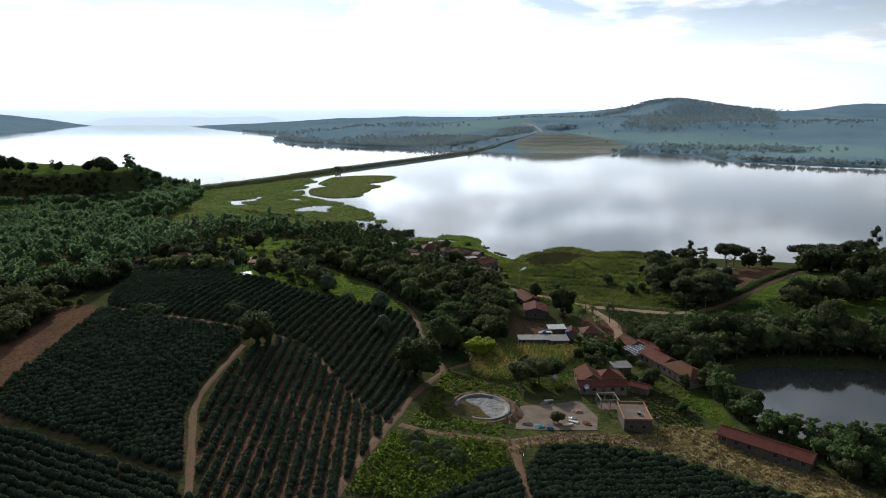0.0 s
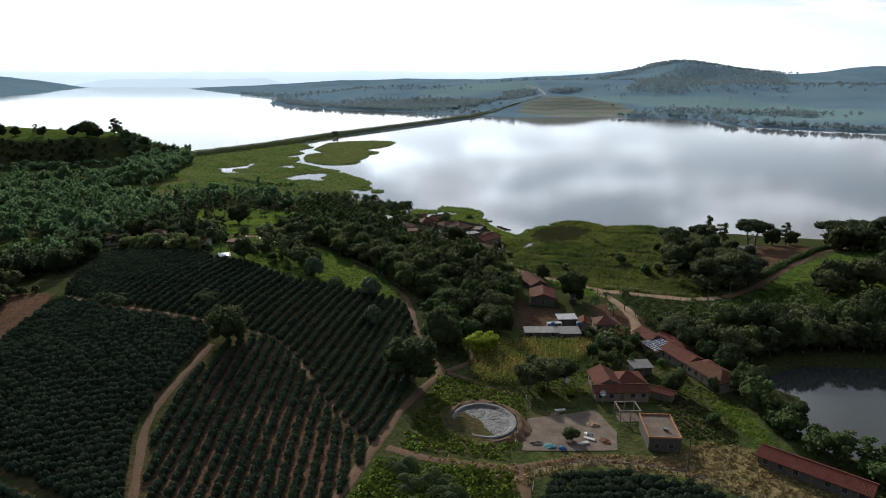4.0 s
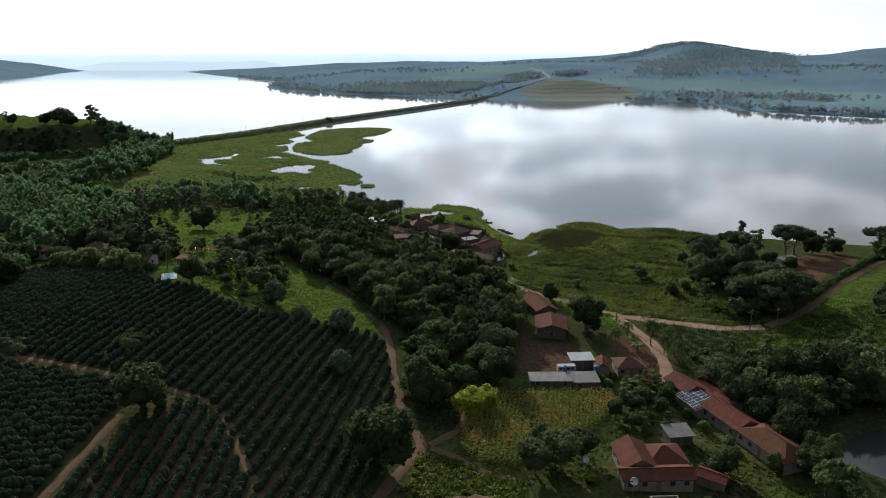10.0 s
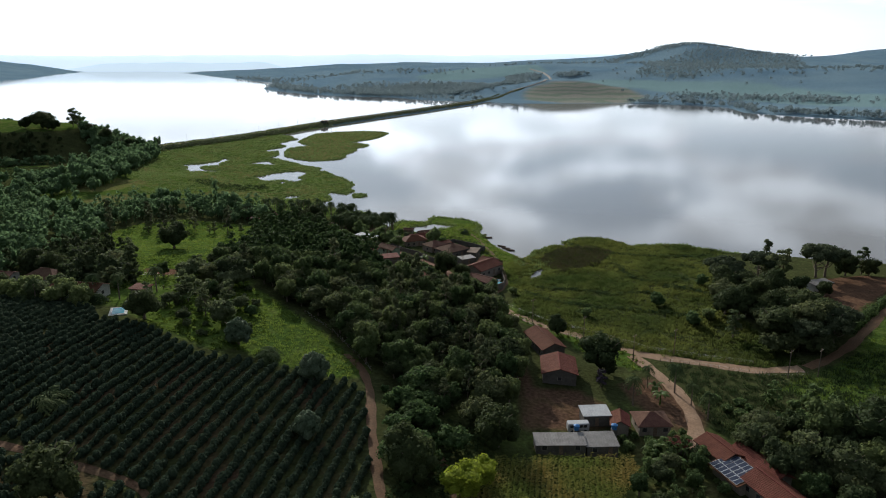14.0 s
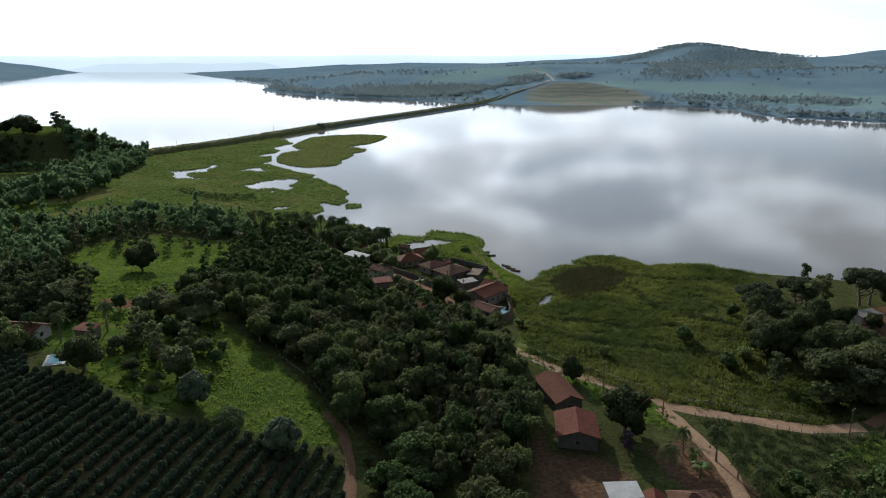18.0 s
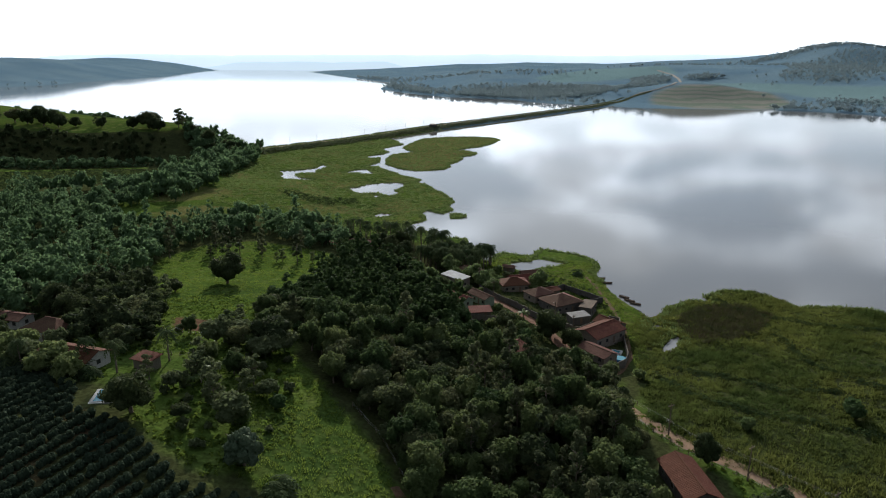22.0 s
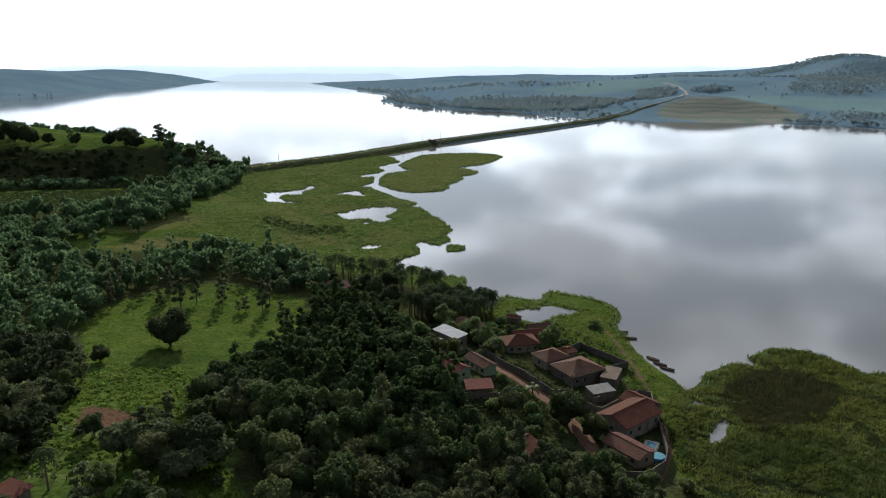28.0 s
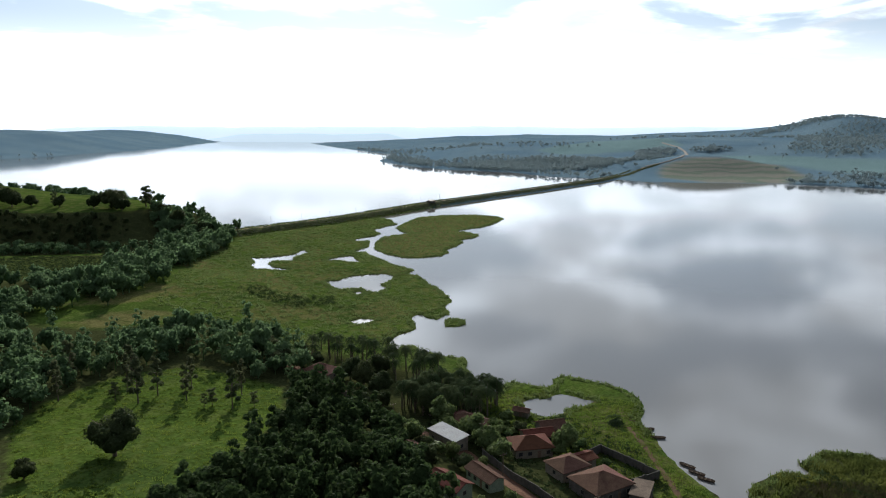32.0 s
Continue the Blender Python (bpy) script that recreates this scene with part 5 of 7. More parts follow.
wall_run("garden_wall", [(1, 381.5), (12, 376), (14, 375.5)], 1.8, "piered wall between two plots")


def flat_house():
    """Raw block garage with a flat roof, parapet and a water bowl."""
    ob = thing("garage", 49.2, 178.3, -4, "unrendered block garage with a flat parapet roof", "garage", z=lie1(49.2, 178.3) + 0.1)
    part("wall", boxed(-3.4, 3.4, -5.2, 5.2, -2, 3.2), M_BLOCK, ob)
    part("roof_slab", boxed(-3.5, 3.5, -5.3, 5.3, 3.203, 3.36), M_CEMENT, ob, "dusty cement roof slab")
    for a in ((-3.5, 3.5, -5.3, -5.1), (-3.5, 3.5, 5.1, 5.3), (-3.5, -3.3, -5.1, 5.1), (3.3, 3.5, -5.1, 5.1)):
        part("parapet", boxed(*a, 3.363, 3.75), material("brick_edge", (0.36, 0.17, 0.10), (0.28, 0.13, 0.08), 0.8, 0.9), ob, "red brick parapet")
    for cx in (-1.6, 1.4):
        f = part("window", boxed(cx - 0.6, cx + 0.6, -5.26, -5.16, 1.0, 2.1), M_FRAME, ob)
        part("pane", boxed(cx - 0.5, cx + 0.5, -5.29, -5.18, 1.08, 2.02), M_DARK, f)
    part("water_bowl", cone(bmesh.new(), 0.9, -1.6, 3.365, 3.9, 0.45, 0.6), M_DARK, ob, "dark water bowl")


flat_house()


def unfinished():
    ob = thing("unfinished_room", 45, 189.5, 3, "open room of pale posts and beams", "building", z=lie1(45, 189.5) + 0.05)
    part("floor_slab", boxed(-2.6, 2.6, -2.6, 2.6, -0.8, 0.15), M_CEMENT, ob)
    for x in (-2.4, 0, 2.4):
        for y in (-2.4, 2.4):
            part("post", boxed(x - 0.12, x + 0.12, y - 0.12, y + 0.12, 0.153, 2.6), M_PLASTER, ob)
    for y in (-2.4, 2.4):
        part("beam", boxed(-2.6, 2.6, y - 0.12, y + 0.12, 2.603, 2.85), M_PLASTER, ob)
    for x in (-2.4, 2.4):
        part("beam", boxed(x - 0.12, x + 0.12, -2.27, 2.27, 2.603, 2.85), M_PLASTER, ob)


unfinished()


def solar_roof():
    """A tilted roof with rows of solar panels."""
    ob = thing("solar_roof", 64.3, 231.5, -71, "tiled lean-to roof carrying blue-black solar panels", "solar panels", z=lie1(64.3, 231.5))
    part("wall", boxed(-4, 4, -1.8, 2.6, -1, 2.4), M_PLASTER, ob)
    lo, hi = 2.45, 3.75
    part("roof", slab([(-4.3, -3.2, lo), (4.3, -3.2, lo), (4.3, 3.2, hi), (-4.3, 3.2, hi)], 0.14), M_TILE, ob)
    k = (hi - lo) / 6.4
    for i in range(7):
        for j in range(3):
            x0, y0 = -3.9 + i * 1.1, -2.9 + j * 1.95
            z0, z1 = lo + (y0 + 3.2) * k + 0.12, lo + (y0 + 1.85 + 3.2) * k + 0.12
            p = part("solar_panel", slab([(x0, y0, z0), (x0 + 1.03, y0, z0), (x0 + 1.03, y0 + 1.85, z1), (x0, y0 + 1.85, z1)], 0.05), M_METAL, ob)
            part("cells", slab([(x0 + .05, y0 + .05, z0 + .012), (x0 + .98, y0 + .05, z0 + .012), (x0 + .98, y0 + 1.8, z1 + .008), (x0 + .05, y0 + 1.8, z1 + .008)], 0.01), M_PANEL, p)


solar_roof()


def pool(x, y, turn, w, d, label):
    ob = thing("swimming_pool", x, y, turn, label, "pool", z=lie1(x, y) + 0.25)
    part("deck", boxed(-w / 2 - 0.7, w / 2 + 0.7, -d / 2 - 0.7, d / 2 + 0.7, -1.2, 0.0), M_LIME, ob, "pale paved deck")
    for a in ((-w / 2 - .25, w / 2 + .25, -d / 2 - .25, -d / 2), (-w / 2 - .25, w / 2 + .25, d / 2, d / 2 + .25), (-w / 2 - .25, -w / 2, -d / 2, d / 2), (w / 2, w / 2 + .25, -d / 2, d / 2)):
        part("coping", boxed(*a, 0.003, 0.1), M_WHITE, ob)
    part("pool_water", boxed(-w / 2, w / 2, -d / 2, d / 2, 0.004, 0.05), M_POOL, ob, "turquoise water")


pool(-79.5, 279.5, 20, 3, 4.8, "turquoise pool with a pale deck beside coffee")
pool(25, 363.5, 75, 2.6, 1.9, "tiny garden pool set in a pale terrace")


def round_pool():
    ob = thing("round_pool", 25.8, 357.8, 0, "round blue above-ground pool on the terrace", "pool", z=lie1(25.8, 357.8))
    part("side", cone(bmesh.new(), 0, 0, -0.4, 0.8, 1.7, 1.7, 20), M_BLUE, ob)
    part("pool_water", cone(bmesh.new(), 0, 0, 0.803, 0.86, 1.55, 1.55, 20), M_POOL, ob, "pale blue water")


round_pool()


def tank(x, y, z, label="blue plastic water tank on a store"):
    ob = thing("water_tank", x, y, 0, label, "water tank", "water tanks", z=z)
    part("body", cone(bmesh.new(), 0, 0, 0, 1.0, 0.55, 0.68, 14), M_BLUE, ob)
    part("lid", cone(bmesh.new(), 0, 0, 1.003, 1.2, 0.7, 0.2, 14), M_BLUE, ob)


for tx, ty in ((35.2, 244.6), (43.6, 245.6)):
    bm_stand = thing("tank_stand", tx, ty, 0, "block stand under a water tank", "stand")
    part("pier", boxed(-0.6, 0.6, -0.6, 0.6, -0.5, 3.0), M_BLOCK, bm_stand)
    tank(tx, ty, lie1(tx, ty) + 3.0)


def bus():
    ob = thing("minibus", 36.4, 249.2, 5, "white minibus parked between the stores", "minibus", z=lie1(36.4, 249.2) + 0.02)
    part("body", boxed(-2.4, 2.4, -0.95, 0.95, 0.4, 2.3, bevel=0.15), M_WHITE, ob)
    for s in (-1, 1):
        for i in range(4):
            part("window", boxed(-2.0 + i * 1.0, -1.15 + i * 1.0, s * 0.95 - 0.02, s * 0.95 + 0.02, 1.35, 2.0), M_DARK, ob)
        for x in (-1.5, 1.5):
            bm = bmesh.new()
            bmesh.ops.create_cone(bm, cap_ends=True, segments=14, radius1=0.38, radius2=0.38, depth=0.25, matrix=Matrix.Translation((x, s * 0.85, 0.38)) @ Matrix.Rotation(math.pi / 2, 4, "X"))
            part("wheel", bm, M_RUBBER, ob)
    part("windscreen", boxed(2.36, 2.43, -0.8, 0.8, 1.3, 2.0), M_DARK, ob)


bus()


def dish(x, y, turn):
    ob = thing("satellite_dish", x, y, turn, "grey mesh satellite dish on a pole", "satellite dish")
    part("pole", cone(bmesh.new(), 0, 0, -0.4, 2.2, 0.06, 0.05, 8), M_METAL, ob)
    bm = bmesh.new()
    bmesh.ops.create_uvsphere(bm, u_segments=18, v_segments=8, radius=1.1)
    bmesh.ops.delete(bm, geom=[v for v in bm.verts if v.co.z > -0.75], context="VERTS")
    bmesh.ops.solidify(bm, geom=bm.faces[:], thickness=0.04)
    bmesh.ops.transform(bm, verts=bm.verts[:], matrix=Matrix.Translation((0, -0.2, 3.15)) @ Matrix.Rotation(radians(50), 4, "X"))
    part("bowl", bm, M_METAL, ob)
    part("feed_arm", boxed(-0.03, 0.03, -0.9, 0.1, 2.75, 2.81), M_METAL, ob)


dish(33, 203, 20)
dish(40.5, 196.2, -30)


# yard slab and lined reservoir
def yard():
    loop = [(20.5, 184), (38, 192.5), (40.5, 181), (38.5, 172), (17.5, 167.5)]
    bm = bmesh.new()
    n = 40
    grid = {}
    for i in range(n + 1):
        for j in range(n + 1):
            x, y = 16 + 26 * i / n, 165.5 + 29 * j / n
            grid[i, j] = (x, y)
    for i in range(n):
        for j in range(n):
            q = [grid[i, j], grid[i + 1, j], grid[i + 1, j + 1], grid[i, j + 1]]
            cx, cy = sum(p[0] for p in q) / 4, sum(p[1] for p in q) / 4
            if inside_distance(np.array([cx]), np.array([cy]), loop)[0] > -1.5:
                bm.faces.new([bm.verts.new((x, y, lie1(x, y) + 0.12)) for x, y in q])
    bmesh.ops.remove_doubles(bm, verts=bm.verts[:], dist=0.01)
    for (ax, ay), (bx, by) in zip(loop, loop[1:] + loop[:1]):
        bmesh.ops.bisect_plane(bm, geom=bm.verts[:] + bm.edges[:] + bm.faces[:], plane_co=(ax, ay, 0), plane_no=(-(by - ay), bx - ax, 0), clear_outer=True)
    me = bpy.data.meshes.new("yard")
    bm.to_mesh(me); bm.free()
    me.materials.append(M_CEMENT)
    tagged(new("yard", me), "cracked dusty yard beside the farmhouse", "yard", kind="structure")


yard()


def reservoir():
    """A shallow pit lined with grey plastic sheet."""
    cx, cy = 10.2, 179.6
    ob = thing("lined_reservoir", cx, cy, 20, "round pit lined with wrinkled grey plastic sheet", "reservoir", z=lie1(cx, cy))
    r = np.random.default_rng(4)
    bm = bmesh.new()
    rings = []
    for rad, z in ((7.6, 0.15), (7.0, 0.75), (6.4, 0.7), (5.6, 0.2), (4, 0.12), (2, 0.1)):
        rings.append([bm.verts.new((math.cos(a) * rad, math.sin(a) * rad * 1.15, z + (r.normal(0, 0.05) if rad < 6 else 0))) for a in np.linspace(0, 2 * np.pi, 36, endpoint=False)])
    for lo, hi in zip(rings, rings[1:]):
        for i in range(36):
            bm.faces.new((lo[i], lo[(i + 1) % 36], hi[(i + 1) % 36], hi[i]))
    bm.faces.new(rings[-1])
    part("liner", bm, material("plastic_liner", (0.13, 0.13, 0.13), (0.06, 0.06, 0.062), 1.6, 0.6, bump=1.0, bump_scale=2.0, spec=0.1), ob)
    earth, rings = bmesh.new(), []
    for rad, z in ((10.2, -0.7), (9.0, 0.1), (8.2, 0.6), (7.5, 0.6), (7.0, 0.15)):
        rings.append([earth.verts.new((math.cos(a) * rad * r.uniform(0.97, 1.03), math.sin(a) * rad * 1.15 * r.uniform(0.97, 1.03), z + r.normal(0, 0.14))) for a in np.linspace(0, 2 * np.pi, 44, endpoint=False)])
    for lo, hi in zip(rings, rings[1:]):
        for i in range(44):
            earth.faces.new((lo[i], lo[(i + 1) % 44], hi[(i + 1) % 44], hi[i]))
    part("earth_rim", earth, M_TRACK, ob, "rim of dug red earth")


reservoir()


# ---- poles, posts, boats ----
def pole(x, y, tall=8.0, turn=0.0, label="concrete power pole with a crossarm"):
    ob = thing("power_pole", x, y, turn, label, "pole", "power poles")
    part("post", cone(bmesh.new(), 0, 0, -0.8, tall, 0.16, 0.10, 8), M_CEMENT, ob)
    part("crossarm", boxed(-0.9, 0.9, -0.06, 0.06, tall - 0.6, tall - 0.48), M_WOOD, ob)
    for s in (-0.8, 0, 0.8):
        part("insulator", cone(bmesh.new(), s, 0, tall - 0.478, tall - 0.28, 0.05, 0.03, 6), M_LIME, ob)


for px, py in ((51.4, 165.6), (47, 300), (58.5, 287.5), (71, 291.5), (96, 276.5), (104, 277), (33.5, 314), (12.3, 369), (6.5, 379), (-14.5, 391), (-47, 414), (-22, 410.5)):
    pole(px, py, 8.0, 40)
for i in range(9):
    t = i / 8
    pole(-270 + 118 * t, 756 + 262 * t, 8.0, 60, "power pole on the causeway")


def posts(line, gap, tall=1.3, label="row of wooden fence posts with wire"):
    pts = np.array(line, float)
    seg = np.r_[0, np.cumsum(np.hypot(*np.diff(pts, axis=0).T))]
    s = np.arange(0, seg[-1], gap)
    xs, ys = np.interp(s, seg, pts[:, 0]), np.interp(s, seg, pts[:, 1])
    ob = thing("fence", 0, 0, 0, label, "fence", z=0)
    me = bpy.data.meshes.new("post")
    bm = cone(bmesh.new(), 0, 0, -0.4, tall, 0.09, 0.07, 6)
    bm.to_mesh(me); bm.free()
    me.materials.append(M_WOOD)
    zs = lie(xs, ys)
    for x, y, z in zip(xs, ys, zs):
        o = new("post", me)
        o.parent = ob
        o.matrix_basis = pose(x, y, z, rng.uniform(-4, 4), rng.uniform(-4, 4), rng.uniform(0, 360))
    for h in (0.45, 0.85, 1.15):
        v, f = tube(np.stack([xs, ys, zs + h], -1), np.full(len(xs), 0.012), 3)
        part_mesh("wire", mesh_np("wire", v, f, M_METAL), ob)


posts([(24, 322), (36, 307), (48, 299.5), (56, 293)], 2.5)
posts([(66, 287), (78, 283), (90, 278), (104, 278)], 2.5)
posts([(22, 331), (28, 327), (40, 313.5), (52, 305.5), (64, 295.5), (78, 289.5), (92, 284.5)], 3.5)
posts([(17.5, 150), (19, 158), (24, 161.5), (33, 165.5), (48, 164.5), (66, 155.5), (76, 148)], 1.6, 1.2, "curved row of stakes along the coffee")
posts([(21, 199), (22, 190), (19, 184), (16, 168)], 1.8, 1.4, "stake fence beside the cement yard")
posts([(-92, 319), (-76, 317), (-70, 304), (-86, 302)], 2.0, 1.1, "white paddock fence by the garden")
posts([(-12, 268), (-17, 276), (-26, 290), (-36, 300)], 3.5, 1.3)


def boat(x, y, turn, label):
    ob = thing("rowing_boat", x, y, turn, label, "boat", "boats on the shore", z=0.02)
    bm = bmesh.new()
    ring = []
    for k in np.linspace(-1, 1, 9):
        w = 0.62 * math.sqrt(max(0.02, 1 - abs(k) ** 2.6))
        ring.append([bm.verts.new(p) for p in ((k * 2.2, -w, 0.42 + 0.12 * k * k), (k * 2.1, -w * 0.6, 0.0), (k * 2.1, w * 0.6, 0.0), (k * 2.2, w, 0.42 + 0.12 * k * k))])
    for a, b in zip(ring, ring[1:]):
        for i in range(3):
            bm.faces.new((a[i], b[i], b[i + 1], a[i + 1]))
    bmesh.ops.recalc_face_normals(bm, faces=bm.faces[:])
    bmesh.ops.solidify(bm, geom=bm.faces[:], thickness=0.04)
    part("hull", bm, M_WOOD, ob, "dark tarred hull")
    for k in (-1.0, 0.0, 1.0):
        part("thwart", boxed(k - 0.12, k + 0.12, -0.5, 0.5, 0.27, 0.31), M_WOOD, ob)


boat(25.2, 431.5, 5, "dark wooden rowing boat drawn up on the bank")
boat(17.8, 440.5, 20, "dark wooden rowing boat near the spit")
boat(22.8, 436.5, 15, "old rowing boat floating beside the grass")
boat(32.5, 412.5, -30, "long dark rowing boat at the water edge")
boat(30.8, 416, -35, "dark rowing boat beached on mud")
boat(34.2, 409.5, -25, "half-sunk dark boat among stones")


# ---- yard clutter ----
def heap(name, x, y, rad, tall, mat, label, category, seed):
    """A low uneven pile."""
    r = np.random.default_rng(seed)
    ob = thing(name, x, y, r.uniform(0, 360), label, category)
    bm = bmesh.new()
    bmesh.ops.create_icosphere(bm, subdivisions=3, radius=1.0)
    for v in bm.verts:
        k = 1 + 0.35 * noise.noise(v.co * 2.3 + Vector((seed, 0, 0)))
        v.co = Vector((v.co.x * rad * k, v.co.y * rad * 0.8 * k, v.co.z * tall * k))
    part("mound", bm, mat, ob)


M_TARP = material("blue_tarp", (0.06, 0.20, 0.22), (0.04, 0.12, 0.14), 0.5, 0.5)
heap("rubble_heap", 20.5, 171.5, 1.6, 0.6, M_CEMENT, "heap of grey rubble beside the yard", "rubble", 1)
heap("rubble_heap", 33.5, 178.5, 1.3, 0.4, M_DARK, "dark burnt heap on the yard", "rubble", 2)
heap("tarp_pile", 23.6, 170.6, 1.5, 0.5, M_TARP, "crumpled blue-green tarp over scrap", "tarp", 3)
heap("tarp_pile", 26.3, 170.2, 0.9, 0.8, M_BLUE, "blue plastic tub among scrap", "tub", 4)
heap("brick_heap", 36.5, 175.5, 1.6, 0.45, M_TILE, "loose heap of red bricks", "bricks", 5)
heap("sand_heap", 35.5, 183.5, 1.7, 0.6, M_DIRT, "pile of building sand", "sand", 6)
heap("rubble_heap", 27.5, 188.0, 1.4, 0.4, M_CEMENT, "low pile of stones behind the yard", "rubble", 7)
for i, (x, y, a) in enumerate(((31.4, 173.6, 20), (33.2, 176.0, -30), (29.0, 190.4, 10))):
    ob = thing("board_stack", x, y, a, "stack of pale boards on the yard", "boards", "board stacks", z=lie1(x, y) + 0.14)
    for k in range(3):
        part("board", boxed(-1.3, 1.3, -0.5 + 0.05 * k, 0.5 - 0.04 * k, 0.003 + 0.09 * k, 0.08 + 0.09 * k), M_LIME, ob)


# ---- palms ----
M_PALM = material("leaf_palm", (0.046, 0.068, 0.028), (0.066, 0.090, 0.040), 4, 0.85, translucent=0.35, random_tint=0.25, spec=0.03)


def palm_meshes(variant, tall, fronds, reach):
    r = np.random.default_rng(variant + 50)
    z = np.linspace(-0.4, tall, 7)
    path = np.stack([0.25 * np.sin(z * 0.25 + variant), 0.2 * np.cos(z * 0.2), z], -1)
    tv, tf = tube(path, np.linspace(0.24, 0.13, 7), 7)
    out = []
    top = path[-1]
    for k in range(fronds):
        a, lift = k * 2.4 + r.uniform(-0.2, 0.2), r.uniform(-0.3, 1.1)
        s = np.linspace(0, 1, 8)
        rad = reach * s * math.cos(lift * 0.6)
        rib = np.stack([top[0] + np.cos(a) * rad, top[1] + np.sin(a) * rad, top[2] + reach * (lift * s - 1.1 * s * s)], -1)
        side = np.array([-math.sin(a), math.cos(a), 0])
        w = reach * 0.22 * np.sin(np.pi * np.clip(s * 0.9 + 0.1, 0, 1))
        for sgn in (-1, 1):
            for i in range(7):
                # leaflets hang to both sides of the rib
                p, q = rib[i], rib[i + 1]
                m = p * 0.35 + q * 0.65
                tip = (p + q) / 2 + side * sgn * (w[i] + 0.06) + np.array([0, 0, -0.35 * w[i] - 0.05])
                out.append([p, m, tip + (q - p) * 0.6, tip + (q - p) * 0.3])
    v = np.array(out).reshape(-1, 3)
    f = np.arange(len(v)).reshape(-1, 4)
    return mesh_np("fronds", v, f, M_PALM), mesh_np("trunk", tv, tf, M_BARK, True)


def palm(x, y, size=1.0, kind="palm_tree", label="tall palm with drooping fronds", group="palms", variant=None):
    tall, fronds, reach = {"palm_tree": (7.5, 20, 2.6), "young_palm": (1.2, 26, 3.4)}[kind]
    variant = int(rng.integers(0, 3)) if variant is None else variant
    m = Matrix.LocRotScale((x, y, lie1(x, y) - 0.1), Euler((0, 0, rng.uniform(0, 6.28))), (size,) * 3)
    key = (kind, variant)
    if key not in built:
        fr, tr = palm_meshes(variant, tall, fronds, reach)
        ob = new(kind)
        part_mesh("trunk", tr, ob, "ringed grey trunk")
        part_mesh("fronds", fr, ob)
        built[key] = ob
        ob.matrix_basis = m
    else:
        src = built[key]
        keep = src.matrix_basis.copy()
        src.matrix_basis = Matrix()
        ob = copy_thing(src, m)
        src.matrix_basis = keep
        ob.name = kind
    return tagged(ob, label, "palm", group)


r5 = np.random.default_rng(11)
for x, y in zip(*scatter([(-52, 432), (-45, 452), (-28, 456), (-20, 446), (-25, 430), (-36, 427)], 3.0, r5)):
    palm(x, y, r5.uniform(0.75, 1.2))
for x, y in zip(*scatter([(-101, 474), (-66, 468), (-55, 458), (-46, 452), (-42, 462), (-60, 478), (-96, 487)], 5.0, r5)):
    palm(x, y, r5.uniform(0.8, 1.25))
for x, y in ((-90, 466), (-76, 472), (-70, 470), (-84, 470), (-64, 462), (-58, 458), (-95, 470), (-101, 474), (58, 271), (66, 262), (67.5, 255), (64, 268), (52, 262), (-92, 291), (-84, 290), (-78, 300), (-108, 290), (88, 213), (82, 205)):
    palm(x, y, r5.uniform(0.7, 1.0))
for x, y in ((-69.4, 232), (-36.2, 262), (-92, 224), (-98, 227), (-3.5, 140), (-5, 147), (0, 150), (-6.5, 153), (1.5, 145), (-110, 290), (-90, 287), (-95, 288), (156, 240), (146, 238), (14, 438), (-144, 251), (-111, 227), (-95, 225), (-69, 229), (-37, 265)):
    palm(x, y, r5.uniform(1.1, 1.5), "young_palm", "stemless young palm with arching fronds")

M_BANANA = material("leaf_banana", (0.098, 0.150, 0.040), (0.130, 0.172, 0.056), 3, 0.55, translucent=0.5, random_tint=0.2, spec=0.12)


def banana_meshes(variant):
    """Broad arching leaf_parts on a short sappy stem."""
    r = np.random.default_rng(variant + 80)
    leaf_parts = []
    for k in range(9):
        a, lift, reach = k * 2.4, r.uniform(0.5, 1.5), r.uniform(1.4, 2.0)
        s = np.linspace(0, 1, 6)
        rib = np.stack([np.cos(a) * reach * s, np.sin(a) * reach * s, 1.9 + reach * (lift * s - 1.2 * s * s)], -1)
        side = np.array([-math.sin(a), math.cos(a), 0.0]) * 0.34
        w = np.sin(np.pi * np.clip(s * 0.85 + 0.12, 0, 1))[:, None]
        v = np.stack([rib - side * w - [0, 0, 0.05], rib, rib + side * w - [0, 0, 0.05]], 1).reshape(-1, 3)
        i = np.arange(18).reshape(6, 3)
        leaf_parts.append((v, np.stack([i[:-1, :-1], i[:-1, 1:], i[1:, 1:], i[1:, :-1]], -1).reshape(-1, 4)))
    tv, tf = tube([[0, 0, -0.3], [0.05, 0, 1.0], [0, 0, 2.0]], [0.16, 0.13, 0.09], 7)
    return [mesh_np("leaf", v, f, M_BANANA) for v, f in leaf_parts], mesh_np("stem", tv, tf, M_BANANA, True)


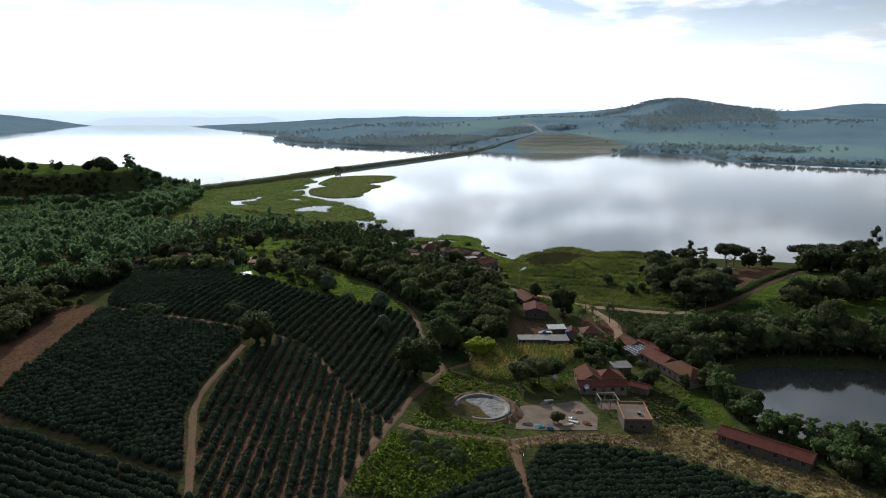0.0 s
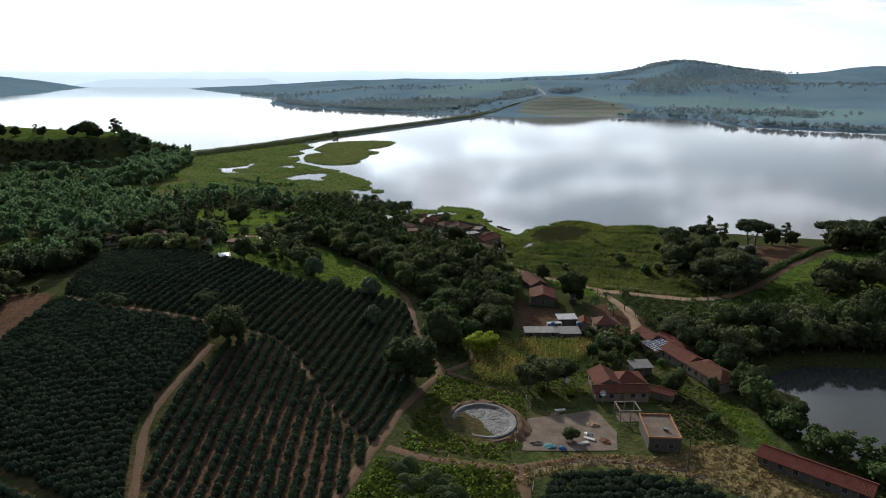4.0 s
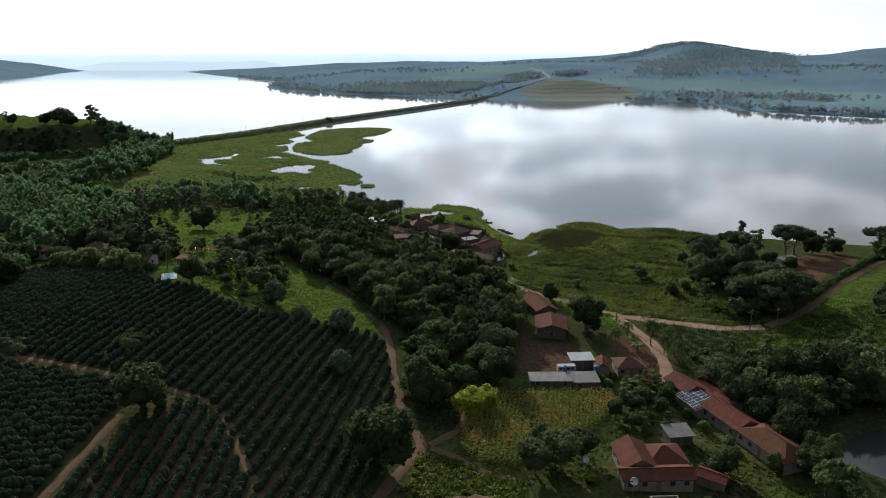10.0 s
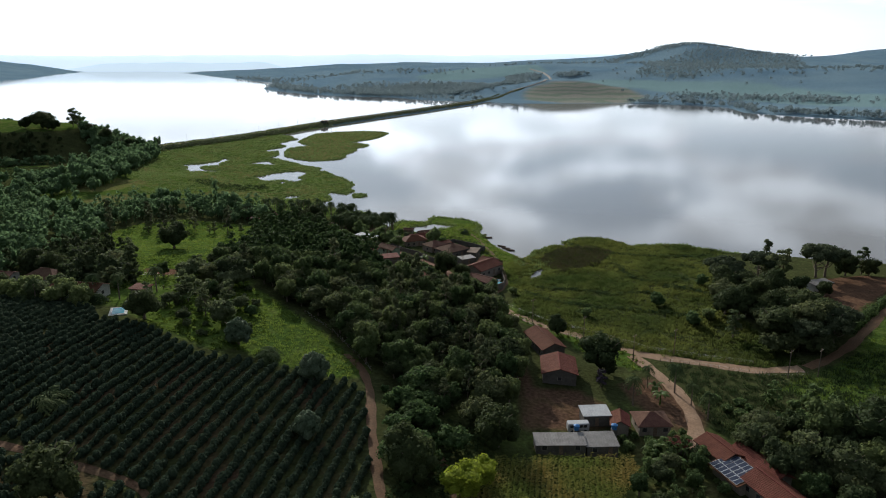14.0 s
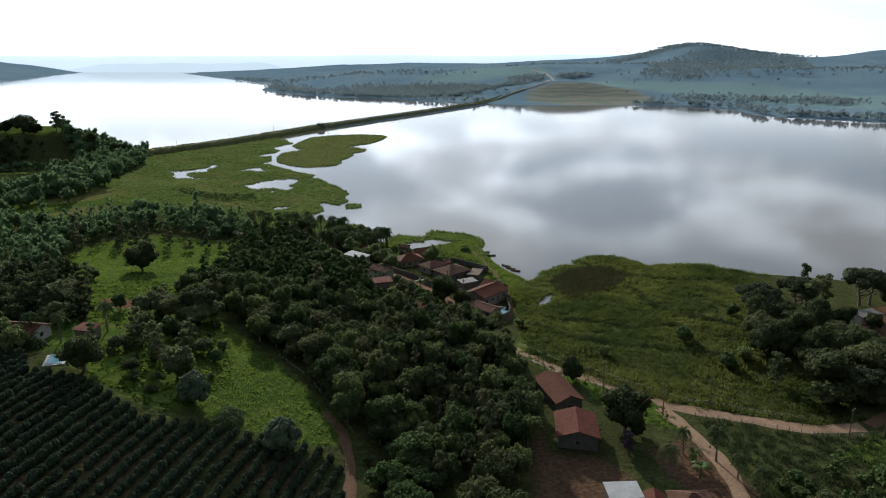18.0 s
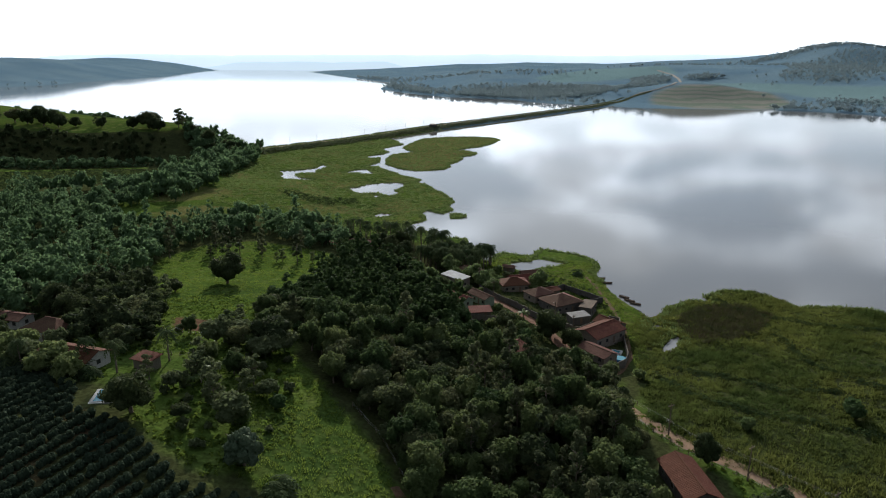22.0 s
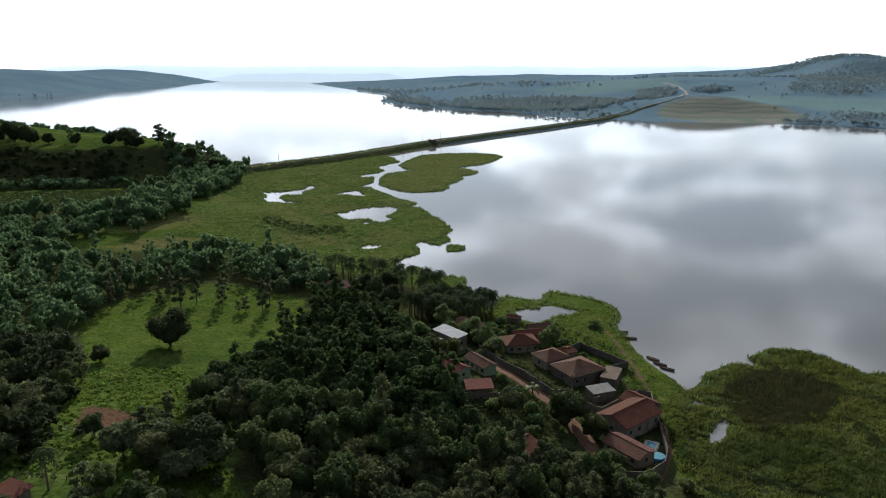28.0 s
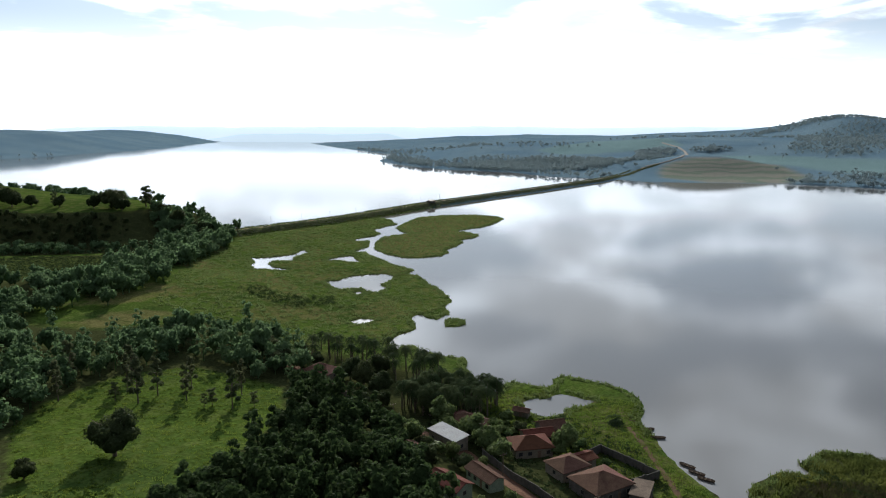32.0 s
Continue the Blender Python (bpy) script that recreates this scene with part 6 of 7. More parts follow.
banana_kinds = [banana_meshes(v) for v in range(3)]
r6 = np.random.default_rng(17)
bananas = list(zip(np.linspace(-147, -143, 22), np.linspace(284, 338, 22)))
bananas += [(48 + i * 1.7, 236 + (i % 3) * 2.2) for i in range(7)] + [(-104 + i * 2.3, 290 - i * 0.7) for i in range(6)] + [(-66, 289), (-64, 291), (-26, 372), (-23, 370), (-33, 404), (-2, 378), (60, 266), (57, 262)]
for x, y in bananas:
    x, y = x + r6.normal(0, 1.2), y + r6.normal(0, 1.2)
    ob = thing("banana_plant", x, y, r6.uniform(0, 360), "banana plant with broad torn green blades", "banana plant", "banana plants", z=lie1(x, y) - 0.1)
    s = r6.uniform(0.9, 1.5)
    ob.matrix_basis = ob.matrix_basis @ Matrix.Diagonal((s, s, s, 1))
    leaf_set, stem = banana_kinds[int(r6.integers(3))]
    part_mesh("stem", stem, ob)
    for leaf in leaf_set:
        part_mesh("leaf", leaf, ob)

# ---- single trees ----
plant("dome_tree", -24, 257.5, 1.15, "dome-shaped tree with silvery-green leaves at the coffee edge", variant=0)
plant("dome_tree", -45, 269, 1.15, variant=1)
plant("dome_tree", -20.5, 233, 1.0, "silvery bush standing among coffee rows", variant=2)
plant("mango_tree", -54.5, 204, 1.1, "round mango tree at the crossing of coffee tracks", variant=0)
plant("mango_tree", -6.8, 197.5, 1.4, "big dark mango tree beside the farm lane", variant=1)
plant("mango_tree", 0.5, 224, 1.1, "dark mango tree by the lane bend", variant=2)
plant("mango_tree", 17.8, 240, 1.05, variant=0)
plant("mango_tree", -103.4, 374.5, 1.22, "lone dark mango tree in the bright pasture", variant=1)
plant("mango_tree", 39.9, 305, 0.6, "small dark tree beside the dirt road", variant=2)
plant("mango_tree", 47.5, 279, 1.2, "dark tree behind the red-roofed shed", variant=0)
plant("mango_tree", -71, 275.5, 0.95, "broad mango tree beside the pool", variant=1)
plant("mango_tree", -112.7, 358, 0.5, "small round tree at the pasture edge", variant=1)
M_LIMELEAF = material("leaf_lime", (0.25, 0.29, 0.03), (0.18, 0.23, 0.03), 3, 0.8, translucent=0.5)


def lime_tree(x, y, size, label):
    ob = plant("spreading_tree", x, y, size, label, variant=12)
    crown = next(c for c in ob.children if c.name.startswith("crown"))
    me = crown.data.copy()
    me.materials.clear()
    me.materials.append(M_LIMELEAF)
    crown.data = me


lime_tree(10, 221, 0.95, "bright yellow-green tree beside the corn")
lime_tree(13.5, 225.5, 0.8, "second bright yellow-green tree beside the corn")
lime_tree(33, 199.5, 0.3, "small lime-green bush by the yard")
lime_tree(-48.5, 421.5, 0.35, "yellow-green bush beside the street")
M_PURPLE = material("purple_blossom", (0.10, 0.06, 0.12), (0.06, 0.07, 0.05), 2, 0.9, translucent=0.3)


def blossom_tree(x, y, size, label):
    ob = plant("airy_tree", x, y, size, label, variant=11)
    crown = next(c for c in ob.children if c.name.startswith("crown"))
    me = crown.data.copy()
    me.materials.clear()
    me.materials.append(M_PURPLE)
    crown.data = me


blossom_tree(46, 270.5, 0.6, "small tree with purple blossom near the barn")
YARD_TREES = [("spreading_tree", 28.9, 175, 0.36), ("spreading_tree", 22.5, 201, 0.75), ("spreading_tree", 28, 203.5, 0.85), ("broadleaf_tree", 25, 207, 0.7), ("spreading_tree", 33, 208, 0.7), ("mango_tree", 60.5, 204, 0.55), ("shrub", 65, 188, 0.9),
              ("broadleaf_tree", 55, 228, 0.6), ("spreading_tree", 49, 230, 0.65), ("spreading_tree", 53, 235, 0.6), ("broadleaf_tree", 44, 226, 0.6), ("spreading_tree", 47, 222, 0.55), ("shrub", 50, 240, 1.0), ("shrub", 46, 242, 1.0),
              ("shrub", 54, 240, 1.1), ("broadleaf_tree", 58, 234, 0.6), ("mango_tree", 59.5, 238.5, 0.42), ("shrub", 61, 228, 1.0), ("shrub", 63, 222, 1.0), ("shrub", 66, 215, 1.0)]
for k, x, y, s in YARD_TREES:
    plant(k, x, y, s * (1.25 if y < 210 else 0.95))
RIGHT = [("umbrella_tree", 122, 356, 1.0), ("umbrella_tree", 150, 362, 1.1), ("tall_tree", 127, 362, 0.9), ("airy_tree", 134, 362, 1.1), ("umbrella_tree", 105, 343, 0.9), ("mango_tree", 110, 330, 0.9), ("mango_tree", 118, 336, 0.8),
         ("mango_tree", 112, 316, 0.85), ("mango_tree", 121, 317, 0.8), ("spreading_tree", 104, 300, 1.2), ("spreading_tree", 114, 301, 1.2), ("spreading_tree", 122, 307, 1.1), ("umbrella_tree", 109, 293, 0.8), ("umbrella_tree", 118, 296, 0.8),
         ("mango_tree", 160, 366, 0.75), ("airy_tree", 168, 369, 1.0), ("umbrella_tree", 184, 355, 1.2), ("umbrella_tree", 196, 358, 1.2), ("umbrella_tree", 208, 352, 1.3), ("tall_tree", 214, 350, 1.2), ("umbrella_tree", 190, 342, 1.0),
         ("mango_tree", 200, 335, 1.0), ("mango_tree", 212, 338, 1.0), ("spreading_tree", 222, 345, 1.3), ("spreading_tree", 236, 350, 1.3), ("spreading_tree", 150, 292, 1.2), ("spreading_tree", 160, 288, 1.3), ("mango_tree", 170, 290, 1.1),
         ("mango_tree", 182, 292, 1.1), ("spreading_tree", 143, 284, 1.1), ("mango_tree", 194, 296, 1.1), ("airy_tree", 92, 303, 0.9), ("shrub", 84, 314, 1.3), ("shrub", 90, 318, 1.2), ("shrub", 52, 322, 0.9), ("shrub", 100, 352, 1.2),
         ("mango_tree", 97, 322, 0.7), ("spreading_tree", 99, 330, 0.9), ("shrub", 78, 332, 1.4), ("mango_tree", 129, 340, 0.55), ("mango_tree", 137, 338, 0.45)]
RIGHT += [("umbrella_tree", 106, 348, 1.05), ("mango_tree", 103, 338, 0.85), ("spreading_tree", 110, 340, 1.0), ("airy_tree", 124, 352, 1.15), ("mango_tree", 101, 321, 0.75), ("mango_tree", 109, 318, 0.7), ("mango_tree", 122, 311, 0.75), ("umbrella_tree", 120, 300, 0.95), ("spreading_tree", 111, 296, 0.9),
          ("mango_tree", 169, 366, 0.62), ("umbrella_tree", 146, 361, 1.15)]
for k, x, y, s in RIGHT:
    plant(k, x, y, s * 1.3, group="trees by the red yard")
POND_TREES = [(76, 246, 0.8), (88, 244, 1.0), (95, 240, 1.0), (102, 243, 1.1), (110, 241, 1.1), (118, 244, 1.1), (126, 241, 1.1), (134, 243, 1.1), (142, 240, 1.1), (150, 244, 1.1), (160, 236, 1.1),
              (92, 232, 0.8), (103, 235, 0.9), (113, 234, 0.9), (122, 234, 0.9), (132, 233, 0.9), (146, 232, 0.9), (172, 224, 1.0), (178, 212, 1.0), (184, 226, 1.1), (84, 225, 0.8), (80, 192, 0.7), (83, 187, 0.7), (78.5, 198, 0.75),
              (90, 176, 0.75), (94, 168, 0.7), (86, 181, 0.6), (99, 163, 0.8), (106, 160, 0.9), (112, 162, 0.9), (118, 160, 0.9), (82, 211, 0.7), (79, 205, 0.7), (90, 225, 0.75), (97, 229, 0.8), (74, 232, 0.8), (76, 224, 0.8), (80, 216, 0.85), (72, 241, 0.8), (79, 234, 0.9), (85, 230, 0.9), (101, 155, 0.7), (95, 160, 0.6), (125, 160, 1.0), (135, 165, 1.0), (90, 153, 0.6), (108, 150, 0.8), (72, 206, 0.4)]
POND_TREES += [(90 + 6 * i, 231.5 + 1.2 * (i % 3) - max(0, i - 8) * 2.6, 0.62 + 0.1 * (i % 4)) for i in range(14)]
for i, (x, y, s) in enumerate(POND_TREES):
    plant(("spreading_tree", "broadleaf_tree", "mango_tree", "spreading_tree", "airy_tree")[i % 5], x, y, s * (1.35 if y > 228 else 1.1), group="trees round the farm pond")
HILL_GARDEN = [("airy_tree", -58, 283, 0.95), ("spreading_tree", -61.5, 277, 0.5), ("broadleaf_tree", -105, 336, 0.8), ("mango_tree", -110, 364, 0.5), ("broadleaf_tree", -83.6, 318, 0.6), ("airy_tree", -66, 292, 0.9), ("airy_tree", -72, 306, 0.7), ("spreading_tree", -101, 323, 0.9), ("mango_tree", -121, 325, 0.8),
               ("spreading_tree", -128, 330, 1.0), ("mango_tree", -135, 333, 0.9), ("mango_tree", -116, 334, 0.7), ("broadleaf_tree", -106, 306, 0.6), ("shrub", -90, 300, 1.2), ("shrub", -86, 306, 1.0), ("mango_tree", -128, 305, 0.7), ("spreading_tree", -150, 318, 0.9), ("spreading_tree", -158, 312, 0.9),
               ("airy_tree", -76, 289, 0.7), ("shrub", -51, 281, 1.1), ("shrub", -48, 290, 1.2), ("airy_tree", -56, 296, 0.9), ("broadleaf_tree", -68, 330, 0.8), ("broadleaf_tree", -72, 338, 0.9), ("spreading_tree", -88, 343, 0.9), ("spreading_tree", -82, 352, 0.9), ("mango_tree", -60, 300, 0.5), ("mango_tree", -95, 310, 0.5), ("broadleaf_tree", -64, 312, 0.6)]
HILL_GARDEN += [("spreading_tree", -99, 318, 0.8), ("broadleaf_tree", -111, 325, 0.8), ("mango_tree", -106, 329, 0.55), ("airy_tree", -74, 319, 0.9), ("broadleaf_tree", -69, 301, 0.7), ("mango_tree", -119, 362, 0.55), ("spreading_tree", -135, 362, 0.9), ("spreading_tree", -120, 348, 0.8), ("mango_tree", -98, 310, 0.45),
                ("spreading_tree", -68, 313, 0.8), ("broadleaf_tree", -62, 299, 0.7), ("spreading_tree", -61, 316, 1.2), ("spreading_tree", -144, 356, 1.0), ("broadleaf_tree", -118, 338, 0.85), ("spreading_tree", -126, 354, 0.8), ("airy_tree", -92, 302, 0.8), ("broadleaf_tree", -128, 342, 0.9), ("spreading_tree", -122, 372, 0.6)]
for k, x, y, s in HILL_GARDEN:
    if max(inside_distance(np.array([x]), np.array([y]), loop)[0] for loop in (PASTURE, GARDEN_BED, GARDEN_LAWN)) < 0:
        plant(k, x, y, s)
FIELD_TREES = [(-144, 405, 0.9), (-152, 420, 1.0), (-129.7, 410.4, 0.7), (-132.6, 420, 0.8), (-122, 410, 1.1), (-121, 418, 0.9), (-111, 417, 0.8), (-103, 413, 0.5), (-101, 414, 0.7), (-95, 414.5, 0.9), (-90, 418, 0.6), (-144, 384, 0.6), (-137, 428, 0.9), (-116, 428, 0.8), (-98, 426, 0.8)]
for x, y, s in FIELD_TREES:
    plant("tall_tree" if s > 0.75 else "airy_tree", x, y, s, "thin tree with light foliage in the pasture", "trees in the pasture")
VILLAGE_TREES = [("mango_tree", -44, 407, 0.65), ("mango_tree", 5.5, 366, 1.05), ("mango_tree", -33, 392, 0.7), ("spreading_tree", -8, 366, 0.8), ("mango_tree", 12, 362, 0.7), ("spreading_tree", -60, 426, 0.7), ("broadleaf_tree", -20, 398, 0.4), ("broadleaf_tree", -28, 400, 0.6), ("spreading_tree", -24, 396, 0.6), ("spreading_tree", -36, 404, 0.6), ("shrub", -12, 383, 1.1), ("shrub", -8, 374, 1.4), ("shrub", -12, 366, 1.4),
                 ("shrub", -3, 368, 1.4), ("shrub", -2, 361, 1.5), ("broadleaf_tree", -2, 353, 0.6), ("shrub", -18, 380, 0.7), ("spreading_tree", -13, 425, 0.5), ("mango_tree", -66, 448, 0.8), ("mango_tree", -58, 440, 0.8), ("mango_tree", -55, 432, 0.6), ("mango_tree", -72, 452, 0.8), ("shrub", -16, 420, 1.0), ("shrub", 10, 410, 0.9), ("shrub", 3, 418, 1.0), ("shrub", -2, 434, 1.2),
                 ("spreading_tree", 15, 349, 0.7), ("broadleaf_tree", 22, 341, 0.7), ("shrub", 30, 345, 1.2), ("mango_tree", -40, 430, 0.7), ("mango_tree", -64, 458, 0.9), ("spreading_tree", -98, 455, 0.9), ("spreading_tree", -108, 468, 0.9), ("spreading_tree", -88, 462, 0.7)]
for k, x, y, s in VILLAGE_TREES:
    plant(k, x, y, s)
# on the wooded hill by the causeway
for k, x, y, s in (("spreading_tree", -358, 722, 2.4), ("mango_tree", -345, 716, 1.3), ("airy_tree", -337, 735, 2.2), ("airy_tree", -331, 732, 2.0), ("mango_tree", -397, 712, 1.0), ("airy_tree", -408, 720, 1.3), ("mango_tree", -440, 712, 1.6), ("mango_tree", -458, 716, 1.9), ("mango_tree", -480, 722, 1.6), ("spreading_tree", -500, 730, 2.0), ("mango_tree", -475, 735, 1.5), ("spreading_tree", -520, 726, 1.8), ("mango_tree", -350, 716, 1.2), ("mango_tree", -368, 714, 1.1), ("mango_tree", -425, 715, 1.1),
                   ("mango_tree", -318, 730, 1.3), ("mango_tree", -306, 728, 1.4), ("mango_tree", -290, 733, 1.4), ("mango_tree", -282, 728, 1.3), ("mango_tree", -278, 718, 1.2), ("mango_tree", -298, 716, 1.2)):
    plant(k, x, y, s, sink=0.5 * s)

# ---- far woods, hedges, reeds, grass, corn ----
rw = np.random.default_rng(21)
band = [(-300, 505), (-262, 515), (-232, 512), (-205, 520), (-205, 552), (-222, 590), (-238, 650), (-245, 690), (-262, 735), (-290, 720), (-280, 660), (-262, 600), (-240, 545), (-300, 535)]
bx_, by_ = scatter(band, 6.5, rw)
k = (bx_ > -256) | (rw.uniform(0, 1, len(bx_)) > 0.7)
bx_, by_ = bx_[k], by_[k]
woods("wood_bank", bx_, by_, ["mango_tree", "broadleaf_tree", "spreading_tree"], 1.0, 0.12, "dark belt of trees below the hill", M_OLIVE)
sx_, sy_ = scatter([(-330, 742), (-285, 752), (-262, 735), (-280, 690), (-300, 690), (-322, 716)], 7, rw)
woods("wood_hillside", sx_, sy_, ["mango_tree", "spreading_tree"], 1.0, 0.12, "trees on the hillside by the causeway", M_OLIVE)
hx_, hy_ = scatter([(-490, 642), (-404, 650), (-370, 654), (-339, 661), (-312, 673), (-285, 690), (-300, 668), (-316, 653), (-341, 641), (-362, 634), (-384, 629), (-480, 614)], 4.5, rw)
woods("hedge_hill", hx_, hy_, ["shrub", "shrub", "spreading_tree"], 0.75, 0.12, "bushes along the foot of the hill", M_OLIVE, 0.45)
# Dark scrub added to give the smooth scarp the tone of its shade.
ex_, ey_ = scatter([(-600, 722), (-443, 689), (-407, 683), (-380, 686), (-351, 700), (-337, 712), (-318, 690), (-340, 666), (-372, 660), (-404, 656), (-600, 650)], 6.5, rw)
woods("wood_scarp", ex_, ey_, ["spreading_tree", "shrub", "mango_tree"], 0.62, 0.14, "dark scrub added for the shade of the steep hillside", LEAVES["mango_tree"], 0.4)
x, y = scatter(HILL_FIELD, 2.4, rw)
hill_crop = (x, y)


def fringe(loop_a, loop_b, n, r):
    """Places along a line with a sideways spread."""
    pts = np.array(loop_a, float)
    seg = np.r_[0, np.cumsum(np.hypot(*np.diff(pts, axis=0).T))]
    s = r.uniform(0, seg[-1], n)
    return np.interp(s, seg, pts[:, 0]) + r.normal(0, loop_b, n), np.interp(s, seg, pts[:, 1]) + r.normal(0, loop_b, n)


def dry(x, y, z0=0.15):
    k = lie(x, y) > z0
    return x[k], y[k]


# Haze is put into this leaf colour: far paler and bluer than real leaves.
M_FARWOOD = material("leaf_far_haze", (0.188, 0.243, 0.264), (0.218, 0.273, 0.286), 30, 0.95, translucent=0.45, spec=0.1)
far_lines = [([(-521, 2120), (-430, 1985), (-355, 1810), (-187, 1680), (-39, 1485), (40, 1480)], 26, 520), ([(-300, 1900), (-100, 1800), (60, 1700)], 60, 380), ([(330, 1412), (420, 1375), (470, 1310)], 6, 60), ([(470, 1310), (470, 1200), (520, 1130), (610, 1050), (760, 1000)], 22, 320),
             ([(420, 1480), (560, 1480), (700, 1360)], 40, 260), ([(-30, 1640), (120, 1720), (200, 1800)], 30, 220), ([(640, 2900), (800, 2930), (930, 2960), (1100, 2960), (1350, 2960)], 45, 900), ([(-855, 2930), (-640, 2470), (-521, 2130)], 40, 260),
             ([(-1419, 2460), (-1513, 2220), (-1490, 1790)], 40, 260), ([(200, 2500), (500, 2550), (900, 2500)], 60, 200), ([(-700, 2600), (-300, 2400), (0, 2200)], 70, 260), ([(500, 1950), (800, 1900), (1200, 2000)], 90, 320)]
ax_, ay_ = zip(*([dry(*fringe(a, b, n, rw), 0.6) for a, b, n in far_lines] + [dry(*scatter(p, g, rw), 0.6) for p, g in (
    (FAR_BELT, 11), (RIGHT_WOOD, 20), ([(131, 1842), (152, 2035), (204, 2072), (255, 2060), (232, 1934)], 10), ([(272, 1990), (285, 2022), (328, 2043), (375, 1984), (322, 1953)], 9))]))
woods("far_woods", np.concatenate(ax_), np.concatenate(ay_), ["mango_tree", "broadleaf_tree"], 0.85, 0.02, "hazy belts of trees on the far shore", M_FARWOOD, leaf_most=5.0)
vx_, vy_ = dry(*fringe([(-900, 1110), (-656, 1030), (-464, 915), (-356, 850), (-300, 765)], 14, 200, rw), 0.5)
woods("wood_shore", vx_, vy_, ["mango_tree", "spreading_tree"], 1.0, 0.11, "trees along the hidden shore", M_OLIVE)


def blades(name, x, y, tall, spread, count, mat, label, seed, category="grass", lean=0.35, width=0.09):
    """Grass or sedge: narrow upright blades that lean out of their tussock, one mesh."""
    r = np.random.default_rng(seed)
    n = len(x) * count
    s = np.repeat(r.uniform(0.55, 1.4, len(x)), count)
    a, q = r.uniform(0, 6.283, n), spread * np.sqrt(r.uniform(0, 1, n)) * s
    out = np.stack([np.cos(a), np.sin(a)], -1)
    foot = np.stack([np.repeat(x, count), np.repeat(y, count)], -1) + out * q[:, None]
    z = np.repeat(np.maximum(lie(x, y), 0.0), count)
    h = tall * s * r.uniform(0.6, 1.15, n) * (1.1 - 0.45 * (q / (spread * s + 1e-6)))
    turn = r.uniform(0, 6.283, n)
    side = np.stack([np.cos(turn), np.sin(turn)], -1) * (width * r.uniform(0.6, 1.4, n))[:, None]
    top = foot + out * (lean * h)[:, None] + r.normal(0, 0.08, (n, 2)) * tall
    low, high = (z - 0.05)[:, None], (z + h)[:, None]
    v = np.stack([np.hstack([foot - side, low]), np.hstack([foot + side, low]), np.hstack([top + side * 0.45, high]), np.hstack([top - side * 0.45, high])], 1).reshape(-1, 3)
    return tagged(new(name, mesh_np(name, v, np.arange(n * 4).reshape(-1, 4), mat)), label, category, kind="stuff")


def tufts(name, x, y, tall, wide, blades, mat, label, seed, category="grass", droop=0.5, size=0.42, lift=0.3):
    """Clumps of upright leaf sprays, one mesh."""
    r = np.random.default_rng(seed)
    n = len(x)
    z = np.maximum(lie(x, y), 0.0)
    s = r.uniform(0.6, 1.4, n)
    d = ball(r, n * blades)
    d[:, 2] = np.abs(d[:, 2])
    sv = np.repeat(s, blades)
    at = np.stack([np.repeat(x, blades) + d[:, 0] * wide * sv, np.repeat(y, blades) + d[:, 1] * wide * sv, np.repeat(z, blades) + d[:, 2] * tall * sv * 0.8 + 0.05], -1)
    v, f = leaf_quads(at, d + [0, 0, lift], min(size, min(wide, tall * 1.6) * 0.9), r, loose=droop)
    return tagged(new(name, mesh_np(name, v, f, mat)), label, category, kind="stuff")


M_REED = material("reed", (0.098, 0.140, 0.049), (0.144, 0.184, 0.065), 16, 0.9, translucent=0.5, spec=0.0)
M_TUFT = material("grass_tuft", (0.071, 0.117, 0.020), (0.115, 0.150, 0.028), 12, 0.9, translucent=0.7, spec=0.0)
M_MEADOW = material("meadow_grass_blades", (0.034, 0.050, 0.014), (0.084, 0.095, 0.024), 34, 0.9, translucent=0.85, spec=0.0, spread=0.11)
M_HEDGE = material("hedge_leaf", (0.062, 0.100, 0.031), (0.090, 0.128, 0.044), 5, 0.7, translucent=0.5, spec=0.1)
M_WEED = material("weeds_dark", (0.037, 0.058, 0.024), (0.055, 0.076, 0.030), 10, 0.9, translucent=0.25, spec=0.0)
rt = np.random.default_rng(31)
# Pale grey-green chosen to put distance haze into the causeway growth.
M_BANK = material("bank_growth", (0.105, 0.124, 0.068), (0.135, 0.152, 0.088), 18, 0.9, translucent=0.5, spec=0.0)
bx_, by_ = fringe([(p[0] + 7, p[1] - 4) for p in CAUSEWAY[:-1] + [(72, 1494), (112, 1570), (150, 1598)]], 2.6, 4300, rt)
tufts("causeway_bushes", *dry(bx_, by_, 0.3), 1.1, 1.3, 9, M_BANK, "low bushes along the causeway bank", 21, "bushes", size=0.8)
bx_, by_ = fringe([(p[0] - 6.5, p[1] + 4) for p in CAUSEWAY[:-1] + [(72, 1494), (112, 1570)]], 1.0, 1750, rt)
tufts("causeway_hedge", *dry(bx_, by_, 0.3), 1.5, 1.2, 9, M_BANK, "hedge on the far side of the causeway", 22, "hedge", size=0.8)
tufts("hill_crop", *hill_crop, 0.6, 0.9, 5, M_WEED, "dark-green crop on the field below the hill", 23, "crop", size=0.6)
x, y = scatter([(-165, 572), (-143, 560), (-118, 566), (-112, 550), (-130, 538), (-152, 546), (-168, 560)], 2.6, rt)
tufts("marsh_scrub", x, y, 1.3, 1.1, 14, M_WEED, "dark scrub clumps in the marsh", 24, "scrub", size=0.5)
BROWN_PATCH = [(47, 398), (54, 408), (62, 412), (72, 414), (79, 404), (72, 388), (62, 380), (51, 376), (46, 386)]
x, y = scatter(MARSH_FIELD, 1.25, rt)
k = (waves(x, y, 16, 4) + rt.normal(0, 0.5, len(x))) > -0.7
x, y = dry(x[k], y[k], 0.05)
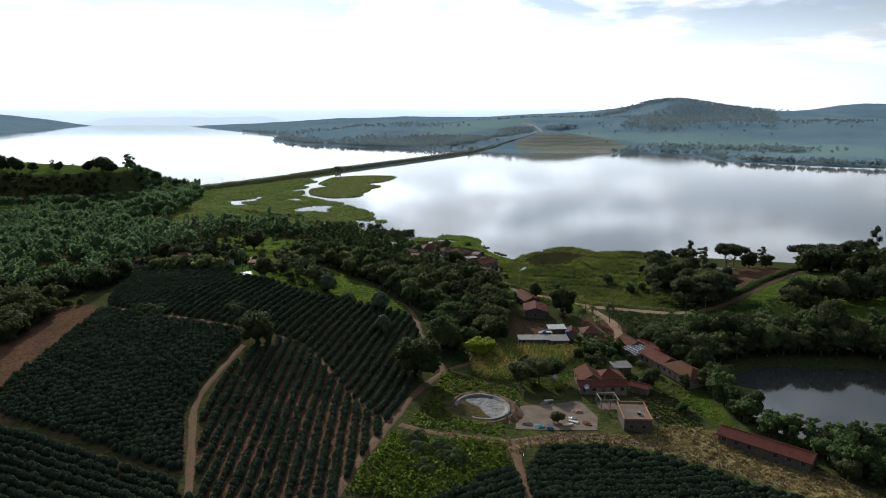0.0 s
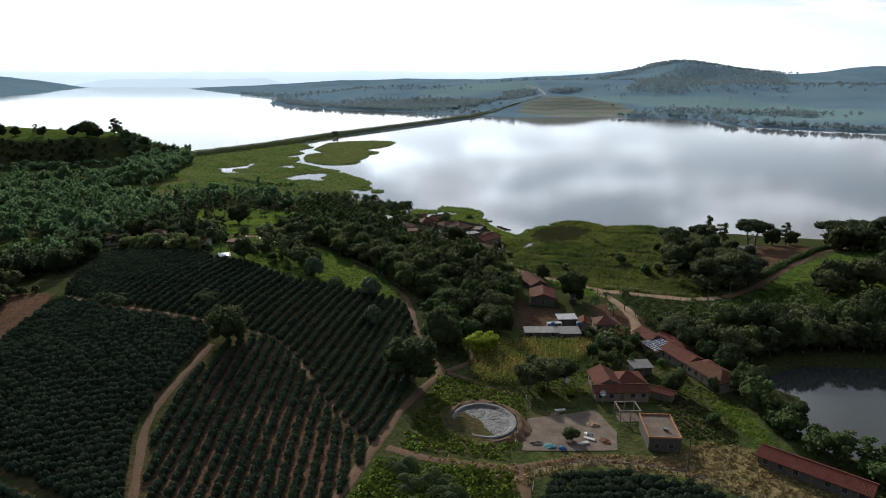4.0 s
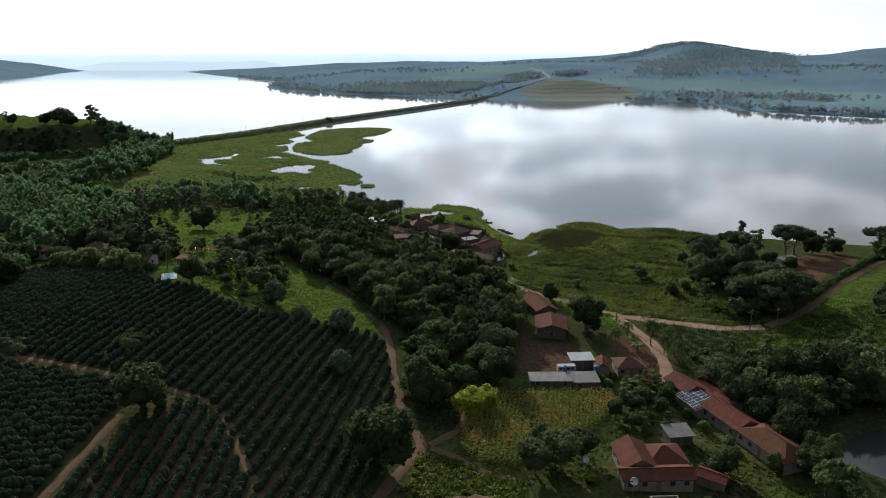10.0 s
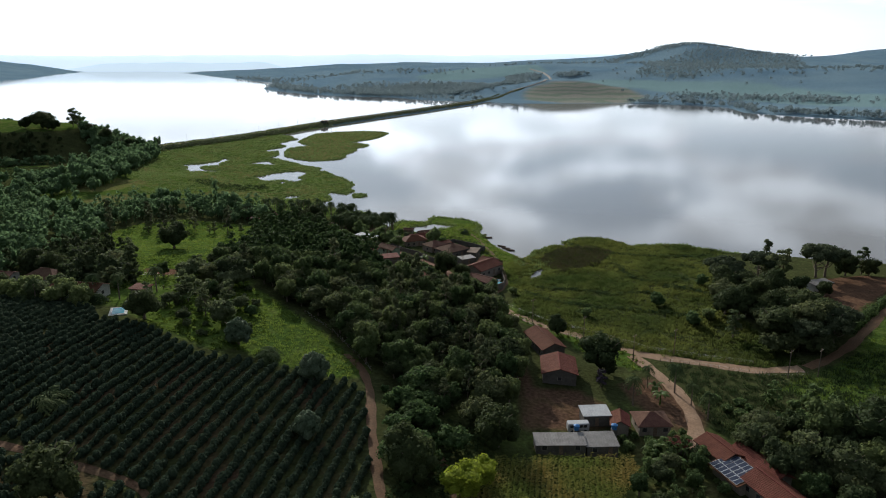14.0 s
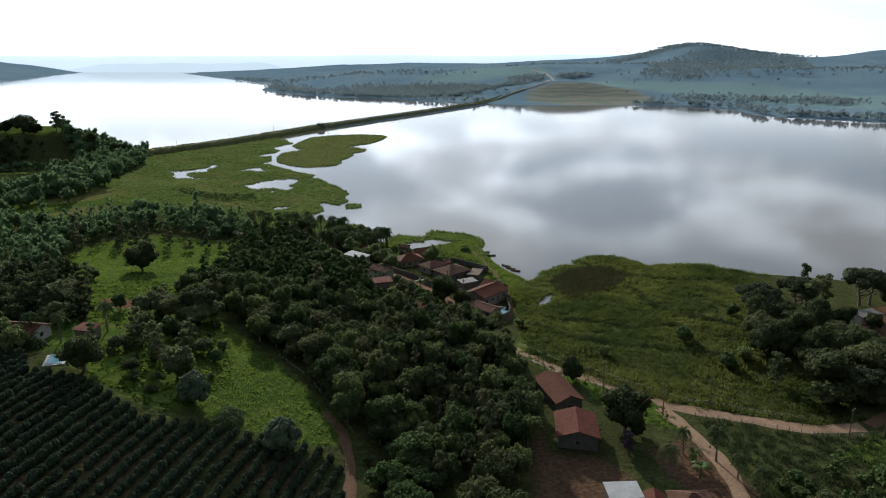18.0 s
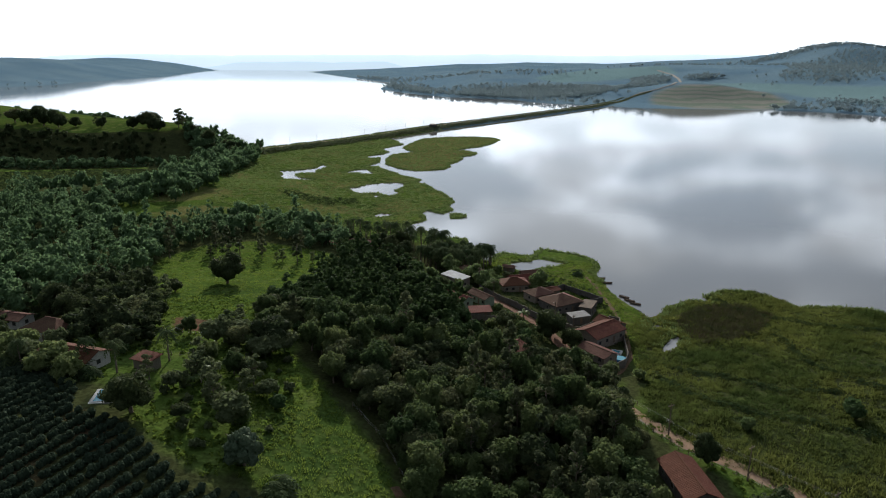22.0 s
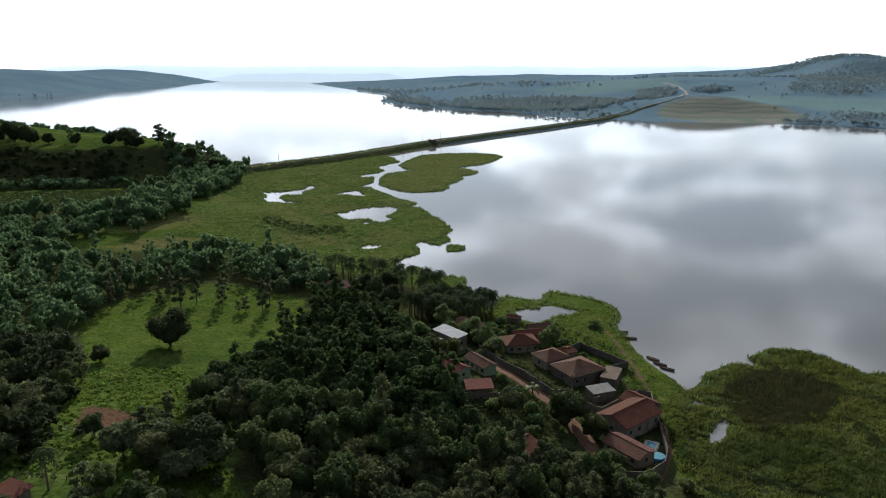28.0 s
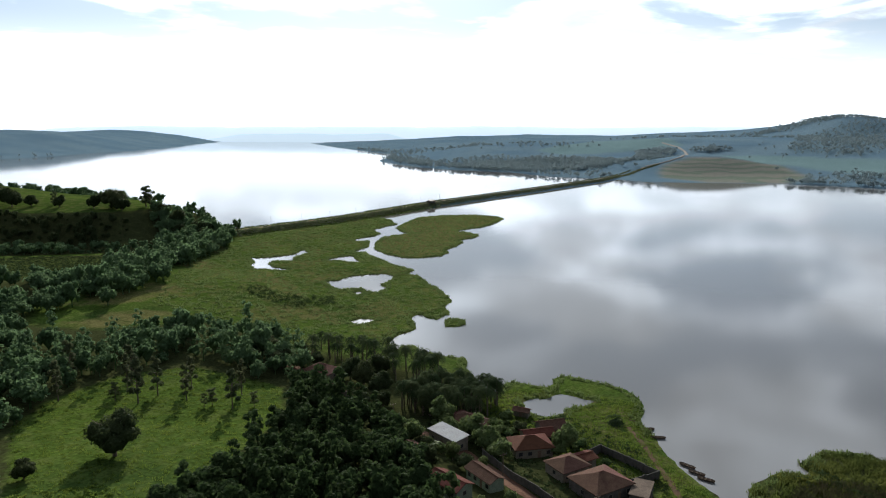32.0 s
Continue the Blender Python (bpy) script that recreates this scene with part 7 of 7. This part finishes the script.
blades("meadow_tufts", x, y, 0.6, 0.95, 22, M_MEADOW, "lumpy wet-meadow grass", 1)
# taller sedge in drifts, and lines of it along the old drains
x, y = scatter(MARSH_FIELD, 1.9, rt)
k = (waves(x, y * 1.7, 9, 6) + 0.6 * waves(x, y, 26, 2) + rt.normal(0, 0.25, len(x)) > 0.15) & (inside_distance(x, y, BROWN_PATCH) < 1)
x, y = dry(x[k], y[k], 0.05)
blades("meadow_sedge", x, y, 1.05, 1.2, 44, M_MEADOW, "waist-high sedge drifts in the wet meadow", 31, lean=0.5)
DRAINS = [[(74, 396), (75, 388), (76, 374), (78, 363), (84, 356.5), (89, 351), (95, 346), (100, 337)], [(34, 350), (42, 338), (56, 330), (70, 327), (84, 322)], [(60, 426), (66, 410), (80, 400), (100, 396), (120, 398)], [(38, 356), (52, 352), (66, 344), (80, 346)]]
bits = [fringe(d, 0.75, int(3.0 * sum(math.dist(p, q) for p, q in zip(d, d[1:]))), rt) for d in DRAINS]
tufts("drain_sedge", *dry(np.concatenate([q[0] for q in bits]), np.concatenate([q[1] for q in bits]), 0.05), 0.9, 0.8, 18, M_WEED, "dark sedge along the meadow drains", 32, size=0.3)
x, y = dry(*scatter(BROWN_PATCH, 1.2, rt), 0.05)
blades("brown_reeds", x, y, 1.1, 0.8, 20, material("reed_withered", (0.075, 0.062, 0.036), (0.055, 0.066, 0.030), 7, 0.9, translucent=0.3, spec=0.0), "withered brown reeds near the shore", 33, "reeds")
x, y = scatter(MARSH_FIELD, 2.6, rt)
k = (waves(x, y, 11, 8) > 0.62) & (inside_distance(x, y, BROWN_PATCH) < 0)
x, y = dry(x[k], y[k], 0.05)
tufts("meadow_weeds", x, y, 1.1, 1.1, 16, M_WEED, "darker weed clumps in the wet meadow", 2)
bits = fringe([(128, 305), (137, 314.5), (145, 322), (156, 332.5), (176, 350), (200, 371)], 0.55, 620, rt)
tufts("hedge_lane", *bits, 2.1, 0.75, 22, M_HEDGE, "clipped leafy hedge beside the hill lane", 34, "hedge", size=0.42)
x, y = scatter([(-240, 640), (-187, 515), (-92, 482), (-60, 475), (-20, 520), (-40, 640), (-50, 930), (-170, 990), (-290, 765)], 2.3, rt)
x, y = dry(x, y, 0.15)
k = rt.uniform(0, 1, len(x)) > 0.45
blades("marsh_reeds", x[k], y[k], 0.7, 1.1, 12, M_REED, "reeds and marsh grass between the pools", 3, "reeds", width=0.2)
# taller reeds along the water
x, y = scatter([(-300, 780), (-187, 515), (-92, 470), (-60, 455), (20, 380), (60, 360), (140, 400), (40, 500), (-30, 640), (-40, 930), (-170, 1000)], 1.35, rt)
z = lie(x, y)
k = (z > 0.02) & (z < 0.3) & ((y > 432) | (x > 40) | (y < 395))
blades("shore_reeds", x[k], y[k], 0.95, 0.6, 15, M_REED, "tall reeds along the water edge", 4, "reeds")
for name, loop, gap, tall in (("pasture_tufts", PASTURE, 1.9, 0.22), ("meadow_grass", MEADOW, 1.5, 0.28), ("slope_tufts", RIGHT_SLOPE, 2.2, 0.35), ("shore_grass", SHORE_LAWN, 1.2, 0.3), ("strip_grass", GRASS_STRIP, 1.2, 0.3), ("west_grass", PASTURE_WEST, 2.0, 0.3)):
    x, y = dry(*scatter(loop, gap, rt))
    blades(name, x, y, tall * 1.5, tall * 3.0, 16, M_TUFT, "rough green pasture grass in tussocks", 5, width=0.09)
x, y = scatter(GARDEN_ALL, 1.7, rt)
k = np.ones(len(x), bool)
for o in list(scene.collection.objects):
    if o.name.startswith(("house", "pool", "swimming", "garden_pool")) and o.parent is None:
        k &= (x - o.location.x) ** 2 + (y - o.location.y) ** 2 > 70
x, y = x[k], y[k]
k = inside_distance(x, y, GARDEN_BED) < 0
x, y = x[k], y[k]
tufts("garden_grass", x, y, 0.3, 0.6, 8, M_TUFT, "rough grass round the hill farm", 14)
k = (rt.uniform(0, 1, len(x)) > 0.955) & (inside_distance(x, y, PASTURE) < 0) & (inside_distance(x, y, GARDEN_BED) < 0) & (inside_distance(x, y, GARDEN_LAWN) < 0)
woods("garden_scrub", x[k], y[k], ["shrub", "airy_tree", "shrub", "spreading_tree"], 0.7, 0.5, "shrubs and light trees about the hill farm", LEAVES["airy_tree"], 0.4, category="thicket")
terrace = [(-8, 162), (0, 204), (6, 203), (20, 197), (21, 186), (14, 163)]
x, y = scatter(terrace, 1.1, rt)
k = np.hypot(x - 10.2, (y - 179.6) / 1.1) > 10.0
x, y = x[k], y[k]
tufts("bank_weeds", x, y, 0.5, 0.7, 10, M_TUFT, "weeds on the pond bank", 6)
cane = [(-18, 130), (-11, 158), (-3, 157), (14, 157), (15, 147), (4, 135), (-4, 126)]
x, y = scatter(cane, 0.95, rt)
tufts("cane_grass", x, y, 1.3, 0.6, 12, M_TUFT, "tall cane grass beside the lane", 7)
x, y = scatter(DRY_BANK, 1.4, rt)
tufts("dry_tufts", x, y, 0.5, 0.7, 10, material("dry_grass", (0.26, 0.18, 0.08), (0.17, 0.14, 0.06), 4, 0.9, translucent=0.2), "dry brown grass clumps on the bank", 8)
x, y = scatter([(-2, 212), (-6, 258), (0, 262), (6, 248), (14, 246), (16, 236), (8, 222), (6, 214)], 1.6, rt)
tufts("verge_weeds", x, y, 0.9, 1.0, 14, M_WEED, "rank weeds between lane and wood", 9)
x, y = scatter([(24, 345), (29, 322), (45, 304), (60, 292), (62, 280), (48, 286), (42, 300), (27, 318)], 2.0, rt)
tufts("roadside_grass", x, y, 0.35, 0.6, 8, M_TUFT, "mown grass verge by the dirt road", 10)
x, y = scatter([(66, 286), (90, 278), (104, 279), (122, 290), (150, 300), (150, 258), (112, 246), (84, 246), (68, 250)], 1.7, rt)
k = line_distance(x, y, [(59, 292), (62.5, 280), (65, 268), (65, 260), (63.5, 250)]) > 3
x, y = x[k], y[k]
blades("rough_grass", x, y, 0.8, 1.0, 18, M_WEED, "rough grass below the road", 11)
x, y = scatter([(-30, 366), (-20, 356), (-8, 352), (4, 364), (-4, 380), (-12, 386), (-22, 376)], 1.8, rt)
tufts("plot_weeds", x, y, 0.9, 1.0, 14, M_WEED, "overgrown green plot beside the street", 12)


def corn_field():
    """Rows of ripe corn: stems with arching leaves."""
    r = np.random.default_rng(9)
    lo, hi = np.min(CORN, 0), np.max(CORN, 0)
    u, v = np.meshgrid(np.arange(lo[0] - 8, hi[0] + 8, 1.05), np.arange(lo[1], hi[1], 0.42))
    x, y = (u + 0.16 * (v - lo[1]) + r.normal(0, 0.09, u.shape)).ravel(), (v + r.uniform(-0.2, 0.2, v.shape)).ravel()
    k = (inside_distance(x, y, CORN) > 0.3) & (r.uniform(0, 1, x.shape) > 0.06)
    x, y = x[k], y[k]
    z = lie(x, y)
    n, m = len(x), 7
    a = r.uniform(0, 6.283, (n, m))
    h = np.linspace(0.35, 2.3, m)[None] * r.uniform(0.8, 1.1, (n, 1))
    base = np.stack([np.repeat(x, m), np.repeat(y, m), np.repeat(z, m) + h.ravel()], -1)
    out = np.stack([np.cos(a).ravel(), np.sin(a).ravel(), np.full(n * m, 0.5)], -1) * 0.42
    side = np.stack([-np.sin(a).ravel(), np.cos(a).ravel(), np.zeros(n * m)], -1) * 0.06
    v = np.stack([base - side, base + side, base + out + side, base + out * 1.9 - [0, 0, 0.28]], 1).reshape(-1, 3)
    f = np.arange(len(v)).reshape(-1, 4)
    mat = material("corn_leaf", (0.17, 0.21, 0.048), (0.30, 0.235, 0.075), 8, 0.8, translucent=0.5, spread=0.15, spec=0.02)
    tagged(new("corn", mesh_np("corn", v, f, mat)), "ripening yellow-green corn in rows", "corn", kind="stuff")


corn_field()


def garden_rows():
    """Low rows of vegetables on the slope."""
    r = np.random.default_rng(12)
    x, y = scatter(VEG_GARDEN, 0.6, r)
    k = np.abs(((x * 0.94 + y * 0.34) % 1.7) - 0.85) < 0.36
    tufts("vegetable_rows", x[k], y[k], 0.35, 0.4, 8, M_WEED, "low vegetable rows on sloping ground", 13, "vegetables")


garden_rows()


# thickets that fill the ground between the single trees
POND_THICKET = [(74, 246), (82, 248), (100, 247), (130, 249), (170, 250), (200, 250), (195, 200), (178, 205), (165, 226), (140, 230), (105, 231), (92, 226), (80, 226), (78, 240)]
x, y = scatter(POND_THICKET, 3.6, rt)
woods("pond_thicket", x, y, ["shrub", "spreading_tree", "shrub"], 0.85, 0.22, "dense dark thicket round the farm pond", LEAVES["spreading_tree"], category="thicket")
POND_SOUTH = [(79, 200), (84, 190), (90, 182), (96, 172), (112, 168), (130, 164), (150, 160), (150, 140), (110, 140), (97, 146), (90, 156), (84, 172), (77, 186)]
x, y = scatter(POND_SOUTH, 3.4, rt)
k = lie(x, y) > 2.0
woods("pond_brush", x[k], y[k], ["shrub", "spreading_tree", "airy_tree"], 0.75, 0.3, "brush on the near pond bank", LEAVES["shrub"], category="thicket")
GARDEN_THICKET = [(-146, 316), (-136, 370), (-112, 350), (-96, 330), (-98, 326), (-86, 314), (-84, 296), (-90, 303), (-108, 305), (-112, 322), (-128, 324)]
x, y = scatter(GARDEN_THICKET, 5.0, rt, keep_out=[PASTURE, GARDEN_BED, GARDEN_LAWN])
woods("garden_thicket", x, y, ["spreading_tree", "broadleaf_tree", "shrub", "tall_tree"], 0.8, 0.3, "tangled trees round the hill farm", LEAVES["spreading_tree"], category="thicket")
MID_THICKET = [(-72, 314), (-62, 325), (-58, 318), (-64, 306), (-58, 290), (-52, 276), (-60, 271), (-70, 283), (-70, 298)]
x, y = scatter(MID_THICKET, 6.5, rt)
woods("garden_brush", x, y, ["airy_tree", "shrub", "shrub"], 0.62, 0.6, "light brush between pool and meadow", LEAVES["airy_tree"], category="thicket")
WEST_BELT = [(-129, 208), (-131, 240), (-124, 243), (-165, 252), (-185, 235), (-165, 205)]
x, y = scatter(WEST_BELT, 4.4, rt)
woods("field_belt", x, y, ["spreading_tree", "mango_tree", "shrub"], 0.8, 0.3, "dark trees along the ploughed field", LEAVES["mango_tree"], category="thicket")
WEST_EDGE = [(-172, 254), (-128, 262), (-126, 284), (-142, 310), (-175, 300), (-200, 270)]
x, y = scatter(WEST_EDGE, 4.2, rt, keep_out=[PASTURE_WEST])
woods("field_thicket", x, y, ["spreading_tree", "shrub", "broadleaf_tree"], 0.85, 0.2, "dark trees beyond the ploughed field", LEAVES["spreading_tree"], category="thicket")
YARD_EDGE = [(45, 220), (47, 240), (57, 243), (62, 236), (61, 224), (57, 221), (48, 217)]
x, y = scatter(YARD_EDGE, 3.4, rt)
woods("kitchen_thicket", x, y, ["shrub", "shrub", "airy_tree"], 0.5, 0.7, "banana and garden greenery behind the farmhouse", LEAVES["shrub"], category="thicket")
RED_EDGE = [(98, 292), (104, 300), (102, 330), (112, 345), (124, 350), (121, 330), (128, 318), (122, 300), (112, 290)]
x, y = scatter(RED_EDGE, 3.4, rt)
woods("yard_thicket", x, y, ["shrub", "spreading_tree"], 0.8, 0.3, "bushes between road and red yard", LEAVES["spreading_tree"], category="thicket")
RIDGE = [(176, 345), (186, 362), (235, 364), (300, 360), (300, 300), (205, 300), (180, 285), (150, 284), (140, 290), (160, 298), (190, 305), (205, 325), (186, 335)]
x, y = scatter(RIDGE, 4.6, rt)
woods("ridge_wood", x, y, ["spreading_tree", "mango_tree", "shrub"], 0.95, 0.12, "dark trees along the eastern ridge", LEAVES["mango_tree"])

EDGE = [(-128, 303), (-118, 302), (-100, 292), (-86, 285), (-74, 276), (-76, 272), (-90, 281), (-104, 288), (-128, 299)]
x, y = scatter(EDGE, 3.0, rt)
k = np.hypot(x + 79.5, y - 278) > 8.5
x, y = x[k], y[k]
woods("hedge_farm", x, y, ["shrub", "spreading_tree"], 0.6, 0.4, "bushes along the top of the coffee", LEAVES["shrub"], category="hedge")
STREET = [(-44, 404), (-34, 398), (-24, 402), (-14, 405), (-2, 412), (6, 420), (-4, 432), (-20, 434), (-38, 424), (-36, 414), (-42, 412)]
x, y = scatter(STREET, 3.4, rt)
k = np.ones(len(x), bool)
for o in list(scene.collection.objects):
    if o.name.startswith("house") and o.parent is None:
        k &= (x - o.location.x) ** 2 + (y - o.location.y) ** 2 > 42
k &= line_distance(x, y, [(-4, 384), (-11, 390), (-18, 398), (-25, 406), (-43, 418)]) > 4.5
woods("village_bushes", x[k], y[k], ["shrub", "shrub", "spreading_tree"], 0.75, 0.4, "garden bushes between the village houses", LEAVES["shrub"], category="bushes")

SLOPE_BRUSH = [(72, 266), (84, 262), (104, 262), (125, 262), (125, 246), (104, 246), (84, 246), (72, 248)]
x, y = scatter(SLOPE_BRUSH, 5.0, rt)
woods("slope_brush", x, y, ["shrub", "airy_tree", "shrub"], 0.8, 0.4, "scattered bushes on rough ground below the road", LEAVES["shrub"], category="bushes")
GARDENS = [(47, 253), (58, 255), (62, 247), (58, 240), (48, 243), (44, 246)]
x, y = scatter(GARDENS, 2.6, rt)
k = ((x - 52.6) ** 2 + (y - 251.5) ** 2 > 34) & ((x - 46) ** 2 + (y - 250.5) ** 2 > 14) & ((x - 57) ** 2 + (y - 243) ** 2 > 10)
woods("garden_bushes", x[k], y[k], ["shrub"], 0.8, 0.6, "bushes in the farmhouse garden", LEAVES["shrub"], category="bushes")
LANE_SIDE = [(-1, 214), (-3, 226), (-6, 244), (-8, 262), (0, 262), (8, 246), (10, 232), (4, 222)]
x, y = scatter(LANE_SIDE, 4.0, rt)
woods("lane_brush", x, y, ["shrub", "shrub", "spreading_tree"], 0.75, 0.5, "green brush beside the farm lane", LEAVES["shrub"], category="bushes")

x, y = scatter([(20, 197), (36, 198), (44, 214), (56, 206), (56, 178), (67, 178), (75, 200), (66, 216), (62, 226), (44, 222), (30, 210)], 1.5, rt)
k = np.ones(len(x), bool)
for o in list(scene.collection.objects):
    if o.parent is None and o.name.startswith(("house", "garage", "unfinished")):
        k &= (x - o.location.x) ** 2 + (y - o.location.y) ** 2 > 36
tufts("yard_grass", x[k], y[k], 0.28, 0.6, 8, M_TUFT, "uncut grass about the farmhouse", 15, lift=0.8)
x, y = scatter([(24, 345), (8, 330), (0, 340), (-14, 392), (-30, 400), (-50, 420), (-30, 440), (0, 440), (20, 420), (30, 380)], 1.9, rt)
k = line_distance(x, y, [(18, 338), (13, 352), (10, 361), (4, 374), (-4, 384), (-11, 390), (-18, 398), (-25, 406), (-43, 418)]) > 2.6
for o in list(scene.collection.objects):
    if o.parent is None and o.name.startswith("house"):
        k &= (x - o.location.x) ** 2 + (y - o.location.y) ** 2 > 26
tufts("village_weeds", x[k], y[k], 0.5, 0.8, 9, M_WEED, "weeds and rough grass between the houses", 16)
